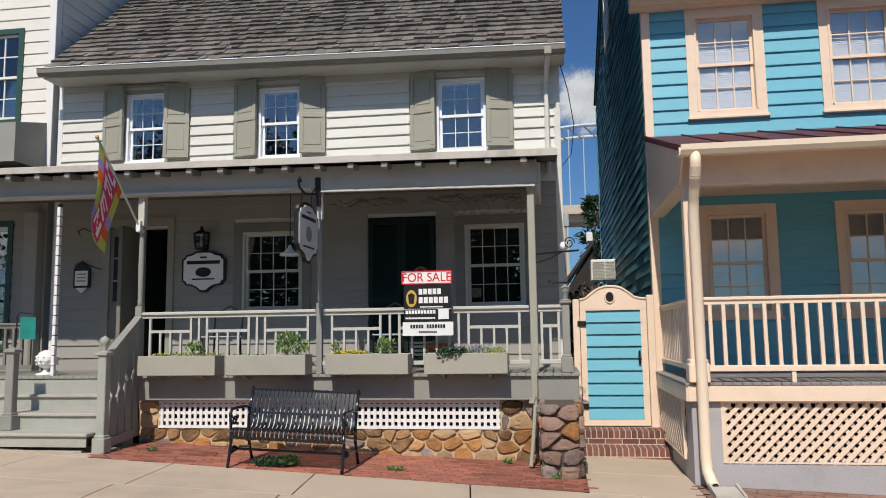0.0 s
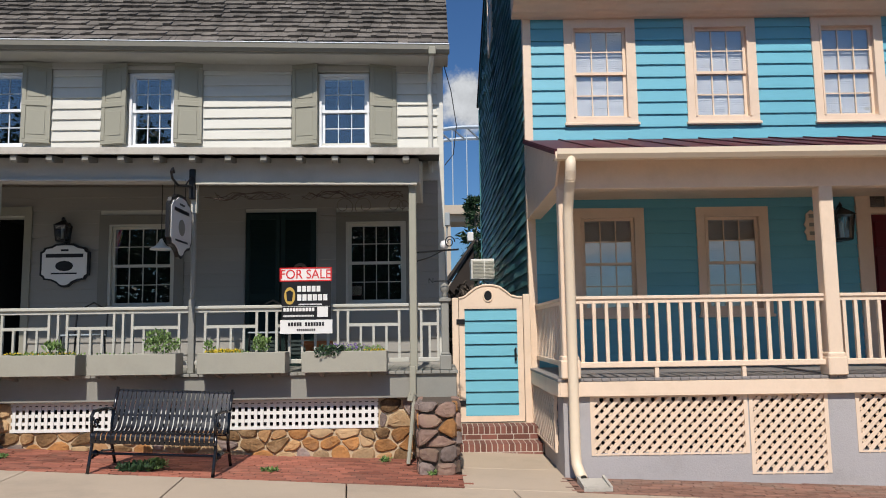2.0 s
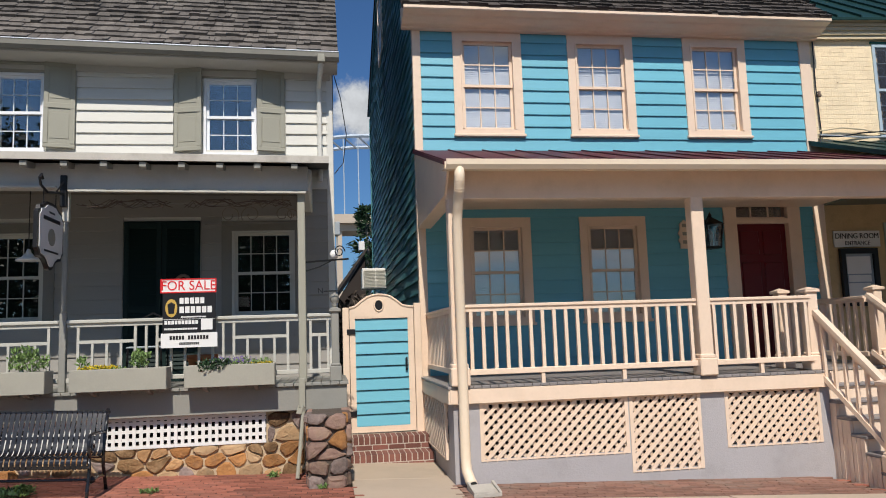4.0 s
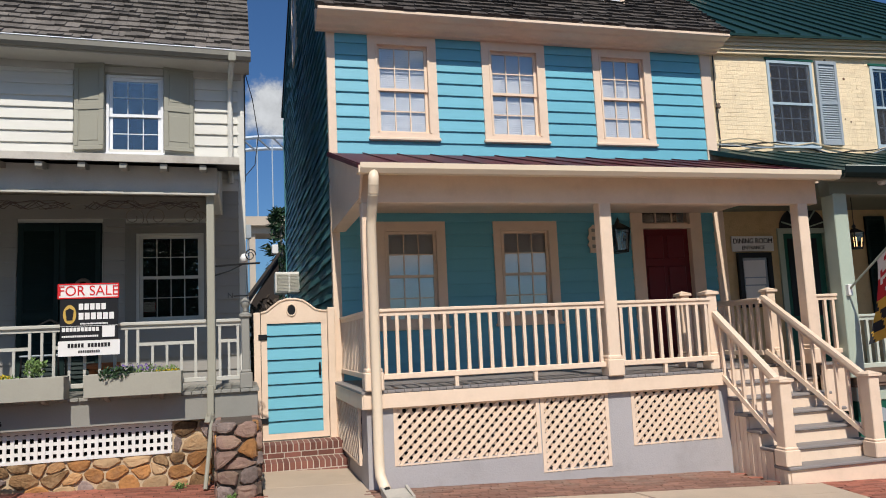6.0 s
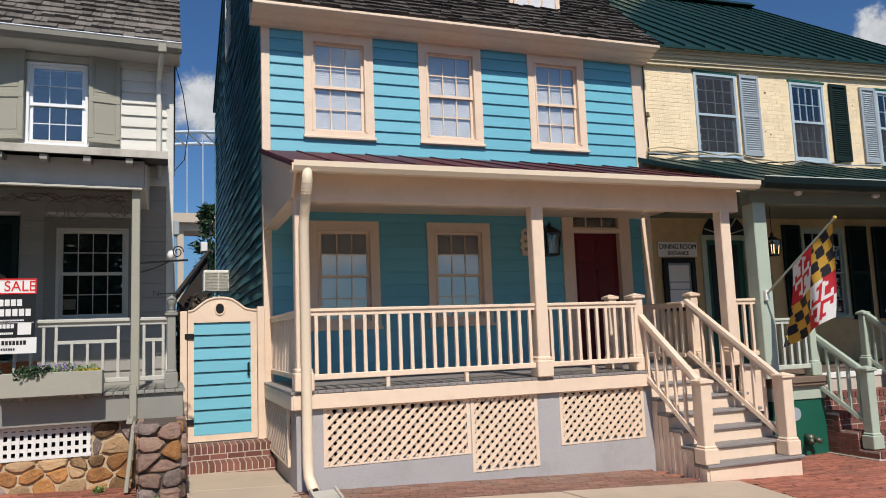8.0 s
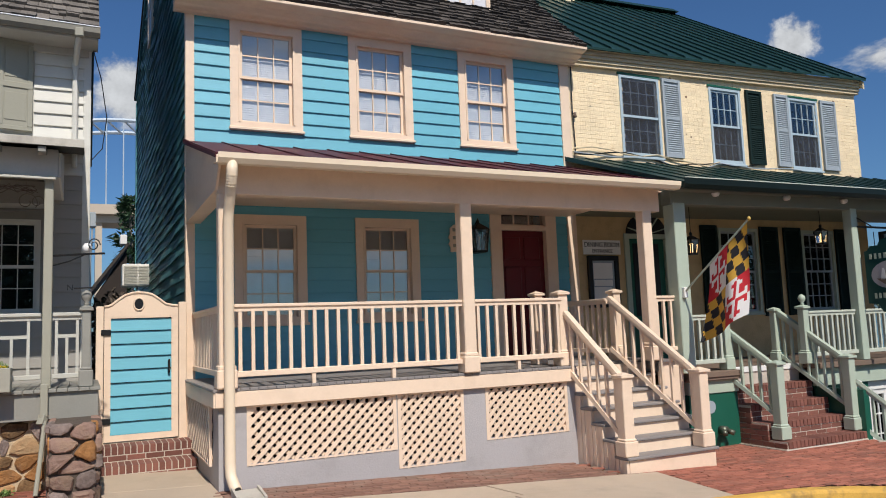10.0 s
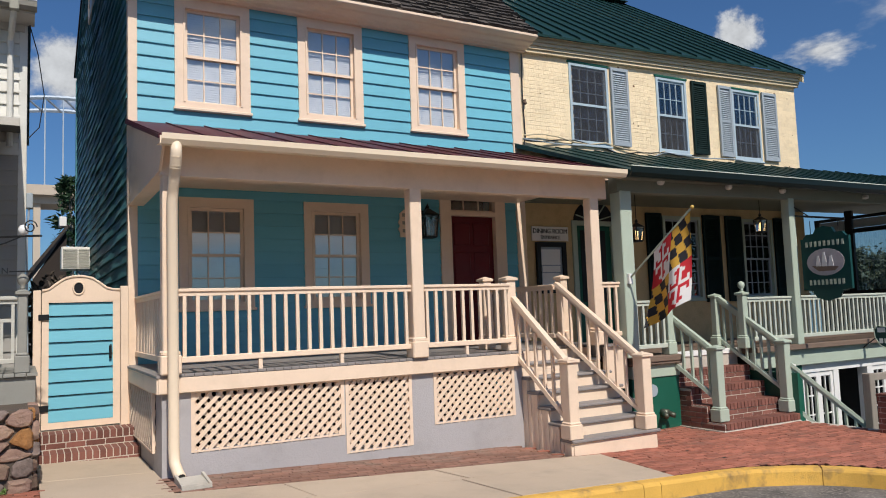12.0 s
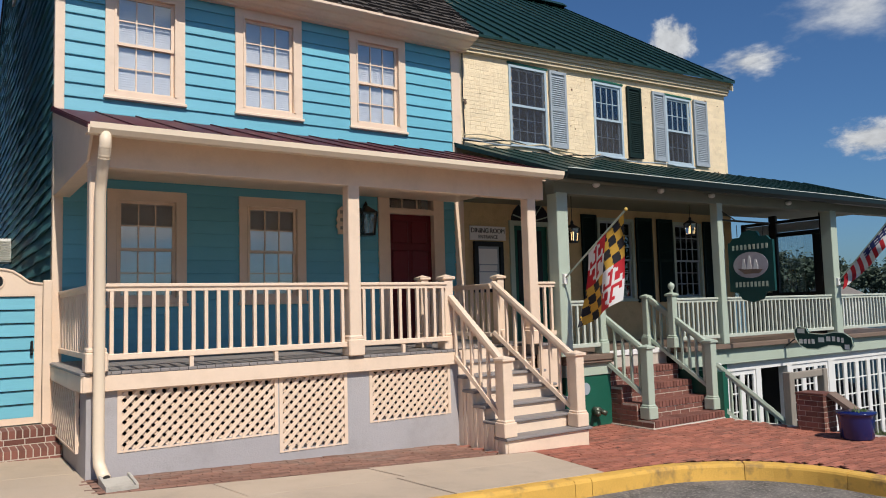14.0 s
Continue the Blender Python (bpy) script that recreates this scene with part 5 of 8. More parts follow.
# brick steps
ys = part("stairs", Solid().prism([(7.198, -0.4), (7.198, -0.016), (7.487, -0.016), (7.487, 0.194), (7.757, 0.194), (7.757, 0.414), (8.007, 0.414), (8.007, 0.639), (8.22, 0.639), (8.22, 0.82), (8.3, 0.82), (8.3, -0.4)], 8.243, 9.79), PALEMORTAR, yel, "dark red brick entrance steps")
bk = Solid().cbox(0, 0.196, 0, 0.09, 0, 0.06, 0.004).mesh("brick_step")
bh = Solid().cbox(0, 0.062, 0, 0.2, 0, 0.09, 0.004).mesh("brick_header")
for me in (bk, bh):
    me.materials.append(RBRICK)
for k, (zt, yf) in enumerate(((-0.01, 7.18), (0.20, 7.47), (0.42, 7.74), (0.645, 7.99))):
    n = 21
    for i in range(n):
        piece("brick", bh, ys, (8.25 + i * (1.53 / n) + 0.003, yf, zt - 0.088), (1, 1.35, 1))
    zz = zt - 0.088 - 0.07
    row = 0
    while zz > (zt - 0.30):
        for i in range(8):
            x = 8.24 + i * 0.204 - (0.1 if row % 2 else 0)
            a, b = max(x, 8.24), min(x + 0.196, 9.80)
            if b - a > 0.03:
                piece("brick", bk, ys, (a, yf + 0.012, zz), ((b - a) / 0.196, 1, 1))
        zz -= 0.07
        row += 1
fronts = ((-0.01, 7.20), (0.20, 7.49), (0.42, 7.76), (0.645, 8.01), (0.82, 8.22))
zz, row = -0.24, 0
while zz < 0.74:
    ya = next(q for top_, q in fronts if zz + 0.06 < top_)
    y = ya - (0.1 if row % 2 else 0)
    while y < 8.24:
        p, q = max(y, ya), min(y + 0.196, 8.28)
        if q - p > 0.03:
            piece("brick", bk, ys, (8.235, q, zz), ((q - p) / 0.196, 0.5, 1), (0, 0, -math.pi / 2))
        y += 0.204
    zz += 0.07
    row += 1
part("mortar_fillet", Solid().prism([(7.17, -0.125), (7.20, -0.125), (7.20, -0.098)], 8.22, 9.79).box(8.20, 8.24, 7.17, 8.0, -0.125, -0.108), PALEMORTAR, ys)
part("threshold", Solid().cbox(8.22, 9.8, 8.20, 8.32, 0.82, 0.9, 0.006), WHITE, yel)
# green plinth with fire connection, retaining wall beside the steps
gx_ = part("plinth", Solid().cbox(7.36, 8.24, 7.96, 8.26, -0.4, 0.60, 0.006), BOTTLE, yel, "bottle green plinth with fire hose connection")
part("plinth_band", Solid().cbox(7.35, 8.25, 7.94, 8.26, 0.60, 0.775, 0.006), PALEGREEN, gx_)
part("ledge", Solid().cbox(7.30, 8.30, 7.88, 8.26, 0.775, 0.85, 0.01), LEDGE, gx_)
IRON = mat("tarnished_brass", (0.12, 0.13, 0.10), 0.45, 0.2, 6, 0.1, 40, metal=0.6)
part("inlet", Solid().tube([(7.88, 7.96, 0.10), (7.88, 7.86, 0.10)], 0.06, 12).tube([(7.84, 7.88, 0.10), (7.80, 7.80, 0.07)], 0.035, 10).tube([(7.92, 7.88, 0.10), (7.96, 7.80, 0.07)], 0.035, 10), IRON, gx_, smooth=True)
part("round_plate", Solid().tube([(7.72, 7.96, 0.42), (7.72, 7.945, 0.42)], 0.085, 18), SHUTBLUE, gx_, "round weathered grey wall plate")
part("side_plinth", Solid().box(9.80, 11.0, 7.98, 8.26, -1.8, 0.56).box(9.80, 9.86, 7.2, 8.0, -1.8, 0.55), BOTTLE, yel)
# porch windows, shutters, door
for a, b, c, d in Y_LOW:
    sash_window(yel, (a + b) / 2, c, d, b - a, YF, 0.06, SHUTBLUE, PALEGREEN, cols=4, rows=3, proud=0.03, label="tall small-paned sash window")
for x0, x1 in ((10.05, 10.44), (11.53, 12.0), (12.16, 12.62), (13.62, 14.02)):
    louvres(yel, x0, x1, 1.62, 3.30, YF - 0.015, DARKGREEN)
arch = [(8.38 + 0.45 * (1 - math.cos(t)), 3.08 + 0.40 * math.sin(t)) for t in np.linspace(0, math.pi, 13)]
da = part("door_arch", Solid().prism(arch, YF - 0.02, YF + 0.02, "y"), BLACK, yel, "dark fanlight over the dining room door")
for t in np.linspace(0.3, math.pi - 0.3, 5):
    part("glazing_bar", Solid().bar((8.83, YF - 0.025, 3.10), (8.83 - 0.43 * math.cos(t), YF - 0.025, 3.10 + 0.38 * math.sin(t)), 0.02, 0.02, up=(0, 1, 0)), PALEGREEN, da)
dd = part("door", Solid().box(8.42, 9.24, YF + 0.04, YF + 0.09, 0.9, 3.08), BOTTLE, yel, "dark green dining room door")
part("pane", Solid().box(8.55, 9.11, YF + 0.03, YF + 0.04, 1.7, 2.95), BLACK, dd)
part("door_casing", rect_wall(Solid(), 8.33, 9.33, 0.9, 3.11, YF - 0.03, YF + 0.06, [(8.43, 9.23, 0.8, 3.03)]), PALEGREEN, yel)
# dark glazed end of the porch
ge = part("glazed_end", Solid().box(15.0, 15.08, 8.50, 9.46, 0.9, 1.75), BLACK, yel, "black-framed glazed porch end")
for p, q, c, d in ((8.38, 8.50, 0.9, 3.4), (9.46, 9.62, 0.9, 3.4), (8.50, 9.46, 3.22, 3.28), (8.50, 9.46, 2.93, 3.02), (8.50, 8.66, 1.75, 2.93), (9.62, 10.2, 3.22, 3.28), (9.62, 10.2, 0.9, 1.75), (10.2, 10.3, 0.9, 3.28)):
    part("frame_member", Solid().cbox(15.0, 15.08, p, q, c, d, 0.006), BLACK, ge)
part("roller_screen", Solid().box(15.02, 15.06, 8.52, 9.44, 3.03, 3.21).box(15.02, 15.06, 9.64, 10.18, 2.95, 3.21), SHUTBLUE, ge, "pale grey rolled screen")
g_ = part("pane", Solid().box(15.03, 15.04, 8.66, 9.46, 1.75, 2.93).box(15.03, 15.04, 9.62, 10.2, 1.75, 2.95), GLASS, ge)
g_.visible_shadow = False
# lower storey: white french doors under the porch
lw = part("lower_wall", rect_wall(Solid(), 11.0, 17.6, -1.9, 0.56, 8.02, 8.2, [(11.12, 11.86, -1.75, 0.42), (12.0, 12.8, -1.75, 0.42), (12.95, 14.15, -1.75, 0.42), (14.35, 17.4, -1.75, 0.42)]), WHITE, yel)
for a, b, n in ((11.12, 11.86, 2), (12.95, 14.15, 3), (14.35, 17.4, 7)):
    for i in range(n):
        x0, x1 = a + (b - a) * i / n, a + (b - a) * (i + 1) / n
        f = part("french_door", Solid().box(x0, x0 + 0.06, 8.04, 8.08, -1.75, 0.42).box(x1 - 0.06, x1, 8.04, 8.08, -1.75, 0.42).box(x0 + 0.06, x1 - 0.06, 8.04, 8.08, 0.34, 0.42).box(x0 + 0.06, x1 - 0.06, 8.04, 8.08, -1.75, -1.5), WHITE, yel)
        bars = Solid().box((x0 + x1) / 2 - 0.01, (x0 + x1) / 2 + 0.01, 8.05, 8.07, -1.5, 0.34)
        for k in range(1, 6):
            bars.box(x0 + 0.06, x1 - 0.06, 8.052, 8.068, -1.5 + k * 0.307 - 0.01, -1.5 + k * 0.307 + 0.01)
        part("glazing_bar", bars, WHITE, f)
        p = part("pane", Solid().box(x0 + 0.06, x1 - 0.06, 8.058, 8.062, -1.5, 0.34), GLASS, f)
        p.visible_shadow = False
# Near-black sheet paints the unlit rooms behind the french doors.
part("dark_hall", Solid().box(11.0, 17.5, 9.6, 9.65, -1.9, 0.6), ROOMSHADE, yel)

# ---- gate between the houses ----
gate = thing("gate", "turquoise boarded garden gate with cream scrolled frame", "gate", (0.65, 10.2, 0.40))
for a, b, t in ((0.17, 0.255, 2.04), (1.115, 1.21, 2.08)):
    part("gate_post", Solid().cbox(a, b, 10.14, 10.24, 0.20, t, 0.008), CREAM, gate)
top = [(0.262, 1.905), (1.108, 1.905), (1.108, 2.03), (1.04, 2.035), (0.96, 2.055), (0.88, 2.12), (0.80, 2.175), (0.72, 2.195), (0.65, 2.20), (0.58, 2.195), (0.50, 2.17), (0.42, 2.115), (0.34, 2.05), (0.30, 2.035), (0.262, 2.03)]
part("gate_frame", rect_wall(Solid(), 0.262, 1.108, 0.415, 1.905, 10.15, 10.19, [(0.335, 1.03, 0.49, 1.89)]), CREAM, gate)
hd = part("scroll_head", Solid().prism(top, 10.148, 10.192, "y"), CREAM, gate)
part("head_moulding", Solid().tube([(x, 10.145, z + 0.004) for x, z in top[2:]], 0.014, 6), CREAM, hd)
part("ring", Solid().tube([(0.65 + 0.06 * math.cos(t), 10.14, 2.06 + 0.075 * math.sin(t)) for t in np.linspace(0, 2 * math.pi, 17)], 0.01, 6), CREAM, hd)
part("oval_hole", Solid().prism([(0.65 + 0.055 * math.cos(t), 2.06 + 0.07 * math.sin(t)) for t in np.linspace(0, 2 * math.pi, 17)[:-1]], 10.143, 10.149, "y"), BLACK, hd)
for i in range(9):
    z = 0.492 + i * 0.1555
    part("board", Solid().prism([(10.185, z), (10.154, z), (10.154, z + 0.01), (10.178, z + 0.1455), (10.185, z + 0.1455)], 0.335, 1.03), TURQ, gate)
# Black sheet that paints the shade in the gaps between boards.
part("backing", Solid().box(0.335, 1.03, 10.186, 10.19, 0.49, 1.89), BLACK, gate)
for q in (0.66, 1.72):
    part("hinge", Solid().cbox(0.225, 0.335, 10.128, 10.148, q - 0.035, q + 0.035, 0.004), BLACK, gate)
part("latch", Solid().cbox(0.985, 1.015, 10.12, 10.15, 1.20, 1.36, 0.006).tube([(1.0, 10.13, 1.35), (1.0, 10.09, 1.37), (1.0, 10.09, 1.25), (1.0, 10.13, 1.23)], 0.01, 6), BLACK, gate)
stp = thing("gate_step", "red brick steps below the garden gate", "steps", (0.7, 9.8, 0.12))
part("core", Solid().box(0.2, 1.24, 9.404, 10.25, 0.0, 0.232).box(0.2, 1.24, 9.764, 10.25, 0.232, 0.397), PALEMORTAR, stp)
core = stp.children[0]
for zt, yf in ((0.235, 9.40), (0.40, 9.76)):
    for i in range(15):
        piece("brick", bh, core, (0.2 + i * 0.0695, yf, zt - 0.09), (1, 1.8, 1))
    for i in range(6):
        x = 0.2 + i * 0.204 - 0.1
        a, b = max(x, 0.2), min(x + 0.196, 1.24)
        piece("brick", bk, core, (a, yf + 0.001, zt - 0.158), ((b - a) / 0.196, 1, 1))

# ---- white house beyond the grey one ----
lh = thing("house", "tall white clapboard house with green-framed window", "house", (-10, 10.3, 0))
WHITECLAP = mat("white_clapboard_paint", (0.72, 0.69, 0.62), 0.55, 0.05, 2, 0.1, 50, rand=0.03)
GREENTRIM = mat("dark_green_trim_paint", (0.03, 0.075, 0.06), 0.45, 0.08, 3, 0.05, 40)
lw_ = part("front_wall", rect_wall(Solid(), -14.5, -7.56, 0.3, 11.5, 10.30, 10.5, [(-8.93, -8.17, 5.03, 6.33), (-8.95, -8.2, 1.6, 3.25)]), WHITECLAP, lh)
wb = board_mesh("clapboard_left", 0.19, WHITECLAP, 0.022)
clapboards(lw_, -14.5, -7.66, 3.73, 11.4, 10.30, 0.19, [(-9.03, -8.08, 4.93, 6.43)], wb)
# Below the porch roof the white boards turn grey, painting its shade.
clapboards(lw_, -14.5, -7.66, 0.5, 3.70, 10.30, 0.178, [(-9.03, -8.1, 1.5, 3.4)], gb2)
part("corner_board", Solid().cbox(-7.66, -7.54, 10.26, 10.4, 3.72, 11.5, 0.006), WHITE, lh)
# Lower half of the corner board, darkened for the same shade.
part("corner_board", Solid().cbox(-7.66, -7.54, 10.26, 10.4, 0.4, 3.715, 0.006), GREY_AND_SHADE, lh)
ls = part("side_wall", Solid().box(-7.75, -7.56, 10.52, 20, 0.3, 11.5), WHITECLAP, lh)
wb2 = Solid().prism([(0, 0), (0.022, 0), (0.022, 0.012), (0.006, 0.205), (0, 0.205)], 0, 1).mesh("clapboard_left_side")
wb2.materials.append(WHITECLAP)
z = 5.0
while z < 11.3:
    piece("clapboard", wb2, ls, (-7.56, 20, z), (9.58, 1, 1), (0, 0, -math.pi / 2))
    z += 0.19
part("roof", Solid().prism([(9.9, 11.4), (15, 14.5), (20, 11.4)], -14.7, -7.4), SHAKE_GREY, lh)
sash_window(lh, -8.55, 4.93, 6.43, 0.94, 10.30, 0.085, WHITE, GREENTRIM, cols=3, rows=2, proud=0.04, blind=None, label="white sash window in dark green casing")
sash_window(lh, -8.56, 1.5, 3.4, 0.92, 10.30, 0.085, GREENTRIM, GREENTRIM, cols=2, rows=2, proud=0.04)
part("awning", Solid().prism([(9.6, 4.15), (10.3, 4.15), (10.3, 4.90), (9.6, 4.72)], -11.5, -7.62), GREY_AND_SHADE, lh)
part("pilaster", Solid().cbox(-7.80, -7.57, 10.1, 10.26, 1.16, 3.5, 0.01), GREY_AND_SHADE, lh)

# ---- loose things ----
LEAF = mat("fresh_green_leaves", (0.15, 0.24, 0.07), 0.6, 0.25, 20, 0, island=0.45)
LEAF_DARK = mat("dark_green_leaves", (0.022, 0.055, 0.02), 0.6, 0.25, 10, 0, island=0.5)
YELLOWFLOWER = mat("yellow_petals", (0.70, 0.52, 0.03), 0.6, 0.1, 20, 0, island=0.2)
PURPLEFLOWER = mat("purple_petals", (0.14, 0.09, 0.28), 0.6, 0.1, 20, 0, island=0.3)
BOXPAINT = mat("taupe_planter_paint", (0.36, 0.345, 0.285), 0.55, 0.06, 3, 0.08, 45, dirt=(0.25, 0.24, 0.2), dirt_amount=0.3, dirt_scale=4)
SOIL = mat("dark_potting_soil", (0.035, 0.025, 0.018), 0.95, 0.2, 20, 0.3)
SIGNWHITE = mat("white_sign_board", (0.78, 0.77, 0.74), 0.4, 0.03, 4, 0)
SIGNRED = mat("red_sign_paint", (0.62, 0.018, 0.02), 0.4, 0.03, 4, 0)
SIGNBLACK = mat("black_sign_board", (0.014, 0.014, 0.015), 0.35, 0.05, 4, 0)
GOLD = mat("gold_sign_paint", (0.55, 0.36, 0.08), 0.4, 0.05, 4, 0)
SIGNGREEN = mat("teal_green_sign_board", (0.006, 0.055, 0.05), 0.4, 0.08, 4, 0)
LANTERNGLASS = mat("clouded_lantern_glass", (0.45, 0.45, 0.42), 0.2, 0.05, 6, 0)


def foliage(parent, name, centre, spread, n, size, material, seed, upright=0.3, droop=0.0, kind="stuff"):
    """Many small pointed leaves scattered in an uneven clump."""
    r = random.Random(seed)
    s = Solid()
    for _ in range(n):
        k = r.random() ** 0.5
        a, b = r.uniform(0, 2 * math.pi), r.uniform(-1, 1)
        c = Vector(centre) + Vector((math.cos(a) * k * spread[0], math.sin(a) * k * spread[1], b * (1 - 0.5 * k) * spread[2]))
        d = Vector((r.uniform(-1, 1), r.uniform(-1, 1), r.uniform(-0.5, 1) + upright - droop)).normalized()
        w = d.cross(Vector((r.uniform(-1, 1), r.uniform(-1, 1), r.uniform(-1, 1)))).normalized()
        L, W = size * r.uniform(0.6, 1.4), size * r.uniform(0.2, 0.4)
        bend = d.cross(w) * L * 0.15
        s.add([c, c + d * L * 0.5 + w * W + bend, c + d * L, c + d * L * 0.5 - w * W + bend], [(0, 1, 2, 3)])
    me = bpy.data.meshes.new(name)
    me.from_pydata(s.v, [], s.f)
    ob = part(name, me, material, parent)
    tagged(ob, kind=kind)
    return ob


def lettering(parent, words, size, at, material, turn=(90, 0, 0), depth=0.003, name="lettering", align="CENTER", squeeze=1.0):
    """Words in the built-in font as a thin raised mesh under a thing."""
    c = bpy.data.curves.new(name, "FONT")
    c.body, c.size, c.extrude, c.align_x, c.align_y = words, size, depth, align, "CENTER"
    tmp = bpy.data.objects.new("tmp", c)
    scene.collection.objects.link(tmp)
    me = bpy.data.meshes.new_from_object(tmp.evaluated_get(bpy.context.evaluated_depsgraph_get()))
    bpy.data.objects.remove(tmp)
    me.materials.clear()
    me.materials.append(material)
    me.transform(Matrix.LocRotScale(at, Euler([radians(a) for a in turn]), Vector((squeeze, 1, 1))))
    return part(name, me, material, parent)


# flower boxes on the grey porch rail, each with its own planting
for k, (x0, x1) in enumerate(((-4.94, -3.975), (-3.85, -2.887), (-2.654, -1.696), (-1.517, -0.589))):
    fb = thing("flower_box", ("taupe wooden flower box with sparse yellow flowers", "taupe wooden flower box with tall green plant",
               "taupe wooden flower box with yellow blooms and bush", "taupe wooden flower box with purple and yellow flowers")[k], "flower box", ((x0 + x1) / 2, 8.55, 1.17), "flower boxes on the porch")
    part("front_board", Solid().cbox(x0, x1, 8.42, 8.445, 1.17, 1.40, 0.005), BOXPAINT, fb)
    part("back_board", Solid().cbox(x0, x1, 8.655, 8.68, 1.17, 1.40, 0.005), BOXPAINT, fb)
    for q in (x0, x1 - 0.022):
        part("end_board", Solid().box(q, q + 0.022, 8.445, 8.655, 1.17, 1.395), BOXPAINT, fb)
    part("bottom_board", Solid().box(x0 + 0.022, x1 - 0.022, 8.445, 8.655, 1.172, 1.19), BOXPAINT, fb)
    part("soil", Solid().box(x0 + 0.022, x1 - 0.022, 8.445, 8.655, 1.19, 1.37), SOIL, fb)
    for q in (x0 + 0.2, x1 - 0.2):
        part("bracket", Solid().prism([(8.46, 1.17), (8.70, 1.17), (8.70, 1.10), (8.50, 1.145)], q - 0.02, q + 0.02), FASCIAGREY, fb)
    c = (x0 + x1) / 2
    w = (x1 - x0) / 2 - 0.06
    if k == 0:
        foliage(fb, "greenery", (c + 0.1, 8.54, 1.39), (w, 0.07, 0.03), 160, 0.04, LEAF, 1)
        foliage(fb, "blossom", (c + 0.05, 8.53, 1.41), (w, 0.07, 0.015), 130, 0.022, YELLOWFLOWER, 2)
        foliage(fb, "greenery", (c + 0.18, 8.55, 1.47), (0.12, 0.06, 0.08), 50, 0.06, LEAF, 3, 1.5)
    elif k == 1:
        foliage(fb, "greenery", (c + 0.29, 8.54, 1.48), (0.20, 0.08, 0.12), 330, 0.038, LEAF, 4, 1.2)
        foliage(fb, "greenery", (c + 0.25, 8.53, 1.58), (0.13, 0.06, 0.08), 130, 0.042, LEAF, 5, 1.8)
        foliage(fb, "greenery", (c - 0.2, 8.54, 1.385), (0.25, 0.07, 0.02), 60, 0.03, LEAF, 6)
    elif k == 2:
        foliage(fb, "blossom", (c - 0.22, 8.52, 1.41), (0.2, 0.07, 0.025), 260, 0.026, YELLOWFLOWER, 7)
        foliage(fb, "greenery", (c - 0.2, 8.54, 1.395), (0.25, 0.08, 0.02), 120, 0.035, LEAF, 8)
        foliage(fb, "greenery", (c + 0.19, 8.54, 1.48), (0.10, 0.07, 0.11), 230, 0.038, LEAF, 9, 1.2)
        foliage(fb, "greenery", (c - 0.38, 8.53, 1.47), (0.04, 0.04, 0.08), 40, 0.05, LEAF, 10, 1.0)
    else:
        foliage(fb, "greenery", (c - 0.16, 8.44, 1.40), (0.17, 0.06, 0.07), 260, 0.045, LEAF_DARK, 11, 0.2, 0.3)
        foliage(fb, "blossom", (c + 0.0, 8.50, 1.44), (0.27, 0.07, 0.045), 170, 0.024, PURPLEFLOWER, 12)
        foliage(fb, "blossom", (c + 0.32, 8.52, 1.40), (0.12, 0.06, 0.015), 150, 0.022, YELLOWFLOWER, 13)
        foliage(fb, "greenery", (c + 0.15, 8.53, 1.41), (0.3, 0.08, 0.05), 200, 0.04, LEAF, 14)

# black strap-metal bench
BENCHIRON = mat("gloss_black_enamel", (0.012, 0.012, 0.015), 0.2, 0.1, 5, 0.03, 60, spec=0.55)
bench = thing("bench", "glossy black slatted metal park bench on brick", "bench", (-2.78, 7.8, gz(-2.78)))
g0 = gz(-2.78)
bench_knots = [Vector((0, *q)) for q in ((7.505, 0.285), (7.487, 0.325), (7.50, 0.37), (7.545, 0.39), (7.66, 0.38), (7.84, 0.352), (7.93, 0.36), (7.985, 0.42), (8.03, 0.53), (8.085, 0.66), (8.115, 0.725), (8.145, 0.75), (8.175, 0.738))]
side_path = []
for i in range(len(bench_knots) - 1):
    p0, p1, p2, p3 = (bench_knots[min(max(i + j, 0), len(bench_knots) - 1)] for j in (-1, 0, 1, 2))
    for t in (0.0, 0.34, 0.67):
        q = 0.5 * (2 * p1 + (p2 - p0) * t + (2 * p0 - 5 * p1 + 4 * p2 - p3) * t ** 2 + (3 * p1 - p0 - 3 * p2 + p3) * t ** 3)
        side_path.append((q.y, q.z))
side_path.append(tuple(bench_knots[-1])[1:])
for i in range(25):
    x = -3.335 + i * 0.0471
    s_, n_ = Solid(), len(side_path)
    for i_, (ya, za) in enumerate(side_path):
        (y0, z0), (y1, z1) = side_path[max(i_ - 1, 0)], side_path[min(i_ + 1, n_ - 1)]
        d = Vector((0, y1 - y0, z1 - z0)).normalized() * 0.0035
        s_.v += [(x + sx * 0.0175, ya - d.z * h, g0 + za + d.y * h) for sx, h in ((-1, -1), (1, -1), (1, 1), (-1, 1))]
    s_.f += [(o + j, o + (j + 1) % 4, o + 4 + (j + 1) % 4, o + 4 + j) for o in range(0, 4 * (n_ - 1), 4) for j in range(4)] + [(3, 2, 1, 0), tuple(4 * n_ - 4 + j for j in range(4))]
    part("slat", s_.shear(0.041, -2.78), BENCHIRON, bench)
for ya, za in ((7.512, 0.30), (7.93, 0.335), (8.15, 0.735), (8.045, 0.50)):
    part("cross_bar", Solid().tube([(-3.37, ya, g0 + za), (-2.17, ya, g0 + za)], 0.014, 8).shear(0.041, -2.78), BENCHIRON, bench)
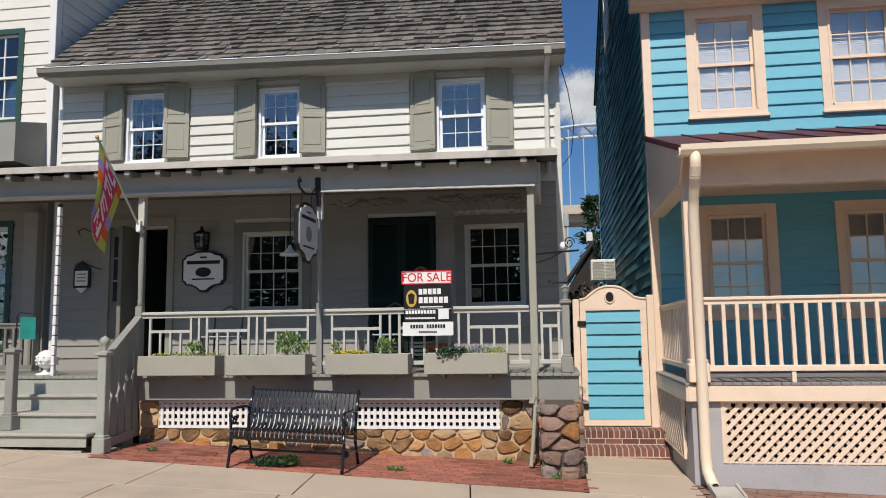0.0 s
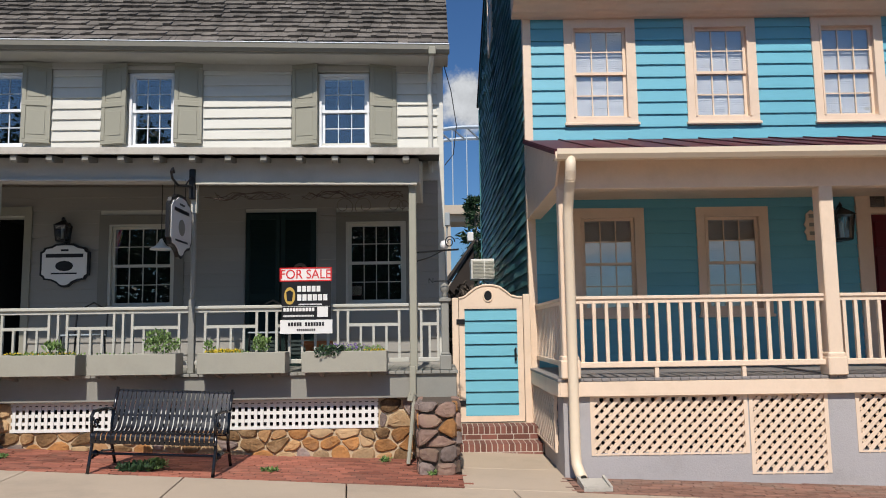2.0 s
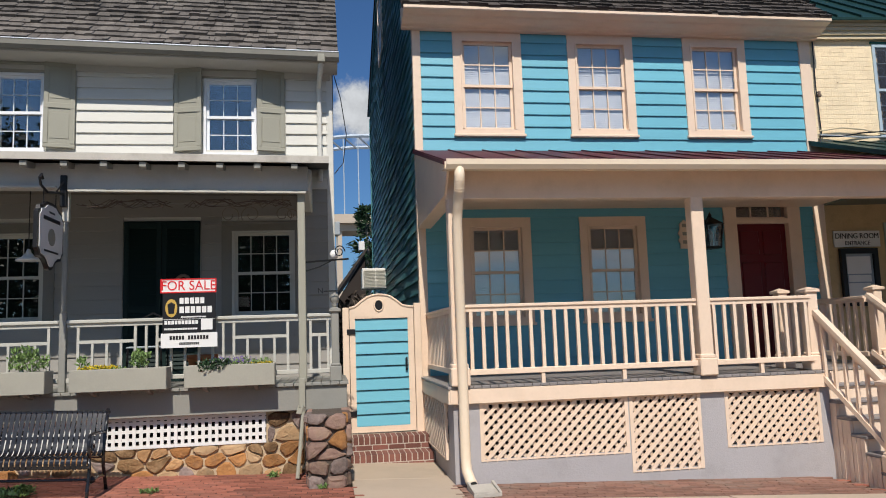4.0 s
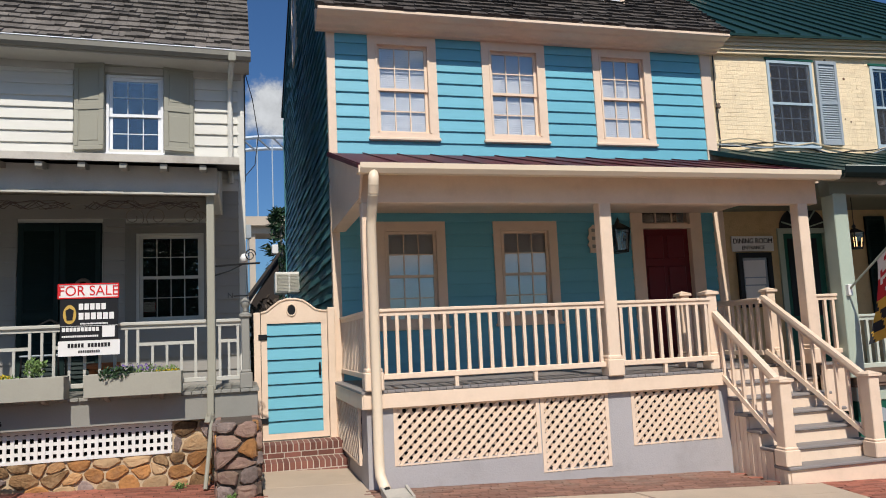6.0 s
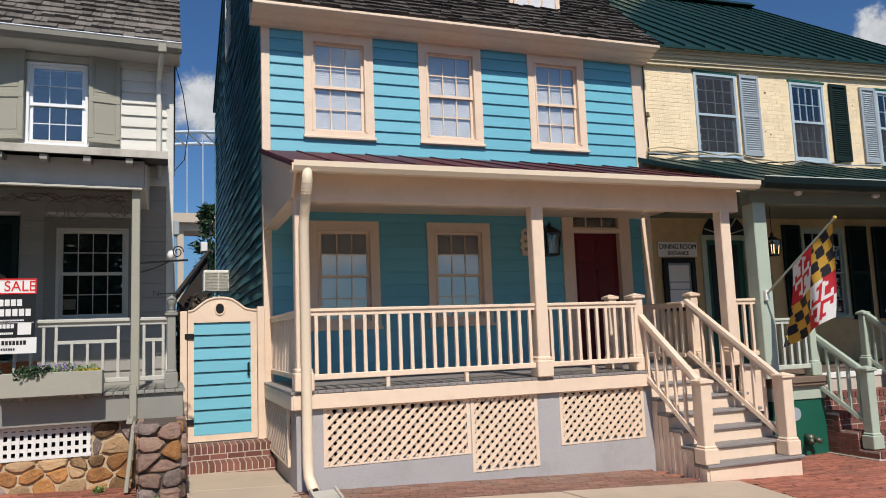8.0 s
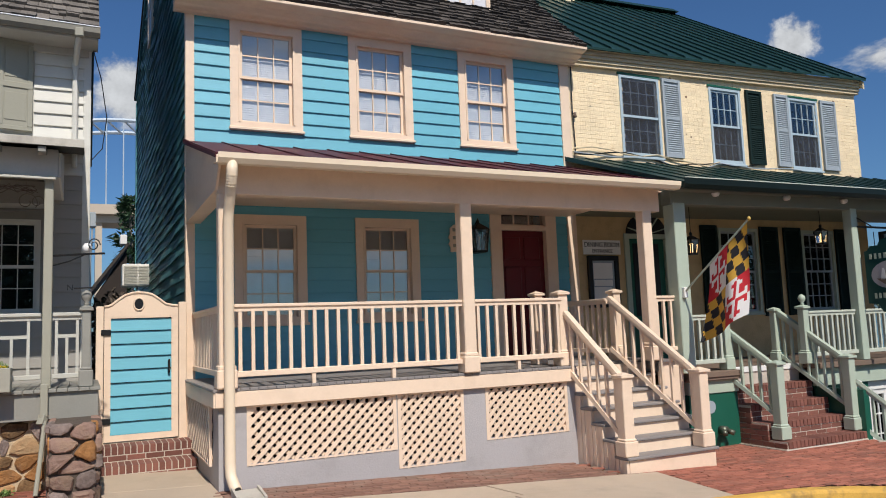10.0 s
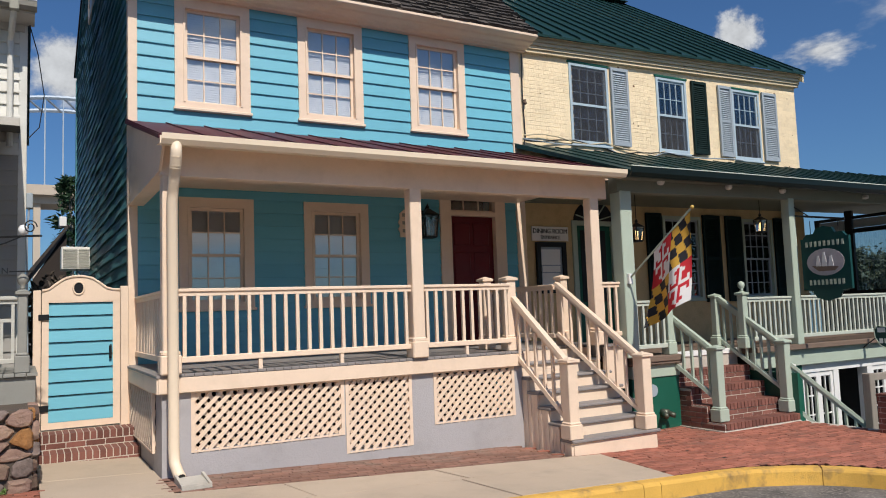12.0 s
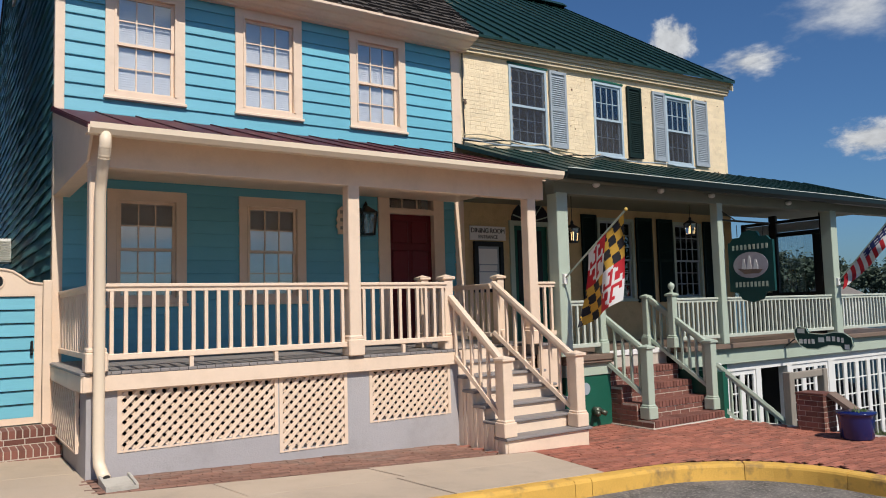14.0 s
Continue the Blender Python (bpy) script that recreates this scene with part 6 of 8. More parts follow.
for x in (-3.375, -2.185):
    leg = part("end_frame", Solid().tube([(x, 7.48, g0), (x, 7.51, g0 + 0.10), (x, 7.56, g0 + 0.26), (x, 7.55, g0 + 0.375)], 0.017, 8).shear(0.041, -2.78), BENCHIRON, bench, smooth=True)
    part("rear_leg", Solid().tube([(x, 8.10, g0), (x, 8.06, g0 + 0.10), (x, 7.99, g0 + 0.25), (x, 8.0, g0 + 0.42), (x, 8.06, g0 + 0.60), (x, 8.13, g0 + 0.77)], 0.017, 8).shear(0.041, -2.78), BENCHIRON, leg, smooth=True)
    part("armrest", Solid().tube([(x, 7.55, g0 + 0.37), (x, 7.54, g0 + 0.45), (x, 7.53, g0 + 0.53), (x, 7.57, g0 + 0.575), (x, 7.68, g0 + 0.58), (x, 7.85, g0 + 0.575), (x, 8.04, g0 + 0.56)], 0.016, 8).shear(0.041, -2.78), BENCHIRON, leg, smooth=True)
    part("scroll", Solid().tube([(x, 7.64 + 0.05 * math.cos(t) * (1 - t / 12), g0 + 0.45 + 0.05 * math.sin(t) * (1 - t / 12)) for t in np.linspace(0, 8, 20)], 0.010, 6).shear(0.041, -2.78), BENCHIRON, leg)
    part("stretcher", Solid().tube([(x, 7.56, g0 + 0.14), (x, 7.8, g0 + 0.17), (x, 8.04, g0 + 0.14)], 0.012, 8).shear(0.041, -2.78), BENCHIRON, leg)
    part("rosette", Solid().lathe([(0.0, -0.035), (0.03, -0.02), (0.036, 0), (0.03, 0.02), (0, 0.035)], (x, 7.64, g0 + 0.17), 10).shear(0.041, -2.78), BENCHIRON, leg, smooth=True)
part("stretcher", Solid().tube([(-3.37, 7.64, g0 + 0.17), (-2.19, 7.64, g0 + 0.17)], 0.013, 8).shear(0.041, -2.78), BENCHIRON, bench)
weeds = thing("weeds", "low green weeds growing under the bench", "weeds", (-2.95, 7.75, gz(-2.95)))
foliage(weeds, "leaf_clump", (-2.98, 7.72, gz(-2.95) + 0.03), (0.22, 0.10, 0.03), 420, 0.05, LEAF_DARK, 31, kind="")
foliage(weeds, "leaf_clump", (-2.85, 7.78, gz(-2.85) + 0.05), (0.12, 0.10, 0.05), 220, 0.05, LEAF, 32, kind="")
for i, (x, y) in enumerate(((-1.72, 7.85), (-0.62, 8.6), (-4.6, 8.2), (-0.1, 7.9))):
    tf = thing("weed_tuft", "small green weed tuft between paving bricks", "weeds", (x, y, gz(x)), "weed tufts in the paving")
    foliage(tf, "leaf_clump", (x, y, gz(x) + 0.015), (0.09 if i == 0 else 0.05, 0.05, 0.012 + 0.02 * (i == 1)), 90, 0.035, LEAF, 40 + i, kind="")

# sale board hung on the rail
sale = thing("sale_sign", "red, white and black FOR SALE board on rail", "sign", (-1.507, 8.62, 1.6))
part("top_panel", Solid().box(-1.797, -1.217, 8.60, 8.612, 2.185, 2.335), SIGNWHITE, sale, "white panel with red border and letters")
part("border", rect_wall(Solid(), -1.80, -1.214, 2.182, 2.338, 8.595, 8.60, [(-1.787, -1.227, 2.195, 2.325)]), SIGNRED, sale)
lettering(sale, "FOR SALE", 0.145, (-1.507, 8.598, 2.258), SIGNRED, squeeze=0.93)
part("main_panel", Solid().box(-1.775, -1.222, 8.602, 8.614, 1.755, 2.180), SIGNBLACK, sale, "black panel with emblem and name bars")
part("emblem", Solid().prism([(-1.685 + 0.062 * math.cos(t), 2.02 + 0.098 * math.sin(t)) for t in np.linspace(0, 2 * math.pi, 21)[:-1]], 8.598, 8.602, "y"), GOLD, sale)
part("emblem_core", Solid().prism([(-1.712, 1.96), (-1.658, 1.96), (-1.645, 2.06), (-1.685, 2.085), (-1.725, 2.06)], 8.594, 8.598, "y"), SIGNBLACK, sale)
for a, b, c, d in ((-1.60, -1.33, 2.065, 2.13), (-1.60, -1.25, 1.965, 2.035), (-1.585, -1.32, 1.915, 1.930), (-1.755, -1.40, 1.845, 1.885), (-1.755, -1.41, 1.785, 1.805)):
    n = max(1, round((b - a) / ((d - c) * 0.85)))
    for i in range(n):
        part("name_bar", Solid().box(a + (b - a) * i / n, a + (b - a) * (i + 0.78) / n, 8.598, 8.602, c, d), SIGNWHITE, sale)
part("code_patch", Solid().box(-1.375, -1.255, 8.598, 8.602, 1.78, 1.895), SIGNWHITE, sale)
part("rule", Solid().box(-1.77, -1.23, 8.599, 8.602, 1.897, 1.901), SIGNWHITE, sale)
part("rider_panel", Solid().box(-1.79, -1.205, 8.60, 8.612, 1.595, 1.750), SIGNWHITE, sale)
for i in range(13):
    if i != 5:
        part("text_bar", Solid().box(-1.70 + i * 0.0315, -1.676 + i * 0.0315, 8.596, 8.60, 1.680, 1.722), SIGNBLACK, sale)
for i in range(10):
    part("text_bar", Solid().box(-1.60 + i * 0.021, -1.585 + i * 0.021, 8.596, 8.60, 1.625, 1.650), SIGNBLACK, sale)
part("hanger", Solid().box(-1.76, -1.74, 8.612, 8.70, 1.86, 1.93).box(-1.26, -1.24, 8.612, 8.70, 1.86, 1.93), BLACK, sale)

# shop signs on the grey house: cut-out boards with plain shapes
def cutout(cx, cz, w, h):
    """The outline of an old sign board: stepped shoulders, arched head, pointed foot."""
    half = [(0, 0.5), (0.18, 0.49), (0.28, 0.43), (0.42, 0.40), (0.44, 0.34), (0.5, 0.30), (0.5, -0.22), (0.44, -0.26), (0.42, -0.32), (0.28, -0.34), (0.16, -0.40), (0.08, -0.48), (0, -0.5)]
    return [(cx + a * w, cz + b * h) for a, b in half] + [(cx - a * w, cz + b * h) for a, b in half[-2:0:-1]]


ms = thing("shop_sign", "white cut-out shop sign with black border on wall", "sign", (-5.02, 10.2, 2.3))
part("board", Solid().prism(cutout(-5.02, 2.55, 0.66, 0.60), 10.22, 10.26, "y"), SIGNBLACK, ms)
part("face", Solid().prism(cutout(-5.02, 2.55, 0.60, 0.54), 10.212, 10.22, "y"), SIGNWHITE, ms)
for a, b, c, d in ((-0.05, 0.05, 0.19, 0.215), (-0.25, 0.25, 0.105, 0.155), (-0.17, 0.17, -0.12, -0.10)):
    part("text_bar", Solid().box(-5.02 + a, -5.02 + b, 10.208, 10.212, 2.55 + c, 2.55 + d), SIGNBLACK, ms)
part("emblem", Solid().prism([(-5.02 + 0.12 * math.cos(t), 2.56 + 0.07 * math.sin(t) - 0.02) for t in np.linspace(0, 2 * math.pi, 13)[:-1]], 10.208, 10.212, "y"), SIGNBLACK, ms)
hs = thing("hanging_sign", "white cut-out sign hanging from black iron bracket", "sign", (-2.83, 8.4, 3.1))
def facing_west(poly, x0, x1):
    return Solid().prism([(8.27 + p * 1.3, q) for p, q in poly], x0, x1, "x")
part("board", facing_west(cutout(0, 2.77, 0.56, 0.70), -2.85, -2.81), SIGNBLACK, hs)
part("face", facing_west(cutout(0, 2.77, 0.50, 0.63), -2.858, -2.802), SIGNWHITE, hs)
for a, b, c, d in ((-0.06, 0.06, 3.0, 3.02), (-0.18, 0.18, 2.92, 2.96), (-0.15, 0.15, 2.60, 2.62)):
    part("text_bar", Solid().box(-2.861, -2.799, 8.27 + a * 1.3, 8.27 + b * 1.3, c, d), SIGNBLACK, hs)
part("emblem", Solid().prism([(8.27 + 0.10 * math.cos(t), 2.76 + 0.09 * math.sin(t)) for t in np.linspace(0, 2 * math.pi, 13)[:-1]], -2.862, -2.798, "x"), SAGE, hs)
part("bracket", Solid().tube([(-2.83, 8.72, 3.30), (-2.83, 8.5, 3.27), (-2.83, 8.2, 3.22), (-2.83, 8.02, 3.26), (-2.83, 7.98, 3.33), (-2.83, 8.03, 3.37), (-2.83, 8.07, 3.33)], 0.014, 8).tube([(-2.83, 8.72, 3.46), (-2.83, 8.45, 3.27)], 0.009, 6).cbox(-2.865, -2.795, 8.66, 8.74, 3.15, 3.50, 0.006), BLACK, hs)
for y in (8.10, 8.45):
    part("link", Solid().tube([(-2.83, y, 3.24), (-2.83, y, 3.09)], 0.005, 6), BLACK, hs)
pq = thing("notice_plaque", "small black-framed notice with pointed top on wall", "sign", (-6.93, 10.22, 2.3))
part("frame", Solid().prism([(-7.06, 2.36), (-6.80, 2.36), (-6.80, 2.64), (-6.93, 2.76), (-7.06, 2.64)], 10.24, 10.27, "y"), SIGNBLACK, pq)
part("face", Solid().box(-7.03, -6.83, 10.232, 10.24, 2.39, 2.61), SIGNWHITE, pq)
part("foot", Solid().prism([(-7.02, 2.36), (-6.84, 2.36), (-6.93, 2.28)], 10.24, 10.26, "y"), SIGNWHITE, pq)
for z in (2.55, 2.50, 2.45):
    part("text_bar", Solid().box(-7.0, -6.86, 10.229, 10.232, z, z + 0.02), SAGE, pq)


BULB = mat("warm_lit_bulb", (0.9, 0.7, 0.4), 0.4, 0.02, 4, 0)
BULB.node_tree.nodes["Principled BSDF"].inputs["Emission Color"].default_value = (1.0, 0.62, 0.25, 1)
BULB.node_tree.nodes["Principled BSDF"].inputs["Emission Strength"].default_value = 2.5


def lantern(name, at, w, h, label, hang=0.0, back=None):
    """A four-sided lantern with a pyramid top, on a back plate or hanging from a chain."""
    x, y, z = at
    ln = thing(name, label, "lantern", (x, y, z))
    for sx in (-1, 1):
        for sy in (-1, 1):
            part("corner_bar", Solid().bar((x + sx * w * 0.38, y + sy * w * 0.38, z), (x + sx * w * 0.5, y + sy * w * 0.5, z + h * 0.62), 0.014, 0.014, up=(0, 1, 0)), BLACK, ln)
    gl = part("glass", Solid().add([(x + sx * w * k, y + sy * w * k, zz) for zz, k in ((z + 0.01, 0.36), (z + h * 0.61, 0.48)) for sx, sy in ((-1, -1), (1, -1), (1, 1), (-1, 1))], [(0, 1, 5, 4), (1, 2, 6, 5), (2, 3, 7, 6), (3, 0, 4, 7)]), GLASS, ln)
    gl.visible_shadow = False
    part("candle", Solid().lathe([(0.018, 0), (0.018, h * 0.3), (0.024, h * 0.36), (0.0, h * 0.46)], (x, y, z + 0.02), 8), (BULB if hang else LANTERNGLASS), ln, smooth=True)
    part("tray", Solid().cbox(x - w * 0.42, x + w * 0.42, y - w * 0.42, y + w * 0.42, z - 0.02, z + 0.01, 0.006), BLACK, ln)
    part("hood", Solid().add([(x - w * 0.58, y - w * 0.58, z + h * 0.62), (x + w * 0.58, y - w * 0.58, z + h * 0.62), (x + w * 0.58, y + w * 0.58, z + h * 0.62), (x - w * 0.58, y + w * 0.58, z + h * 0.62), (x, y, z + h * 0.86)], [(0, 1, 4), (1, 2, 4), (2, 3, 4), (3, 0, 4), (3, 2, 1, 0)]), BLACK, ln)
    part("finial", Solid().lathe([(0.02, 0), (0.026, 0.02), (0.012, 0.045), (0.0, h * 0.16)], (x, y, z + h * 0.84), 8), BLACK, ln, smooth=True)
    if hang:
        part("chain", Solid().tube([(x, y, z + h), (x, y, z + h + hang)], 0.006, 6), BLACK, ln)
    if back:
        part("back_plate", Solid().cbox(x - w * 0.3, x + w * 0.3, back - 0.02, back, z - 0.02, z + h * 0.8, 0.006).tube([(x, back, z + h * 0.72), (x, y, z + h * 0.95)], 0.012, 6), BLACK, ln)
    return ln


lantern("wall_lantern", (5.44, 10.13, 2.76), 0.24, 0.52, "large black wall lantern beside the red door", back=BF - 0.02)
lantern("wall_lantern", (-5.03, 10.16, 2.88), 0.16, 0.32, "black wall lantern above the shop sign", back=GF - 0.01)
lantern("hanging_lantern", (7.92, 8.3, 2.55), 0.15, 0.32, "black porch lantern hanging on a chain", hang=0.5)
lantern("hanging_lantern", (11.05, 8.6, 2.78), 0.15, 0.32, "black porch lantern hanging on a chain", hang=0.30)
# scalloped cream house plaque
pl = thing("house_plaque", "scalloped cream plaque beside the door", "plaque", (5.09, 10.25, 2.75))
part("plate", Solid().prism([(5.02, 2.76), (5.16, 2.76), (5.16, 2.83), (5.19, 2.88), (5.16, 2.93), (5.19, 2.98), (5.16, 3.04), (5.16, 3.12), (5.09, 3.18), (5.02, 3.12), (5.02, 3.04), (4.99, 2.98), (5.02, 2.93), (4.99, 2.88), (5.02, 2.83)], 10.235, 10.26, "y"), CREAM, pl)
for z in (2.83, 2.95, 3.07):
    part("text_bar", Solid().box(5.055, 5.125, 10.23, 10.235, z, z + 0.05), SAGE, pl)

# splash block under the downspout
sb = thing("splash_block", "pale concrete splash block under the downspout", "splash block", (1.42, 7.5, gz(1.4)))
zb_ = gz(1.4) - 0.004
part("trough", Solid().prism([(7.30, zb_), (7.30, zb_ + 0.03), (7.66, zb_ + 0.055), (7.66, zb_)], 1.34, 1.56), EDGE, sb)
for xa, xb in ((1.315, 1.34), (1.56, 1.585)):
    part("rim", Solid().prism([(7.30, zb_), (7.30, zb_ + 0.045), (7.66, zb_ + 0.085), (7.66, zb_)], xa, xb), EDGE, sb)

# window air conditioner on the side wall
ac = thing("air_conditioner", "white window air conditioner on the teal wall", "air conditioner", (1.0, 16.5, 2.7))
part("case", Solid().cbox(0.72, 1.235, 16.3, 16.85, 2.70, 3.14, 0.012), SIGNWHITE, ac)
for i in range(12):
    part("fin", Solid().box(0.75, 1.0, 16.285, 16.30, 2.735 + i * 0.031, 2.75 + i * 0.031), RAILPAINT, ac)
    part("fin", Solid().box(1.02, 1.21, 16.285, 16.30, 2.735 + i * 0.031, 2.75 + i * 0.031), RAILPAINT, ac)
part("stay", Solid().bar((0.98, 16.4, 2.7), (1.24, 16.4, 2.2), 0.03, 0.03), SHUTBLUE, ac)

# signs and menu case of the dining room
dn = thing("dining_sign", "white DINING ROOM ENTRANCE sign on cream brick", "sign", (7.84, 10.27, 2.75))
part("board", Solid().box(7.46, 8.22, 10.255, 10.275, 2.745, 2.985), SIGNWHITE, dn)
lettering(dn, "DINING ROOM", 0.115, (7.84, 10.252, 2.905), SIGNBLACK, squeeze=0.92)
lettering(dn, "ENTRANCE", 0.085, (7.84, 10.252, 2.80), SIGNBLACK, squeeze=0.95)
mc = thing("menu_case", "black-framed menu case with white sheets", "menu case", (7.83, 10.26, 1.95))
part("case", rect_wall(Solid(), 7.53, 8.14, 1.86, 2.72, 10.22, 10.28, [(7.60, 8.07, 1.94, 2.64)]), BLACK, mc)
part("backing", Solid().box(7.60, 8.07, 10.265, 10.28, 1.94, 2.64), SHUTBLUE, mc)
for a, b, c, d in ((7.64, 8.03, 2.34, 2.60), (7.65, 8.02, 2.22, 2.32), (7.64, 8.0, 1.97, 2.20)):
    part("sheet", Solid().box(a, b, 10.258, 10.265, c, d), SIGNWHITE, mc)
# big hanging inn sign, facing along the street
inn = thing("inn_sign", "dark green inn sign with sailing ship oval", "sign", (10.9, 7.4, 2.7))
half = [(0, 0.58), (0.13, 0.55), (0.18, 0.47), (0.30, 0.47), (0.36, 0.40), (0.40, 0.40), (0.40, -0.40), (0.24, -0.42), (0.18, -0.53), (0, -0.58)]
outline = [(7.35 + a, 2.15 + b) for a, b in half] + [(7.35 - a, 2.15 + b) for a, b in half[-2:0:-1]]
part("board", Solid().prism(outline, 10.88, 10.93, "x"), SIGNGREEN, inn)
part("oval", Solid().prism([(7.35 + 0.31 * math.cos(t), 2.17 + 0.21 * math.sin(t)) for t in np.linspace(0, 2 * math.pi, 25)[:-1]], 10.872, 10.88, "x"), mat("pale_lilac_sign_paint", (0.42, 0.40, 0.42), 0.5, 0.15, 8, 0), inn)
part("ship_hull", Solid().prism([(7.13, 2.09), (7.20, 2.03), (7.46, 2.03), (7.58, 2.12)], 10.866, 10.872, "x"), LEDGE, inn)
for a, h in ((7.25, 0.16), (7.36, 0.22), (7.46, 0.17)):
    part("ship_sail", Solid().prism([(a - 0.04, 2.10), (a + 0.05, 2.10), (a + 0.02, 2.10 + h), (a - 0.01, 2.10 + h)], 10.866, 10.872, "x"), SIGNWHITE, inn)
for z0, wd in ((2.46, 0.30), (1.86, 0.27)):
    for i in range(9):
        y = 7.35 + wd * (i - 4) / 4
        part("text_bar", Solid().box(10.874, 10.88, y - 0.018, y + 0.018, z0 - 0.04, z0 + 0.04), PALEGREEN, inn)
part("bracket", Solid().tube([(10.9, 7.85, 2.95), (10.9, 7.0, 2.80)], 0.016, 8).tube([(10.9, 7.85, 3.10), (10.9, 7.6, 2.92)], 0.010, 6), BLACK, inn)
for y in (7.12, 7.58):
    part("link", Solid().tube([(10.9, y, 2.83), (10.9, y, 2.60)], 0.006, 6), BLACK, inn)
# ribbon-shaped bar sign
bs = thing("bar_sign", "dark green ribbon-shaped bar sign with pale edge", "sign", (12.6, 7.2, 0.9))
rib = [(7.70, 0.93), (7.71, 1.06), (7.64, 1.12), (7.50, 1.10), (7.45, 1.01), (7.2, 0.99), (7.0, 1.03), (6.84, 1.02), (6.72, 0.94), (6.70, 0.82), (6.76, 0.73), (6.86, 0.73), (6.92, 0.80), (7.1, 0.81), (7.3, 0.74), (7.5, 0.74), (7.62, 0.80)]
part("board", Solid().prism(rib, 12.58, 12.62, "x"), SIGNGREEN, bs)
part("edge", Solid().tube([(12.578, y, z) for y, z in rib] + [(12.578, *rib[0])], 0.008, 6), PALEGREEN, bs)
for y, w, z in ((7.585, 0.13, 1.05), (7.60, 0.06, 0.87), (7.52, 0.05, 0.87), (7.45, 0.04, 0.87), (7.38, 0.05, 0.87), (7.235, 0.10, 0.90), (7.11, 0.07, 0.92), (7.02, 0.05, 0.92), (6.94, 0.04, 0.91), (6.87, 0.04, 0.90), (6.80, 0.08, 0.79)):
    part("text_bar", Solid().box(12.574, 12.58, y - w / 2, y + w / 2, z - 0.04, z + 0.04), SIGNWHITE, bs)
part("stay", Solid().tube([(12.6, 7.5, 1.07), (12.6, 7.93, 0.75)], 0.010, 6), BLACK, bs)

# flags
def flag(name, label, base, tip, hoist_from, hoist_to, fly, ripples, paints, pattern, nx=36, nz=24, seed=1, twist=0.0):
    """A cloth on a slanting pole: hoisted along the pole, its fly hanging in folds."""
    base, tip, fly = Vector(base), Vector(tip), Vector(fly)
    fl = thing(name, label, "flag", base)
    part("pole", Solid().tube([base, tip], 0.014, 8), PALEGREEN, fl)
    d = tip - base
    part("pole_tip", Solid().lathe([(0.0, -0.03), (0.022, -0.012), (0.026, 0.0), (0.018, 0.02), (0.0, 0.03)], tip, 10), GOLD, fl, smooth=True)
    part("socket", Solid().cbox(base.x - 0.03, base.x + 0.03, base.y - 0.02, base.y + 0.06, base.z - 0.08, base.z + 0.06, 0.006), WHITE, fl)
    verts, faces, ids = [], [], []
    for j in range(nz + 1):
        for i in range(nx + 1):
            f, h = i / nx, j / nz
            p = base + d * (hoist_from + (hoist_to - hoist_from) * h) + fly * f * (1 - 0.10 * h)
            amp = 0.10 * f ** 0.7
            p += Vector((1, 0.25, 0)) * amp * math.sin(h * ripples + f * 2.2 + seed) + Vector((0.3, -1, 0)) * amp * twist * math.sin(h * 3.0 + f * 1.3)
            verts.append(p)
    for j in range(nz):
        for i in range(nx):
            a = j * (nx + 1) + i
            faces.append((a, a + 1, a + nx + 2, a + nx + 1))
            ids.append(pattern((i + 0.5) / nx, (j + 0.5) / nz))
    me = bpy.data.meshes.new("cloth")
    me.from_pydata(verts, [], faces)
    for m in paints:
        me.materials.append(m)
    me.polygons.foreach_set("material_index", ids)
    me.polygons.foreach_set("use_smooth", [True] * len(faces))
    part("cloth", me, paints[0], fl)
    return fl


CLOTH_GOLD = mat("gold_flag_cloth", (0.62, 0.36, 0.05), 0.8, 0.06, 8, 0.1, 200)
CLOTH_BLACK = mat("black_flag_cloth", (0.02, 0.02, 0.024), 0.8, 0.06, 8, 0.1, 200)
CLOTH_RED = mat("red_flag_cloth", (0.50, 0.02, 0.03), 0.8, 0.06, 8, 0.1, 200)
CLOTH_WHITE = mat("white_flag_cloth", (0.72, 0.70, 0.68), 0.8, 0.06, 8, 0.1, 200)
CLOTH_BLUE = mat("navy_flag_cloth", (0.02, 0.03, 0.12), 0.8, 0.06, 8, 0.1, 200)
CLOTH_PINK = mat("pink_flag_cloth", (0.62, 0.05, 0.13), 0.8, 0.08, 8, 0.1, 200)
CLOTH_LIME = mat("lime_flag_cloth", (0.42, 0.48, 0.08), 0.8, 0.08, 8, 0.1, 200)
CLOTH_LILAC = mat("lilac_flag_cloth", (0.32, 0.26, 0.50), 0.8, 0.08, 8, 0.1, 200)
CLOTH_ORANGE = mat("orange_flag_cloth", (0.66, 0.12, 0.02), 0.8, 0.08, 8, 0.1, 200)


def checks_and_crosses(u, v):
    qx, qz = int(u * 2), int(v * 2)
    a, b = (u * 2) % 1, (v * 2) % 1
    if (qx + qz) % 2 == 0:
        col = int(a * 4)
        return (col + int(b * 3 + a * 1.5)) % 2
    arm = (abs(a - 0.5) < 0.09 and 0.1 < b < 0.9) or (abs(b - 0.5) < 0.12 and 0.1 < a < 0.9) or (min(abs(a - 0.16), abs(a - 0.84)) < 0.05 and abs(b - 0.5) < 0.2) or (min(abs(b - 0.14), abs(b - 0.86)) < 0.05 and abs(a - 0.5) < 0.17)
    side_ = (a < 0.5) == (b < 0.5)
    return (3 if side_ else 2) if arm else (2 if side_ else 3)


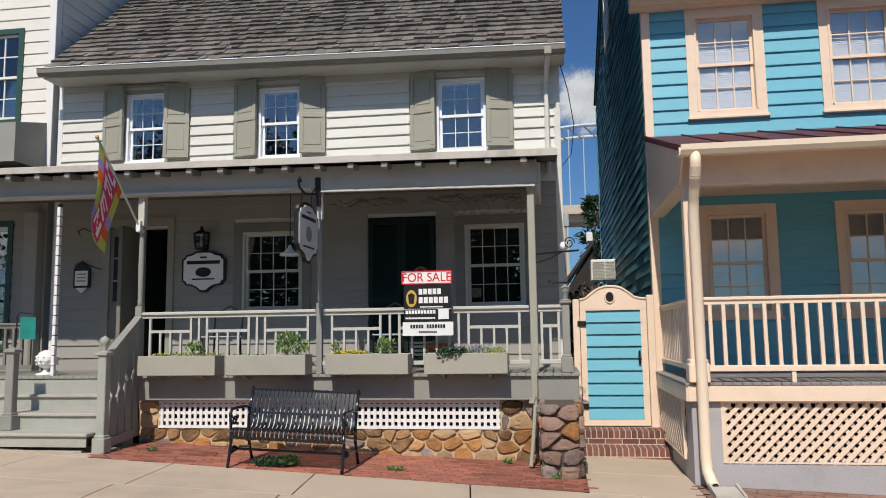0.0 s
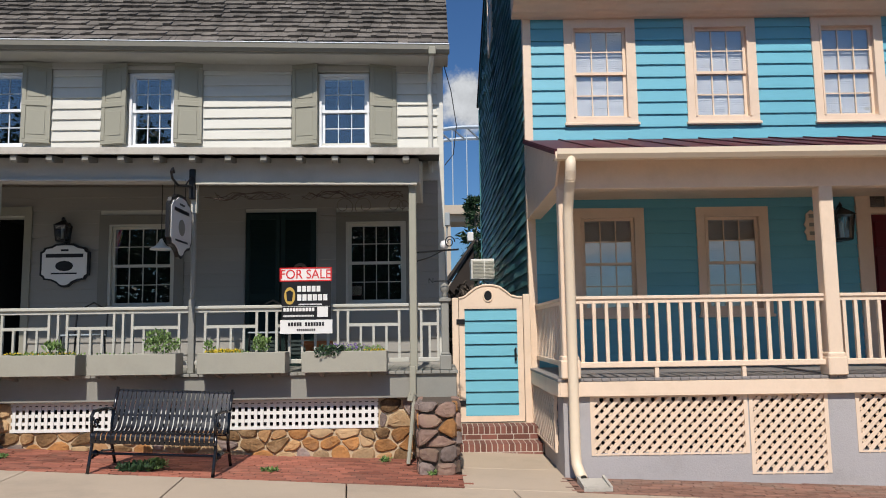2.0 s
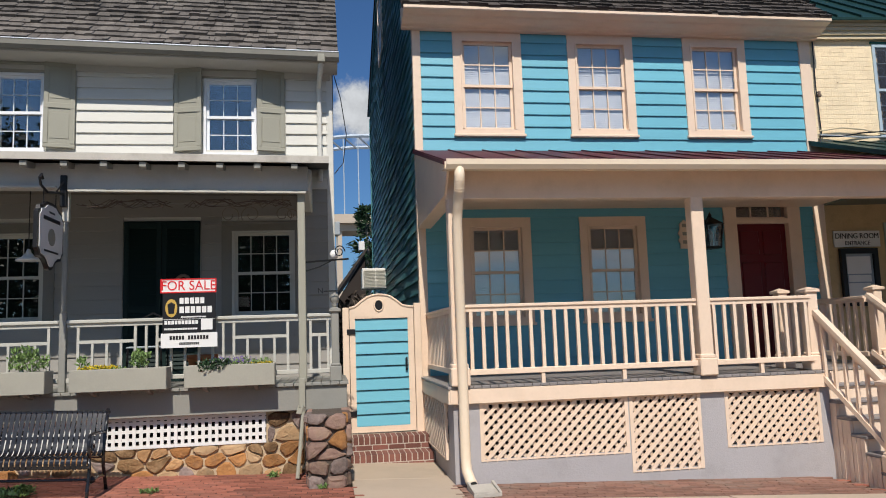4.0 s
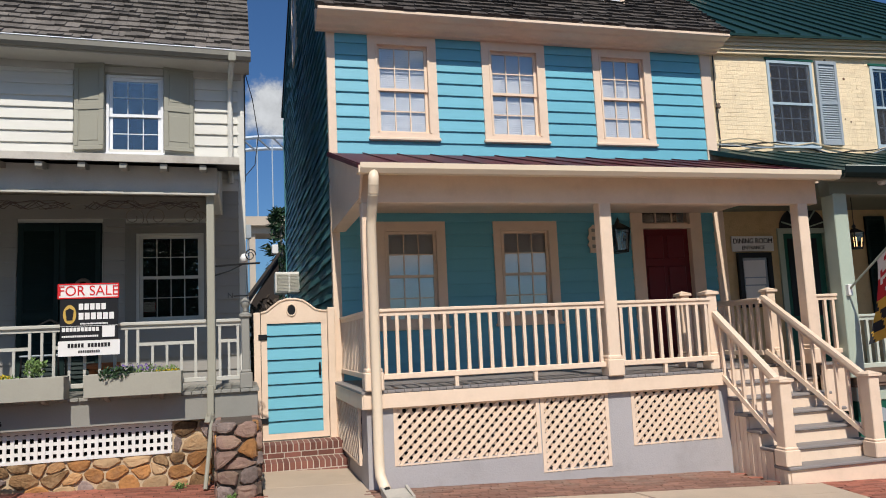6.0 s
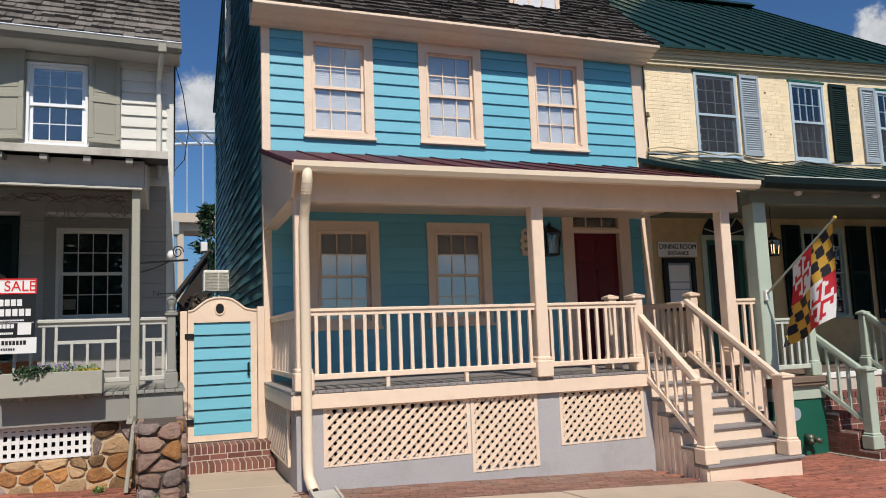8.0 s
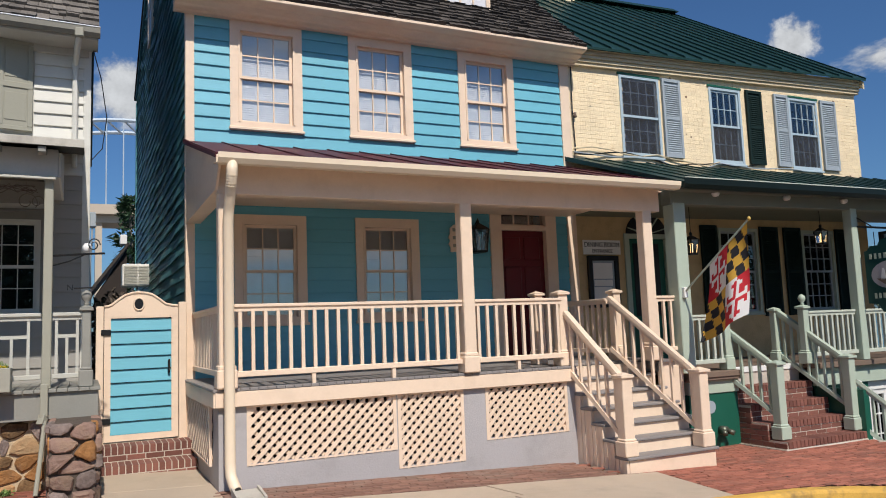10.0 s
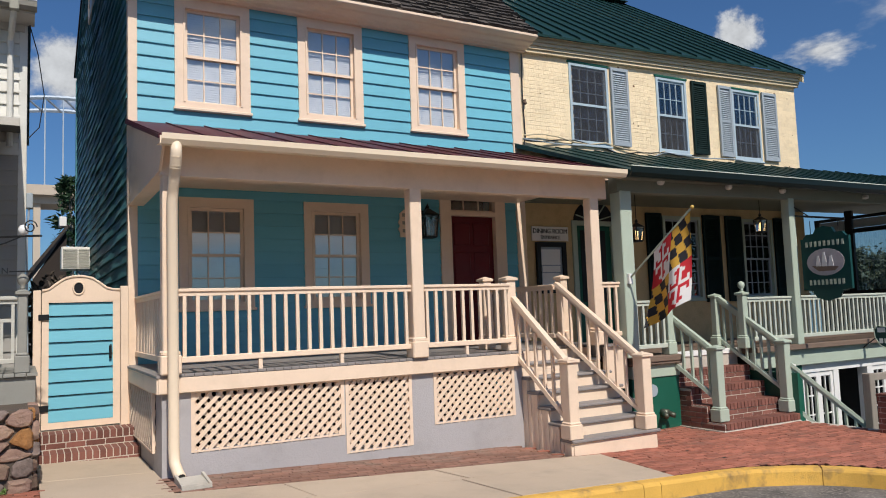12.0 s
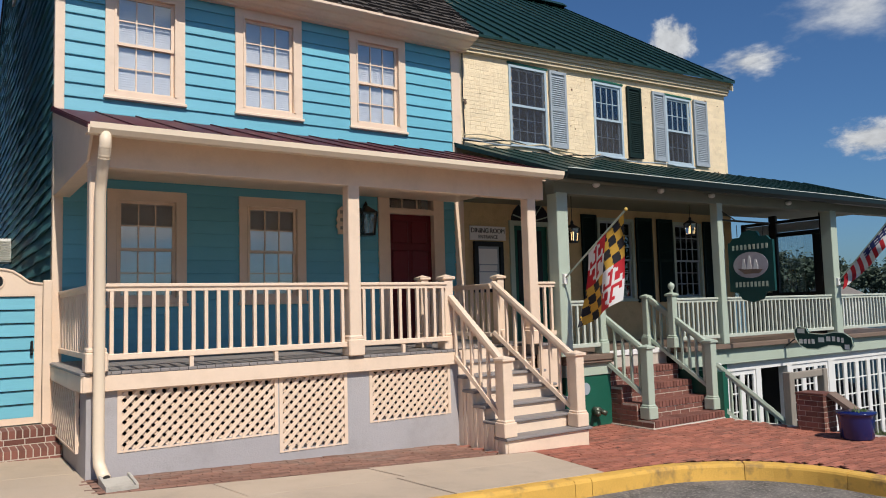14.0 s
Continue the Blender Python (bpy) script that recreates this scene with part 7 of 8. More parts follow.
flag("state_flag", "yellow, black, red and white quartered flag hanging", (7.27, 7.80, 1.98), (7.31, 6.68, 2.80), 0.97, 0.40, (-0.02, 0.16, -1.12), 7.0, (CLOTH_GOLD, CLOTH_BLACK, CLOTH_RED, CLOTH_WHITE), checks_and_crosses, 48, 40, 0.6, 0.6)


def stripes_and_canton(u, v):
    if u < 0.42 and v < 0.54:
        return 3 if (int(u * 26) + int(v * 16)) % 4 == 0 and int(v * 16) % 2 == 0 else 2
    return int(v * 13) % 2


flag("national_flag", "red and white striped flag with starred blue canton", (14.3, 7.80, 1.92), (14.35, 6.86, 2.95), 0.98, 0.10, (0.04, -0.04, -0.30), 7.0, (CLOTH_RED, CLOTH_WHITE, CLOTH_BLUE, CLOTH_WHITE), stripes_and_canton, 40, 26, 1.4, 0.5)


LETTERS = {"O": "01110 10001 10001 10001 01110", "P": "11110 10001 11110 10000 10000", "E": "11111 10000 11110 10000 11111", "N": "10001 11001 10101 10011 10001"}


def open_banner(u, v):
    """A stacked word on a pink field, with a border of bright patches."""
    if 0.2 < v < 0.8 and u < 0.97:
        k = int((u - 0.03) / 0.235)
        if 0 <= k < 4 and u > 0.03:
            row, col = int(((u - 0.03) % 0.235) / 0.235 * 6.4), int((v - 0.28) / 0.44 * 5)
            if 0 <= col < 5 and row < 5 and v > 0.28 and LETTERS["OPEN"[k]].split()[row][col] == "1":
                return 4
        return 0
    return (1, 2, 3, 1)[int(u * 6 + (2 if v > 0.5 else 0)) % 4]


of = flag("open_flag", "red OPEN flag with lime and lilac border", (-5.13, 8.68, 3.0), (-5.24, 7.93, 3.93), 0.95, 0.42, (-0.17, 0.06, -0.84), 3.0, (CLOTH_PINK, CLOTH_LIME, CLOTH_LILAC, CLOTH_ORANGE, CLOTH_WHITE), open_banner, 64, 48, 0.2, 0.5)

# brick pier, blue tub, timber post at the stair well
bp = thing("brick_pier", "low red brick pier at the stairwell edge", "pier", (9.72, 5.7, -0.12))
core = part("core", Solid().box(9.625, 9.915, 5.585, 5.945, -1.7, 0.34), PALEMORTAR, bp)
for row in range(7):
    for i in range(3):
        a = 9.62 + i * 0.15 - (0.07 if row % 2 else 0)
        x0, x1 = max(a, 9.62), min(a + 0.14, 9.92)
        if x1 - x0 > 0.02:
            piece("brick", bk, core, (x0, 5.58, -0.14 + row * 0.069), ((x1 - x0) / 0.196, 0.5, 1))
    for i in range(3):
        a = 5.58 + i * 0.17 - (0.08 if row % 2 else 0)
        y0, y1 = max(a, 5.58), min(a + 0.162, 5.95)
        if y1 - y0 > 0.02:
            piece("brick", bk, core, (9.62, y1, -0.14 + row * 0.069), ((y1 - y0) / 0.196, 0.5, 1), (0, 0, -math.pi / 2))
part("cap", Solid().prism([(5.57, 0.345), (5.96, 0.345), (5.96, 0.37), (5.57, 0.37)], 9.61, 9.93), RBRICK, bp)
part("coping", Solid().bar((9.80, 5.57, 0.36), (9.83, 5.25, 0.14), 0.22, 0.05), LEDGE, bp)
GLAZE = mat("cobalt_blue_glaze", (0.010, 0.018, 0.11), 0.15, 0.15, 4, 0.03, 30, spec=0.7)
tub = thing("planter_tub", "glossy cobalt blue planter tub on brick paving", "planter", (9.42, 5.1, -0.12))
part("tub", Solid().lathe([(0.17, 0), (0.185, 0.02), (0.205, 0.25), (0.21, 0.30), (0.225, 0.305), (0.228, 0.325), (0.222, 0.335), (0.20, 0.335), (0.19, 0.27)], (9.45, 5.08, -0.12), 28), GLAZE, tub, smooth=True)
part("soil", Solid().lathe([(0.0, 0.28), (0.19, 0.285), (0.0, 0.29)], (9.45, 5.08, -0.12), 20), SOIL, tub)
foliage(tub, "sprig", (9.43, 5.05, 0.20), (0.1, 0.1, 0.03), 40, 0.05, LEAF, 61)
wp = thing("timber_barrier", "weathered timber gate barrier at stairwell", "barrier", (10.4, 6.5, -0.3))
WOOD = mat("weathered_timber", (0.29, 0.255, 0.21), 0.8, 0.2, 4, 0.3, 50, stretch=(1, 1, 0.2))
part("upright", Solid().cbox(10.30, 10.42, 6.44, 6.56, -1.7, 0.55, 0.01), WOOD, wp)
part("rail", Solid().cbox(10.42, 11.2, 6.46, 6.53, 0.44, 0.54, 0.01), WOOD, wp)
part("upright", Solid().cbox(11.2, 11.3, 6.44, 6.56, -1.7, 0.55, 0.01), WOOD, wp)
sf = thing("spotlight", "small white twin floodlight under the porch edge", "floodlight", (10.4, 7.85, 0.6))
part("mount", Solid().cbox(10.36, 10.46, 7.88, 7.93, 0.62, 0.70, 0.005), SIGNWHITE, sf)
for dx in (-0.07, 0.07):
    part("lamp_head", Solid().tube([(10.41 + dx, 7.88, 0.62), (10.41 + dx * 1.5, 7.76, 0.56)], [0.03, 0.05], 10), SIGNWHITE, sf, smooth=True)
for cx in (7.95, 9.35, 10.6, 12.8):
    sp_ = thing("porch_floodlight", "white flush soffit light under the porch beam", "lamp", (cx, 7.8, 3.2), "soffit lights on the green porch")
    part("dome", Solid().lathe([(0.05, 0.0), (0.055, -0.03), (0.04, -0.06), (0.0, -0.07)], (cx, 7.80, 3.36), 12), SIGNWHITE, sp_, smooth=True)
# pineapple urn and garden flag on the grey porch
ur = thing("pineapple_finial", "white pineapple ornament on the porch floor", "ornament", (-6.45, 8.9, 1.165))
part("fruit", Solid().lathe([(0.03, 0.08), (0.09, 0.11), (0.125, 0.17), (0.13, 0.22), (0.10, 0.28), (0.05, 0.31), (0.0, 0.315)], (-6.45, 8.9, 1.165), 14), SIGNWHITE, ur, smooth=True)
part("foot", Solid().lathe([(0.13, 0), (0.13, 0.02), (0.05, 0.04), (0.04, 0.09)], (-6.45, 8.9, 1.165), 14), SIGNWHITE, ur, smooth=True)
for j in range(4):
    for i in range(10):
        t = 2 * math.pi * (i + 0.5 * (j % 2)) / 10
        rr, zz = (0.115, 0.13, 0.122, 0.09)[j], (0.14, 0.185, 0.23, 0.27)[j]
        part("scale", Solid().lathe([(0.0, -0.02), (0.018, 0), (0.0, 0.02)], (-6.45 + rr * math.cos(t), 8.9 + rr * math.sin(t), 1.165 + zz), 6), SIGNWHITE, ur)
gf = thing("garden_flag", "small teal garden flag on black iron stand", "garden flag", (-6.75, 8.9, 1.165))
part("stand", Solid().tube([(-6.90, 8.9, 1.165), (-6.90, 8.9, 1.92), (-6.86, 8.9, 1.96), (-6.60, 8.9, 1.93)], 0.008, 6), BLACK, gf)
part("cloth", Solid().box(-6.85, -6.63, 8.895, 8.90, 1.62, 1.90), mat("teal_green_cloth", (0.01, 0.20, 0.17), 0.8, 0.3, 8, 0.1, 100), gf)
# iron basket bracket at the grey porch corner
ib = thing("iron_bracket", "black wrought iron bracket on the porch post", "bracket", (-0.25, 8.70, 2.5))
part("arm", Solid().tube([(-0.25, 8.68, 2.50), (0.10, 8.55, 2.51), (0.22, 8.5, 2.51)], 0.011, 6).tube([(-0.25, 8.68, 2.40), (-0.1, 8.62, 2.44), (0.05, 8.57, 2.51)], 0.007, 6), BLACK, ib)
part("scroll", Solid().tube([(0.12 + 0.06 * math.cos(t) * (1 - t / 14), 8.54, 2.60 + 0.07 * math.sin(t) * (1 - t / 14)) for t in np.linspace(0, 10, 26)], 0.006, 6), BLACK, ib)
part("pointer", Solid().tube([(-0.06, 8.64, 2.165), (0.16, 8.64, 2.17)], 0.007, 6), BLACK, ib)
lettering(ib, "N", 0.085, (-0.095, 8.64, 2.17), BLACK)
part("bulb_cover", Solid().lathe([(0.0, 0), (0.04, 0.02), (0.05, 0.06), (0.03, 0.10), (0, 0.11)], (0.06, 8.62, 2.52), 10), SIGNWHITE, ib, smooth=True)
# vines of bare twig along the porch beam, loops of string wire
tw = thing("twig_garland", "bare twig garland under the porch beam", "garland", (-1.5, 8.75, 3.25))
r_ = random.Random(77)
for x0, x1 in ((-2.75, -1.7), (-1.6, -0.4)):
    for k in range(6):
        pts, x = [], x0 + r_.uniform(0, 0.2)
        z = 3.22
        while x < x1:
            pts.append((x, 8.78 + r_.uniform(-0.03, 0.03), 3.20 + r_.uniform(-0.06, 0.05)))
            x += r_.uniform(0.05, 0.14)
        if len(pts) > 2:
            part("twig", Solid().tube(pts, 0.004, 5), mat("bare_twig", (0.09, 0.06, 0.045), 0.9, 0.2) if k == 0 and x0 < -2 else bpy.data.materials["bare_twig"], tw)

# scrolled wire over the shop window
sw_ = thing("wire_scroll", "thin rusty wire scrolls hung under the beam", "ornament", (-0.8, 8.8, 3.1))
WIRE = mat("dull_grey_wire", (0.20, 0.17, 0.14), 0.5, 0.2, 6, 0.05, 50, metal=0.5)
for cx, dr_, sz in ((-1.13, 1, 0.11), (-0.88, -1, 0.11), (-0.52, 1, 0.10), (-0.42, 1, 0.07)):
    part("scroll", Solid().tube([(cx + dr_ * sz * (1 - t / 9.5) * math.cos(t), 9.0, 3.10 + sz * (1 - t / 9.5) * math.sin(t)) for t in np.linspace(-0.6, 6.6, 26)], 0.005, 5), WIRE, sw_)
part("stem", Solid().tube([(-1.4, 9.0, 2.99), (-1.1, 9.0, 2.98), (-0.85, 9.0, 3.01), (-0.6, 9.0, 2.99), (-0.35, 9.0, 3.03)], 0.005, 5), WIRE, sw_)
part("hanger", Solid().tube([(-1.13, 9.0, 3.2), (-1.13, 9.0, 3.57)], 0.003, 5).tube([(-0.52, 9.0, 3.18), (-0.52, 9.0, 3.57)], 0.003, 5), WIRE, sw_)
# porch oddments
pd = thing("pendant_lamp", "white bell-shaped pendant lamp under porch ceiling", "lamp", (-3.47, 9.5, 2.6))
part("rod", Solid().tube([(-3.47, 9.5, 3.6), (-3.47, 9.5, 2.78)], 0.006, 6), BLACK, pd)
part("shade", Solid().lathe([(0.015, 0.14), (0.03, 0.10), (0.07, 0.05), (0.13, 0.02), (0.135, 0.0)], (-3.47, 9.5, 2.66), 18), SIGNWHITE, pd, smooth=True)
tp = thing("terracotta_pot", "orange terracotta pot on the porch floor", "pot", (-1.47, 9.3, 1.165))
part("pot", Solid().lathe([(0.10, 0), (0.16, 0.28), (0.175, 0.28), (0.175, 0.34), (0.15, 0.34), (0.14, 0.28)], (-1.47, 9.3, 1.165), 18), mat("terracotta", (0.42, 0.15, 0.06), 0.8, 0.1, 8, 0.1), tp, smooth=True)
wreath = thing("door_wreath", "small dried wreath hung on green door", "wreath", (-1.86, 10.22, 2.35))
part("ring", Solid().tube([(-1.86 + 0.09 * math.cos(t), 10.22, 2.42 + 0.10 * math.sin(t)) for t in np.linspace(0, 2 * math.pi, 15)], 0.022, 6), LEDGE, wreath)
part("bow", Solid().prism([(-1.92, 2.38), (-1.86, 2.43), (-1.80, 2.38), (-1.82, 2.34), (-1.86, 2.38), (-1.90, 2.34)], 10.19, 10.2, "y"), WOOD, wreath)
# Added white post that stands in for a sunlit strip of clapboard ends.
ws = thing("trim_post", "added white scored post standing in for sunlit clapboard ends", "post", (-6.24, 8.75, 1.165))
for i in range(17):
    part("segment", Solid().cbox(-6.262, -6.218, 8.70, 8.76, 1.165 + i * 0.125, 1.165 + i * 0.125 + 0.115, 0.005), SIGNWHITE, ws)
part("core", Solid().box(-6.255, -6.225, 8.71, 8.755, 1.165, 3.32), BLACK, ws)
railing(lh, -9.4, -6.98, 9.35, 1.84, 1.22, 0.12, GUTTERGREY)
newel(gray, -6.27, 8.05, 0.59, 1.52, 0.10, FASCIAGREY)
for hx, hz in ((-6.60, 3.10), (-6.62, 2.62)):
    hk = thing("iron_hook", "black iron plant hook on the porch wall", "hook", (hx, 9.6, hz))
    part("hook", Solid().tube([(hx, 10.25, hz), (hx, 9.75, hz + 0.06), (hx + 0.02, 9.6, hz), (hx + 0.06, 9.6, hz - 0.06)], 0.008, 6), BLACK, hk)
for k, cx in enumerate((-4.35, -2.1)):
    bc = thing("bistro_chair", "dark blue-grey metal chair on the porch", "chair", (cx, 9.4, 1.165), "chairs on the grey porch")
    part("seat", Solid().cbox(cx - 0.2, cx + 0.2, 9.2, 9.6, 1.60, 1.625, 0.01), SHUTBLUE, bc)
    for sx in (-0.18, 0.18):
        for sy in (9.22, 9.58):
            part("leg", Solid().tube([(cx + sx * 1.1, sy, 1.165), (cx + sx, sy, 1.60)], 0.012, 6), BLACK, bc)
    part("backrest", Solid().tube([(cx - 0.19, 9.58, 1.6), (cx - 0.19, 9.63, 1.92), (cx, 9.65, 2.02), (cx + 0.19, 9.63, 1.92), (cx + 0.19, 9.58, 1.6)], 0.012, 6), BLACK, bc)

# ---- distance: bridge, conifer, sheds, far bank, clouds ----
STEEL = mat("pale_blue_bridge_steel", (0.42, 0.50, 0.58), 0.5, 0.05, 0.2, 0)
DECK = mat("buff_concrete_deck", (0.50, 0.42, 0.33), 0.8, 0.08, 0.2, 0.1, 2)
br = thing("arch_bridge", "pale blue steel arch bridge far behind the houses", "bridge", (30, 160, -3.5))
def arch_z(x):
    return 45.6 - 0.0105 * (x - 8.5) ** 2
xs = np.linspace(-42, 59, 60)
part("arch_rib", Solid().tube([(x, 160, arch_z(x)) for x in xs], 0.42, 6), STEEL, br)
part("arch_rib", Solid().tube([(x, 168, arch_z(x) - 0.5) for x in xs], 0.42, 6), STEEL, br)
for i in range(26):
    x = 3.82 - 3.11 * 12 + i * 3.11
    if arch_z(x) > 30:
        part("hanger", Solid().tube([(x, 160, 27.5), (x, 160, arch_z(x))], 0.13, 6), STEEL, br)
        part("cross_brace", Solid().bar((x, 160, arch_z(x)), (x + 3.1, 168, arch_z(x) - 0.5), 0.3, 0.3), STEEL, br)
part("deck", Solid().box(-120, 160, 159, 171, 26.4, 28.3).box(-120, 160, 160.5, 169, 24.9, 26.4), DECK, br)
for x in (-60, 2.6, 80):
    part("pier", Solid().box(x - 0.6, x + 0.6, 161, 168, -3.5, 24.9), DECK, br)


def conifer(name, label, x, y, z0, h, w, seed):
    t = thing(name, label, "tree", (x, y, z0))
    part("trunk", Solid().tube([(x, y, z0), (x + 0.1, y, z0 + h * 0.6), (x, y, z0 + h * 0.97)], [0.22, 0.12, 0.02], 8), WOOD, t)
    r = random.Random(seed)
    s = Solid()
    for k in range(90):
        f = r.uniform(0.08, 0.97)
        a = r.uniform(0, 2 * math.pi)
        L = w * (1 - f) ** 0.75 * r.uniform(0.55, 1.1) + 0.15
        b = Vector((x, y, z0 + h * f))
        d = Vector((math.cos(a), math.sin(a), r.uniform(0.0, 0.35)))
        for q in range(26):
            p = b + d * L * r.uniform(0.15, 1.0) + Vector((r.uniform(-0.2, 0.2), r.uniform(-0.2, 0.2), r.uniform(-0.22, 0.15)))
            e = Vector((d.x * 0.6 + r.uniform(-0.6, 0.6), d.y * 0.6 + r.uniform(-0.6, 0.6), r.uniform(-0.5, 0.5))).normalized()
            sd = e.cross(Vector((r.uniform(-1, 1), r.uniform(-1, 1), r.uniform(-1, 1)))).normalized() * 0.07
            s.add([p - sd, p + sd, p + e * 0.34], [(0, 1, 2)])
    me = bpy.data.meshes.new("crown")
    me.from_pydata(s.v, [], s.f)
    part("crown", me, LEAF_DARK, t)
    return t


conifer("conifer", "dark green conifer in the back yards", 2.05, 40, 0.0, 8.9, 1.9, 3)
BARK = mat("grey_brown_bark", (0.10, 0.08, 0.065), 0.9, 0.2, 4, 0.3, 30)


def broadleaf(name, label, x, y, z0, h, w, seed, leaves=2600, leaf=0.5, material=None, category="tree", low=0.45):
    """A branching trunk under a crown of many leaf clumps with gaps."""
    t = thing(name, label, category, (x, y, z0))
    r = random.Random(seed)
    tr_ = Solid().tube([(x, y, z0), (x + 0.1, y, z0 + h * 0.25), (x - 0.1, y + 0.1, z0 + h * 0.5)], [h * 0.03, h * 0.022, h * 0.012], 8)
    tips = []
    for k in range(9):
        a = r.uniform(0, 2 * math.pi)
        b = Vector((x, y, z0 + h * r.uniform(0.22, 0.5)))
        e = Vector((x + math.cos(a) * w * r.uniform(0.4, 0.85), y + math.sin(a) * w * r.uniform(0.4, 0.85), z0 + h * r.uniform(low, 0.9)))
        tr_.tube([b, b.lerp(e, 0.5) + Vector((0, 0, 0.3)), e], [h * 0.010, h * 0.006, h * 0.002], 6)
        tips += [e, b.lerp(e, 0.7)]
    part("trunk", tr_, BARK, t)
    tips += [Vector((x + r.uniform(-0.3, 0.3) * w, y + r.uniform(-0.3, 0.3) * w, z0 + h * r.uniform(low + 0.05, 0.95))) for _ in range(8)]
    s = Solid()
    for _ in range(leaves):
        c = r.choice(tips) + Vector((r.gauss(0, 0.2) * w, r.gauss(0, 0.2) * w, r.gauss(0, 0.07) * h))
        d = Vector((r.uniform(-1, 1), r.uniform(-1, 1), r.uniform(-0.6, 0.8))).normalized()
        sd = d.cross(Vector((r.uniform(-1, 1), r.uniform(-1, 1), r.uniform(-1, 1)))).normalized()
        L = leaf * r.uniform(0.5, 1.3)
        s.add([c - d * L * 0.5, c + sd * L * 0.3, c + d * L * 0.5, c - sd * L * 0.3], [(0, 1, 2, 3)])
    me = bpy.data.meshes.new("crown")
    me.from_pydata(s.v, [], s.f)
    part("crown", me, material or LEAF_DARK, t)
    return t


# trees across the street, seen mirrored in the panes
for i, (x, y, h) in enumerate(((-32, -27, 12), (-24, -26, 11), (-14, -29, 12), (-5, -27, 10.5), (28, -28, 12), (38, -27, 12), (48, -28, 13), (58, -26, 12))):
    broadleaf("street_tree", "leafy tree across the street", x, y, -0.4, h, 4.6, 100 + i, 9000, 0.42, low=0.22)
for i, (tx_, ty_, th_) in enumerate(((-17.5, -19, 13), (-26, -22, 14), (24, -17, 13))):
    broadleaf("tree", "green street tree across the road", tx_, ty_, -0.2, th_, th_ * 0.5, 90 + i, 15000, 0.36, low=0.2)
# the far bank beyond the porch
# Distance haze is mixed into this greyed leaf colour.
LEAF_HAZE = mat("hazy_far_leaves", (0.062, 0.088, 0.058), 0.8, 0.25, 0.3, 0, island=0.4)
for i in range(15):
    x = 150 + i * 11 + (i * 37 % 7)
    y = 118 - i * 4 + (i * 53 % 13)
    broadleaf("bank_tree", "hazy green tree on the far bank", x, y, -3.5, 13.5 + (i * 29 % 5), 8, 200 + i, 2600, 1.1, LEAF_HAZE)
for i, (x, y) in enumerate(((168, 92), (196, 88))):
    ch = thing("far_house", "white house with porch on the far bank", "house", (x, y, -3.5))
    part("wall", Solid().box(x - 6, x + 6, y - 4, y + 4, -3.5, 1.8), SIGNWHITE, ch)
    part("roof", Solid().prism([(y - 5, 1.7), (y, 4.0), (y + 5, 1.7)], x - 6.5, x + 6.5), SHAKE_GREY, ch)
    for k in range(4):
        part("window", Solid().box(x - 6.05, x - 6.0, y - 3.3 + k * 1.8, y - 2.5 + k * 1.8, -1.2, 0.6), BLACK, ch)
RIVER = mat("river_water", (0.05, 0.08, 0.10), 0.12, 0.1, 0.05, 0.1, 2)
tagged(part("water", Solid().box(40, 900, -200, 700, -3.48, -3.46), RIVER), "grey-blue river beyond the houses", "water", kind="structure")
# grass verge by the well
vg = tagged(part("grass_bank", Solid().add([(9.95, 3.2, -0.14), (13.5, 3.2, -0.2), (13.5, 5.2, -0.25), (10.0, 5.2, -0.14), (10.0, 5.5, -1.7), (13.5, 5.5, -1.7)], [(0, 1, 2, 3), (3, 2, 5, 4)]), mat("lawn_soil", (0.05, 0.06, 0.025), 0.95, 0.3, 4, 0.4, 60)), "grassy bank at the stairwell edge", "grass bank", kind="structure")
r_ = random.Random(9)
blades = Solid()
for _ in range(3500):
    x, y = r_.uniform(9.95, 13.4), r_.uniform(3.3, 5.2)
    h, a = r_.uniform(0.04, 0.11), r_.uniform(0, 6.28)
    blades.add([(x - 0.006 * math.cos(a), y - 0.006 * math.sin(a), -0.16), (x + 0.006 * math.cos(a), y + 0.006 * math.sin(a), -0.16), (x + r_.uniform(-0.04, 0.04), y + r_.uniform(-0.04, 0.04), -0.16 + h)], [(0, 1, 2)])
me = bpy.data.meshes.new("grass")
me.from_pydata(blades.v, [], blades.f)
tagged(part("grass", me, LEAF), "fresh green grass blades on the bank", "grass", kind="stuff")
# retaining wall of the stair well
tagged(part("wall_well", Solid().box(9.76, 9.95, 3.2, 5.46, -1.9, -0.13).box(9.76, 9.9, 5.94, 7.2, -1.9, -0.13), PALEMORTAR), "mortared retaining wall of the stairwell", "retaining wall", kind="structure")
# back-yard shed and chimney behind the gate
sh_ = thing("shed", "dark brown back-yard shed with sloping roof", "shed", (1.0, 26, 0))
part("wall", Solid().box(0.35, 1.22, 25.0, 29, -0.2, 3.0), mat("dark_brown_boards", (0.03, 0.022, 0.018), 0.8, 0.2, 3, 0.2, 40), sh_)
part("roof", Solid().prism([(-0.15, 2.55), (1.25, 4.5), (1.25, 4.62), (-0.2, 2.65)], 24.8, 29.2, "y"), SHAKE_DARK, sh_)
part("gable", Solid().prism([(0.35, 3.0), (1.22, 3.0), (1.22, 4.42)], 25.0, 25.2, "y"), bpy.data.materials["dark_brown_boards"], sh_)
part("vent", Solid().cbox(1.02, 1.22, 24.9, 25.3, 4.55, 4.85, 0.02), SIGNWHITE, sh_)
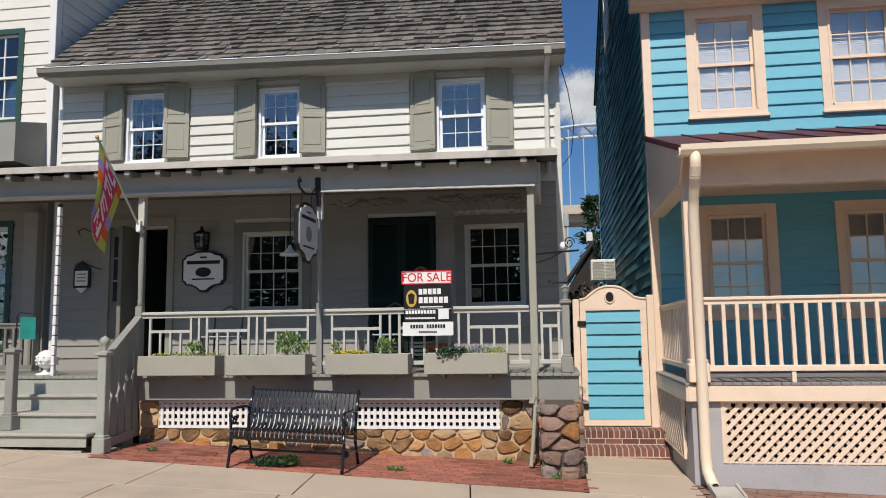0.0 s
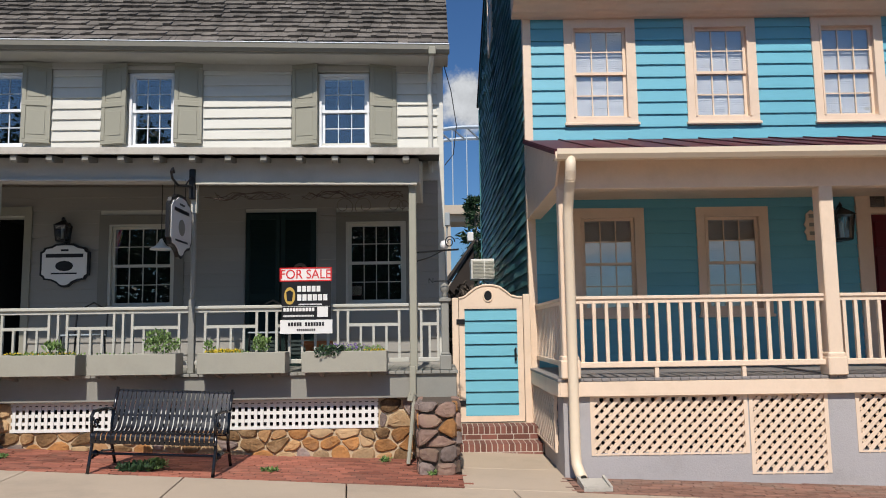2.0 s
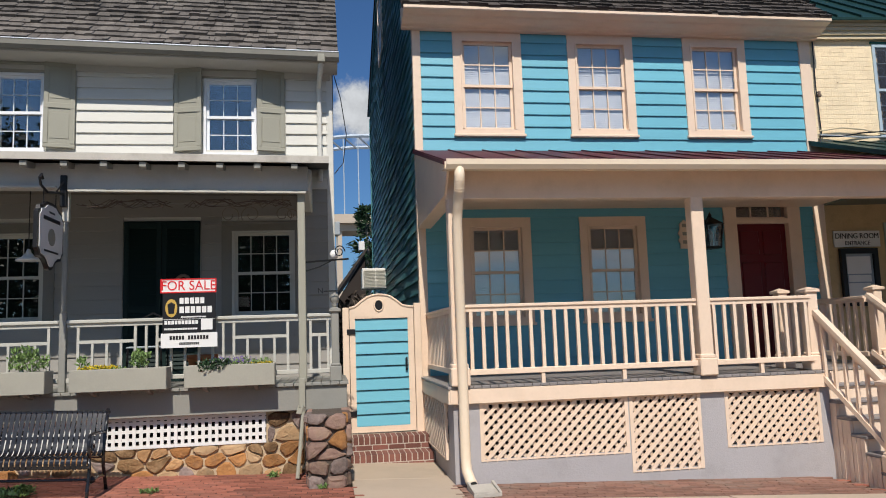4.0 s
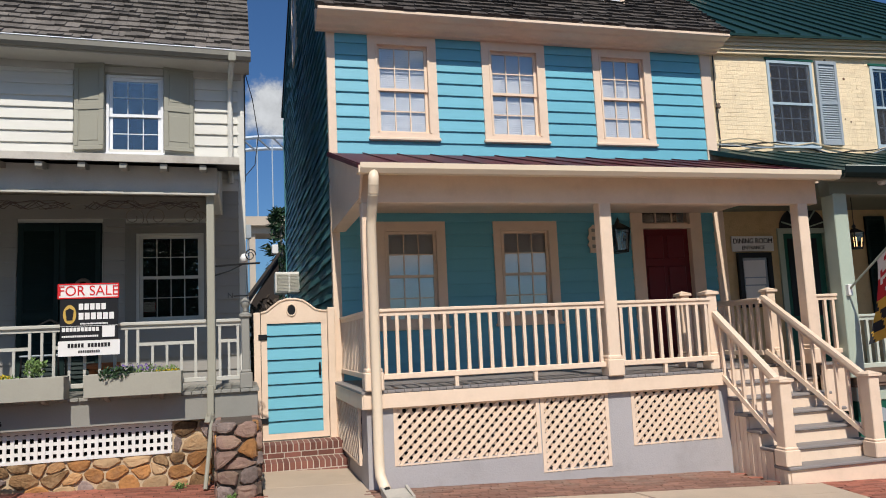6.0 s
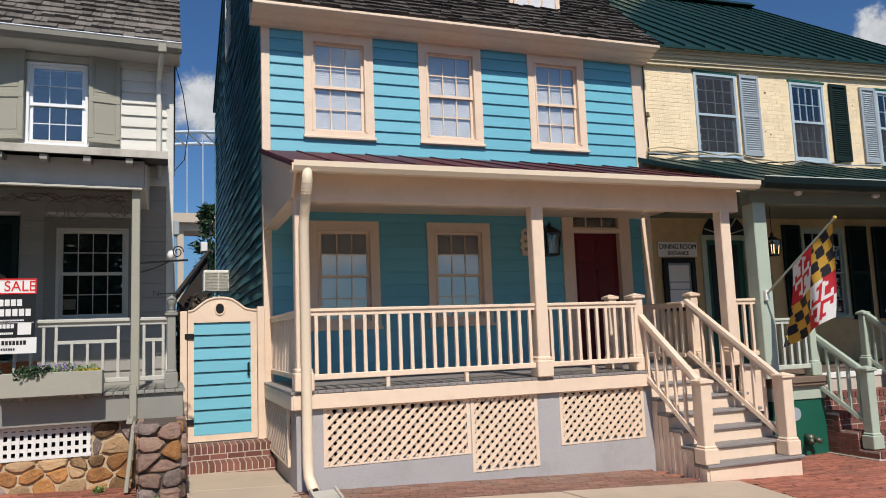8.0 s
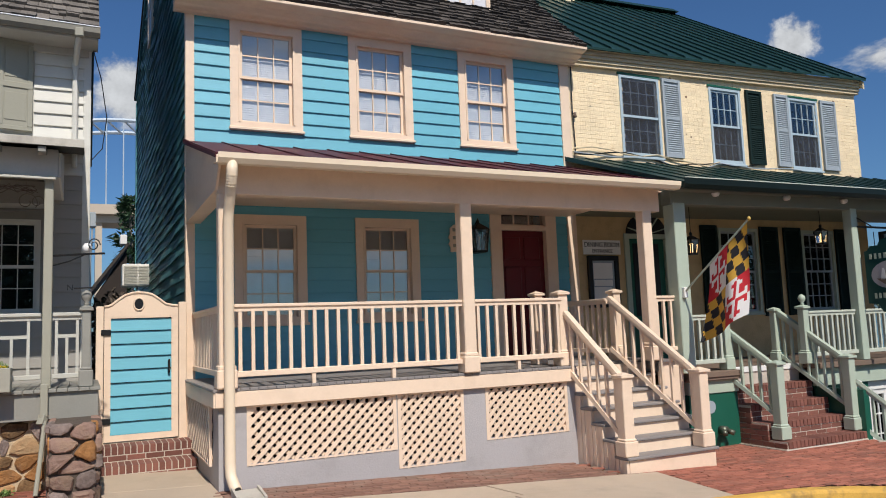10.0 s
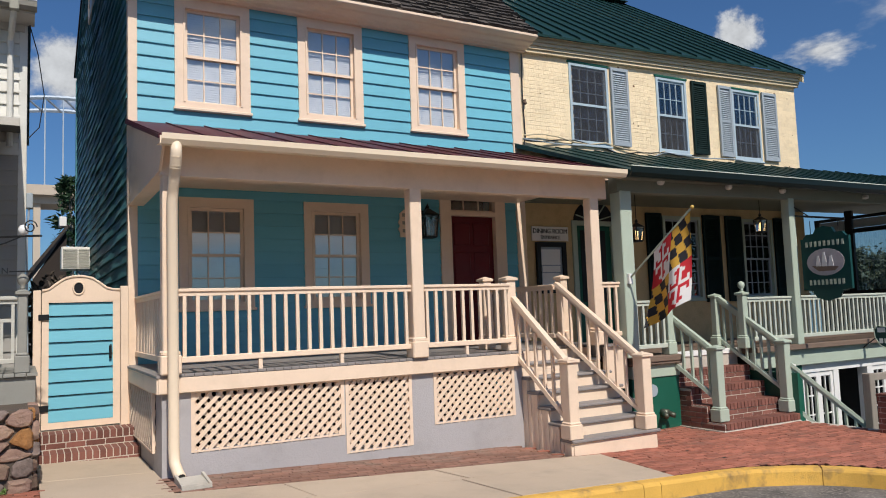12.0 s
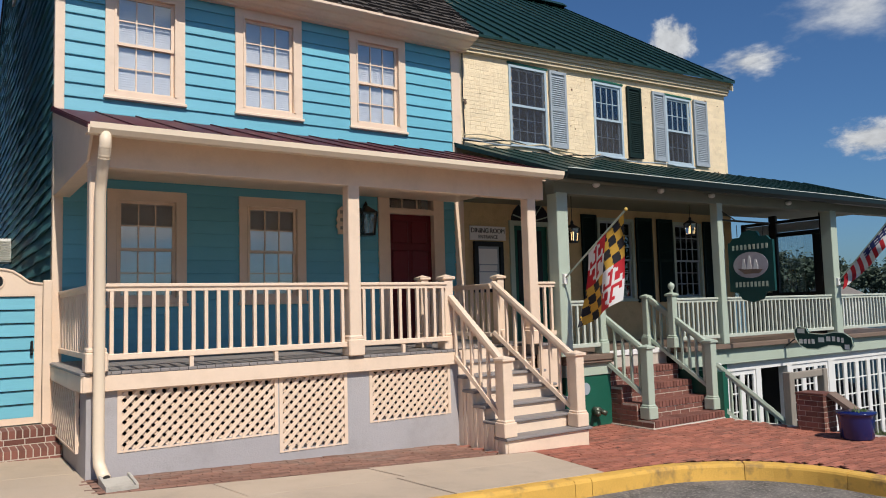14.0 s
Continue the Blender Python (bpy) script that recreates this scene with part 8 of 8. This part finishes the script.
# yard fence and shrub seen over the gate
fn = thing("shrub", "bare tangled shrub behind the gate", "shrub", (0.45, 14.0, 0.2))
foliage(fn, "twig_mass", (0.45, 14.0, 1.6), (0.35, 0.6, 1.0), 900, 0.12, BARK, 71)
foliage(fn, "leaf_mass", (0.5, 14.3, 1.2), (0.35, 0.6, 0.9), 500, 0.09, LEAF_DARK, 72)
# wires and meter at the grey house corner
wr = thing("service_wire", "thin black service wire at the eaves", "wire", (0.1, 10.2, 4.5))
part("wire", Solid().tube([(0.11, 10.2, 5.25), (0.20, 10.2, 4.9), (0.27, 10.2, 4.4), (0.22, 10.2, 4.0), (0.10, 10.2, 3.85)], 0.006, 6), BLACK, wr)
mt = thing("junction_box", "small grey cable box on the corner board", "junction box", (0.12, 10.22, 3.2))
part("box", Solid().cbox(0.09, 0.16, 10.2, 10.3, 3.02, 3.2, 0.006), SHUTBLUE, mt)
part("conduit", Solid().tube([(0.12, 10.24, 3.02), (0.10, 10.25, 2.6), (0.12, 10.25, 1.0)], 0.012, 6), SHUTBLUE, mt)
# cables strung along the cream brick wall
cb = thing("wall_cable", "loose cables strung along the cream brick", "cable", (8.5, 10.25, 4.4))
for k, (za, sag) in enumerate(((4.52, 0.05), (4.47, -0.05), (4.44, 0.02))):
    part("cable", Solid().tube([(7.38 + i * 0.36, YF - 0.05 - 0.02 * math.sin(i), za + sag * math.sin(i * 1.3 + k) - (0.10 if 5 < i < 9 else 0)) for i in range(10 + 3 * k)], 0.012, 6), (YTRIM, BLACK, SHUTBLUE)[k], cb)
part("riser_cable", Solid().tube([(7.42, YF - 0.03, 6.0), (7.40, YF - 0.04, 5.2), (7.43, YF - 0.03, 4.5), (7.38, YF - 0.05, 4.35)], 0.010, 6), BLACK, cb)
part("insulator", Solid().lathe([(0.02, 0), (0.035, 0.02), (0.02, 0.06), (0.03, 0.08), (0.0, 0.1)], (7.44, YF - 0.05, 5.05), 8), LEDGE, cb, smooth=True)


def cloud_material(name, seed, soft):
    m = bpy.data.materials.new(name)
    m.use_nodes = True
    n, l = m.node_tree.nodes, m.node_tree.links
    n.remove(n["Principled BSDF"])
    co = n.new("ShaderNodeTexCoord")
    grad = n.new("ShaderNodeTexGradient")
    grad.gradient_type = "SPHERICAL"
    noise_ = n.new("ShaderNodeTexNoise")
    noise_.noise_dimensions = "4D"
    noise_.inputs["W"].default_value = seed
    noise_.inputs["Scale"].default_value, noise_.inputs["Detail"].default_value, noise_.inputs["Roughness"].default_value = 2.2, 9, 0.58
    l.new(co.outputs["Object"], grad.inputs["Vector"])
    l.new(co.outputs["Object"], noise_.inputs["Vector"])
    mul = n.new("ShaderNodeMath")
    mul.operation = "MULTIPLY_ADD"
    mul.inputs[1].default_value = 1.5
    l.new(noise_.outputs["Fac"], mul.inputs[0])
    l.new(grad.outputs["Fac"], mul.inputs[2])
    rng = n.new("ShaderNodeMapRange")
    rng.interpolation_type = "SMOOTHSTEP"
    rng.inputs["From Min"].default_value, rng.inputs["From Max"].default_value = 1.0, 1.0 + soft
    l.new(mul.outputs[0], rng.inputs["Value"])
    edge = n.new("ShaderNodeMath")
    edge.operation = "MULTIPLY"
    lim = n.new("ShaderNodeMapRange")
    lim.inputs["From Max"].default_value = 0.22
    l.new(grad.outputs["Fac"], lim.inputs["Value"])
    l.new(rng.outputs["Result"], edge.inputs[0])
    l.new(lim.outputs["Result"], edge.inputs[1])
    em, tr2, mx = n.new("ShaderNodeEmission"), n.new("ShaderNodeBsdfTransparent"), n.new("ShaderNodeMixShader")
    shade = n.new("ShaderNodeMapRange")
    shade.inputs["From Min"].default_value, shade.inputs["From Max"].default_value = 0.35, 0.7
    shade.inputs["To Min"].default_value, shade.inputs["To Max"].default_value = 0.50, 0.74
    l.new(noise_.outputs["Fac"], shade.inputs["Value"])
    em.inputs["Color"].default_value = (0.93, 0.96, 1.0, 1)
    l.new(shade.outputs["Result"], em.inputs["Strength"])
    l.new(edge.outputs[0], mx.inputs[0])
    l.new(tr2.outputs[0], mx.inputs[1])
    l.new(em.outputs[0], mx.inputs[2])
    l.new(mx.outputs[0], n["Material Output"].inputs["Surface"])
    return m


def cloud(dx, dz, w, h, seed, soft=0.3, far=1500, way=1):
    """A fair-weather cloud far off: dx and dz are its slopes from the viewer."""
    at = Vector((dx * far, far * way, 1.6 + dz * far))
    d = at.normalized()
    yaw = math.atan2(-d.x, d.y)
    s = Solid().add([(-1, 0, -1), (1, 0, -1), (1, 0, 1), (-1, 0, 1)], [(0, 1, 2, 3)])
    ob = part("cloud", s, cloud_material("cloud_white", seed, soft))
    ob.matrix_basis = Matrix.LocRotScale(at, Euler((0, 0, yaw)), Vector((w * d.length * 1.0 * far / far, 1, h * at.length)))
    ob.scale = (w * at.length, 1, h * at.length)
    ob.visible_shadow = False
    return tagged(ob, "white fair-weather cloud in blue sky", "cloud", "clouds", "structure")


for q in ((0.05, 0.31, 0.070, 0.070, 1.3, 0.45), (1.265, 0.54, 0.045, 0.048, 4.1, 0.5), (1.54, 0.545, 0.065, 0.030, 7.7, 0.75), (2.08, 0.425, 0.066, 0.034, 9.2, 0.5), (2.05, 0.78, 0.12, 0.06, 12.4, 1.1)):
    cloud(*q)
# clouds low over the far side of the street, mirrored in the panes
for q in ((0.12, 0.12, 0.26, 0.10, 21.5, 0.5), (0.48, 0.15, 0.24, 0.11, 25.1, 0.6), (0.95, 0.22, 0.30, 0.12, 28.6, 0.5), (-0.75, 0.16, 0.30, 0.10, 31.2, 0.6), (0.30, 0.42, 0.20, 0.06, 34.9, 0.9), (0.75, 0.50, 0.22, 0.07, 37.3, 0.9)):
    cloud(*q, way=-1)

# ---- brick paving, last ----
JOINT = mat("dark_sand_joint", (0.038, 0.026, 0.021), 0.95, 0.3, 6, 0.4, 120)
paver = Solid().cbox(0.004, 0.196, 0.007, 0.061, -0.03, 0.0, 0.003).mesh("brick_paver")
paver.materials.append(BRICK)
BRICK_OLD = mat("old_brown_paving_brick", (0.235, 0.125, 0.09), 0.9, 0.25, 1.2, 0.4, 90, rand=0.25, island=0.25, dirt=(0.27, 0.215, 0.17), dirt_amount=0.65, dirt_scale=1.6)
old_paver = Solid().cbox(0.004, 0.196, 0.007, 0.061, -0.03, 0.0, 0.003).mesh("brick_old")
old_paver.materials.append(BRICK_OLD)


def in_kerb(x, y):
    if x < 6.3:
        return y > 5.68
    if y > 4.21:
        return math.hypot(x - 6.3, y - 4.21) > 1.47
    return x > 7.78


def pave_bricks(name, label, inside, x0, x1, y0, y1, near, seed, n_parts, block, paint):
    """Pavers in running bond that follow the pavement's fall; the nearest are single bricks, the rest one bed."""
    r = random.Random(seed)
    spots, row, y = [], 0, y0
    while y < y1:
        x = x0 - (0.0, 0.1, 0.05, 0.14)[row % 4]
        while x < x1:
            if inside(x + 0.1, y + 0.034):
                spots.append((x, y))
            x += 0.2
        y += 0.068
        row += 1
    bed = Solid()
    for x, y in spots:
        z = [gz(q) - 0.006 for q in (x, x + 0.2)]
        bed.add([(x, y, z[0]), (x + 0.2, y, z[1]), (x + 0.2, y + 0.068, z[1]), (x, y + 0.068, z[0])], [(0, 1, 2, 3)])
    ob = tagged(part(name, bed, JOINT), label, "pavement", kind="structure")
    spots.sort(key=lambda p: (p[0] - near[0]) ** 2 + (p[1] - near[1]) ** 2)
    rest = Solid()
    for k, (x, y) in enumerate(spots):
        dz, ang, tw_ = r.uniform(-0.0025, 0.0035), r.uniform(-0.02, 0.02), r.uniform(-0.02, 0.02)
        m = Matrix.LocRotScale((x, y, gz(x) + dz), Euler((ang, TILT if x < 6.8 else 0, tw_)), None)
        if k < n_parts:
            b = new("brick", block)
            b.parent = ob
            b.matrix_basis = m
        else:
            rest.box(0.004, 0.196, 0.007, 0.061, -0.02, 0.0, m)
    if rest.v:
        me = bpy.data.meshes.new("brick_field")
        me.from_pydata(rest.v, [], rest.f)
        tagged(part("brick_field", me, paint, ob), kind="stuff")
    return ob


pave_bricks("pavement_brick", "weathered red brick paving before the porches", lambda x, y: x > 5.45 and in_kerb(x, y) and (y > edge_y(x) or x > slab_end(y) - 0.02) and x < 9.75 and not (x > 5.5 and x < 6.86 and y > 7.05) and not (x > 8.22 and y > 7.2), 1.3, 9.76, 2.6, 7.98, (7.6, 5.6), 5, 300, paver, BRICK)
pave_bricks("pavement_edging", "old brown brick edging along the porch base", lambda x, y: x <= 5.45 and in_kerb(x, y) and (y > edge_y(x) or x > slab_end(y) - 0.02) and x < 9.75 and not (x > 5.5 and x < 6.86 and y > 7.05) and not (x > 8.22 and y > 7.2), 1.3, 9.76, 2.6, 7.98, (7.6, 5.6), 5, 300, old_paver, BRICK_OLD)
pave_bricks("pavement_strip", "red brick strip in front of the grey house", lambda x, y: y > edge_y(x) and -5.05 < x < 0.22 and not (-0.26 < x and y > 7.98), -5.1, 0.25, 7.2, 8.85, (-2.5, 7.6), 6, 280, paver, BRICK)
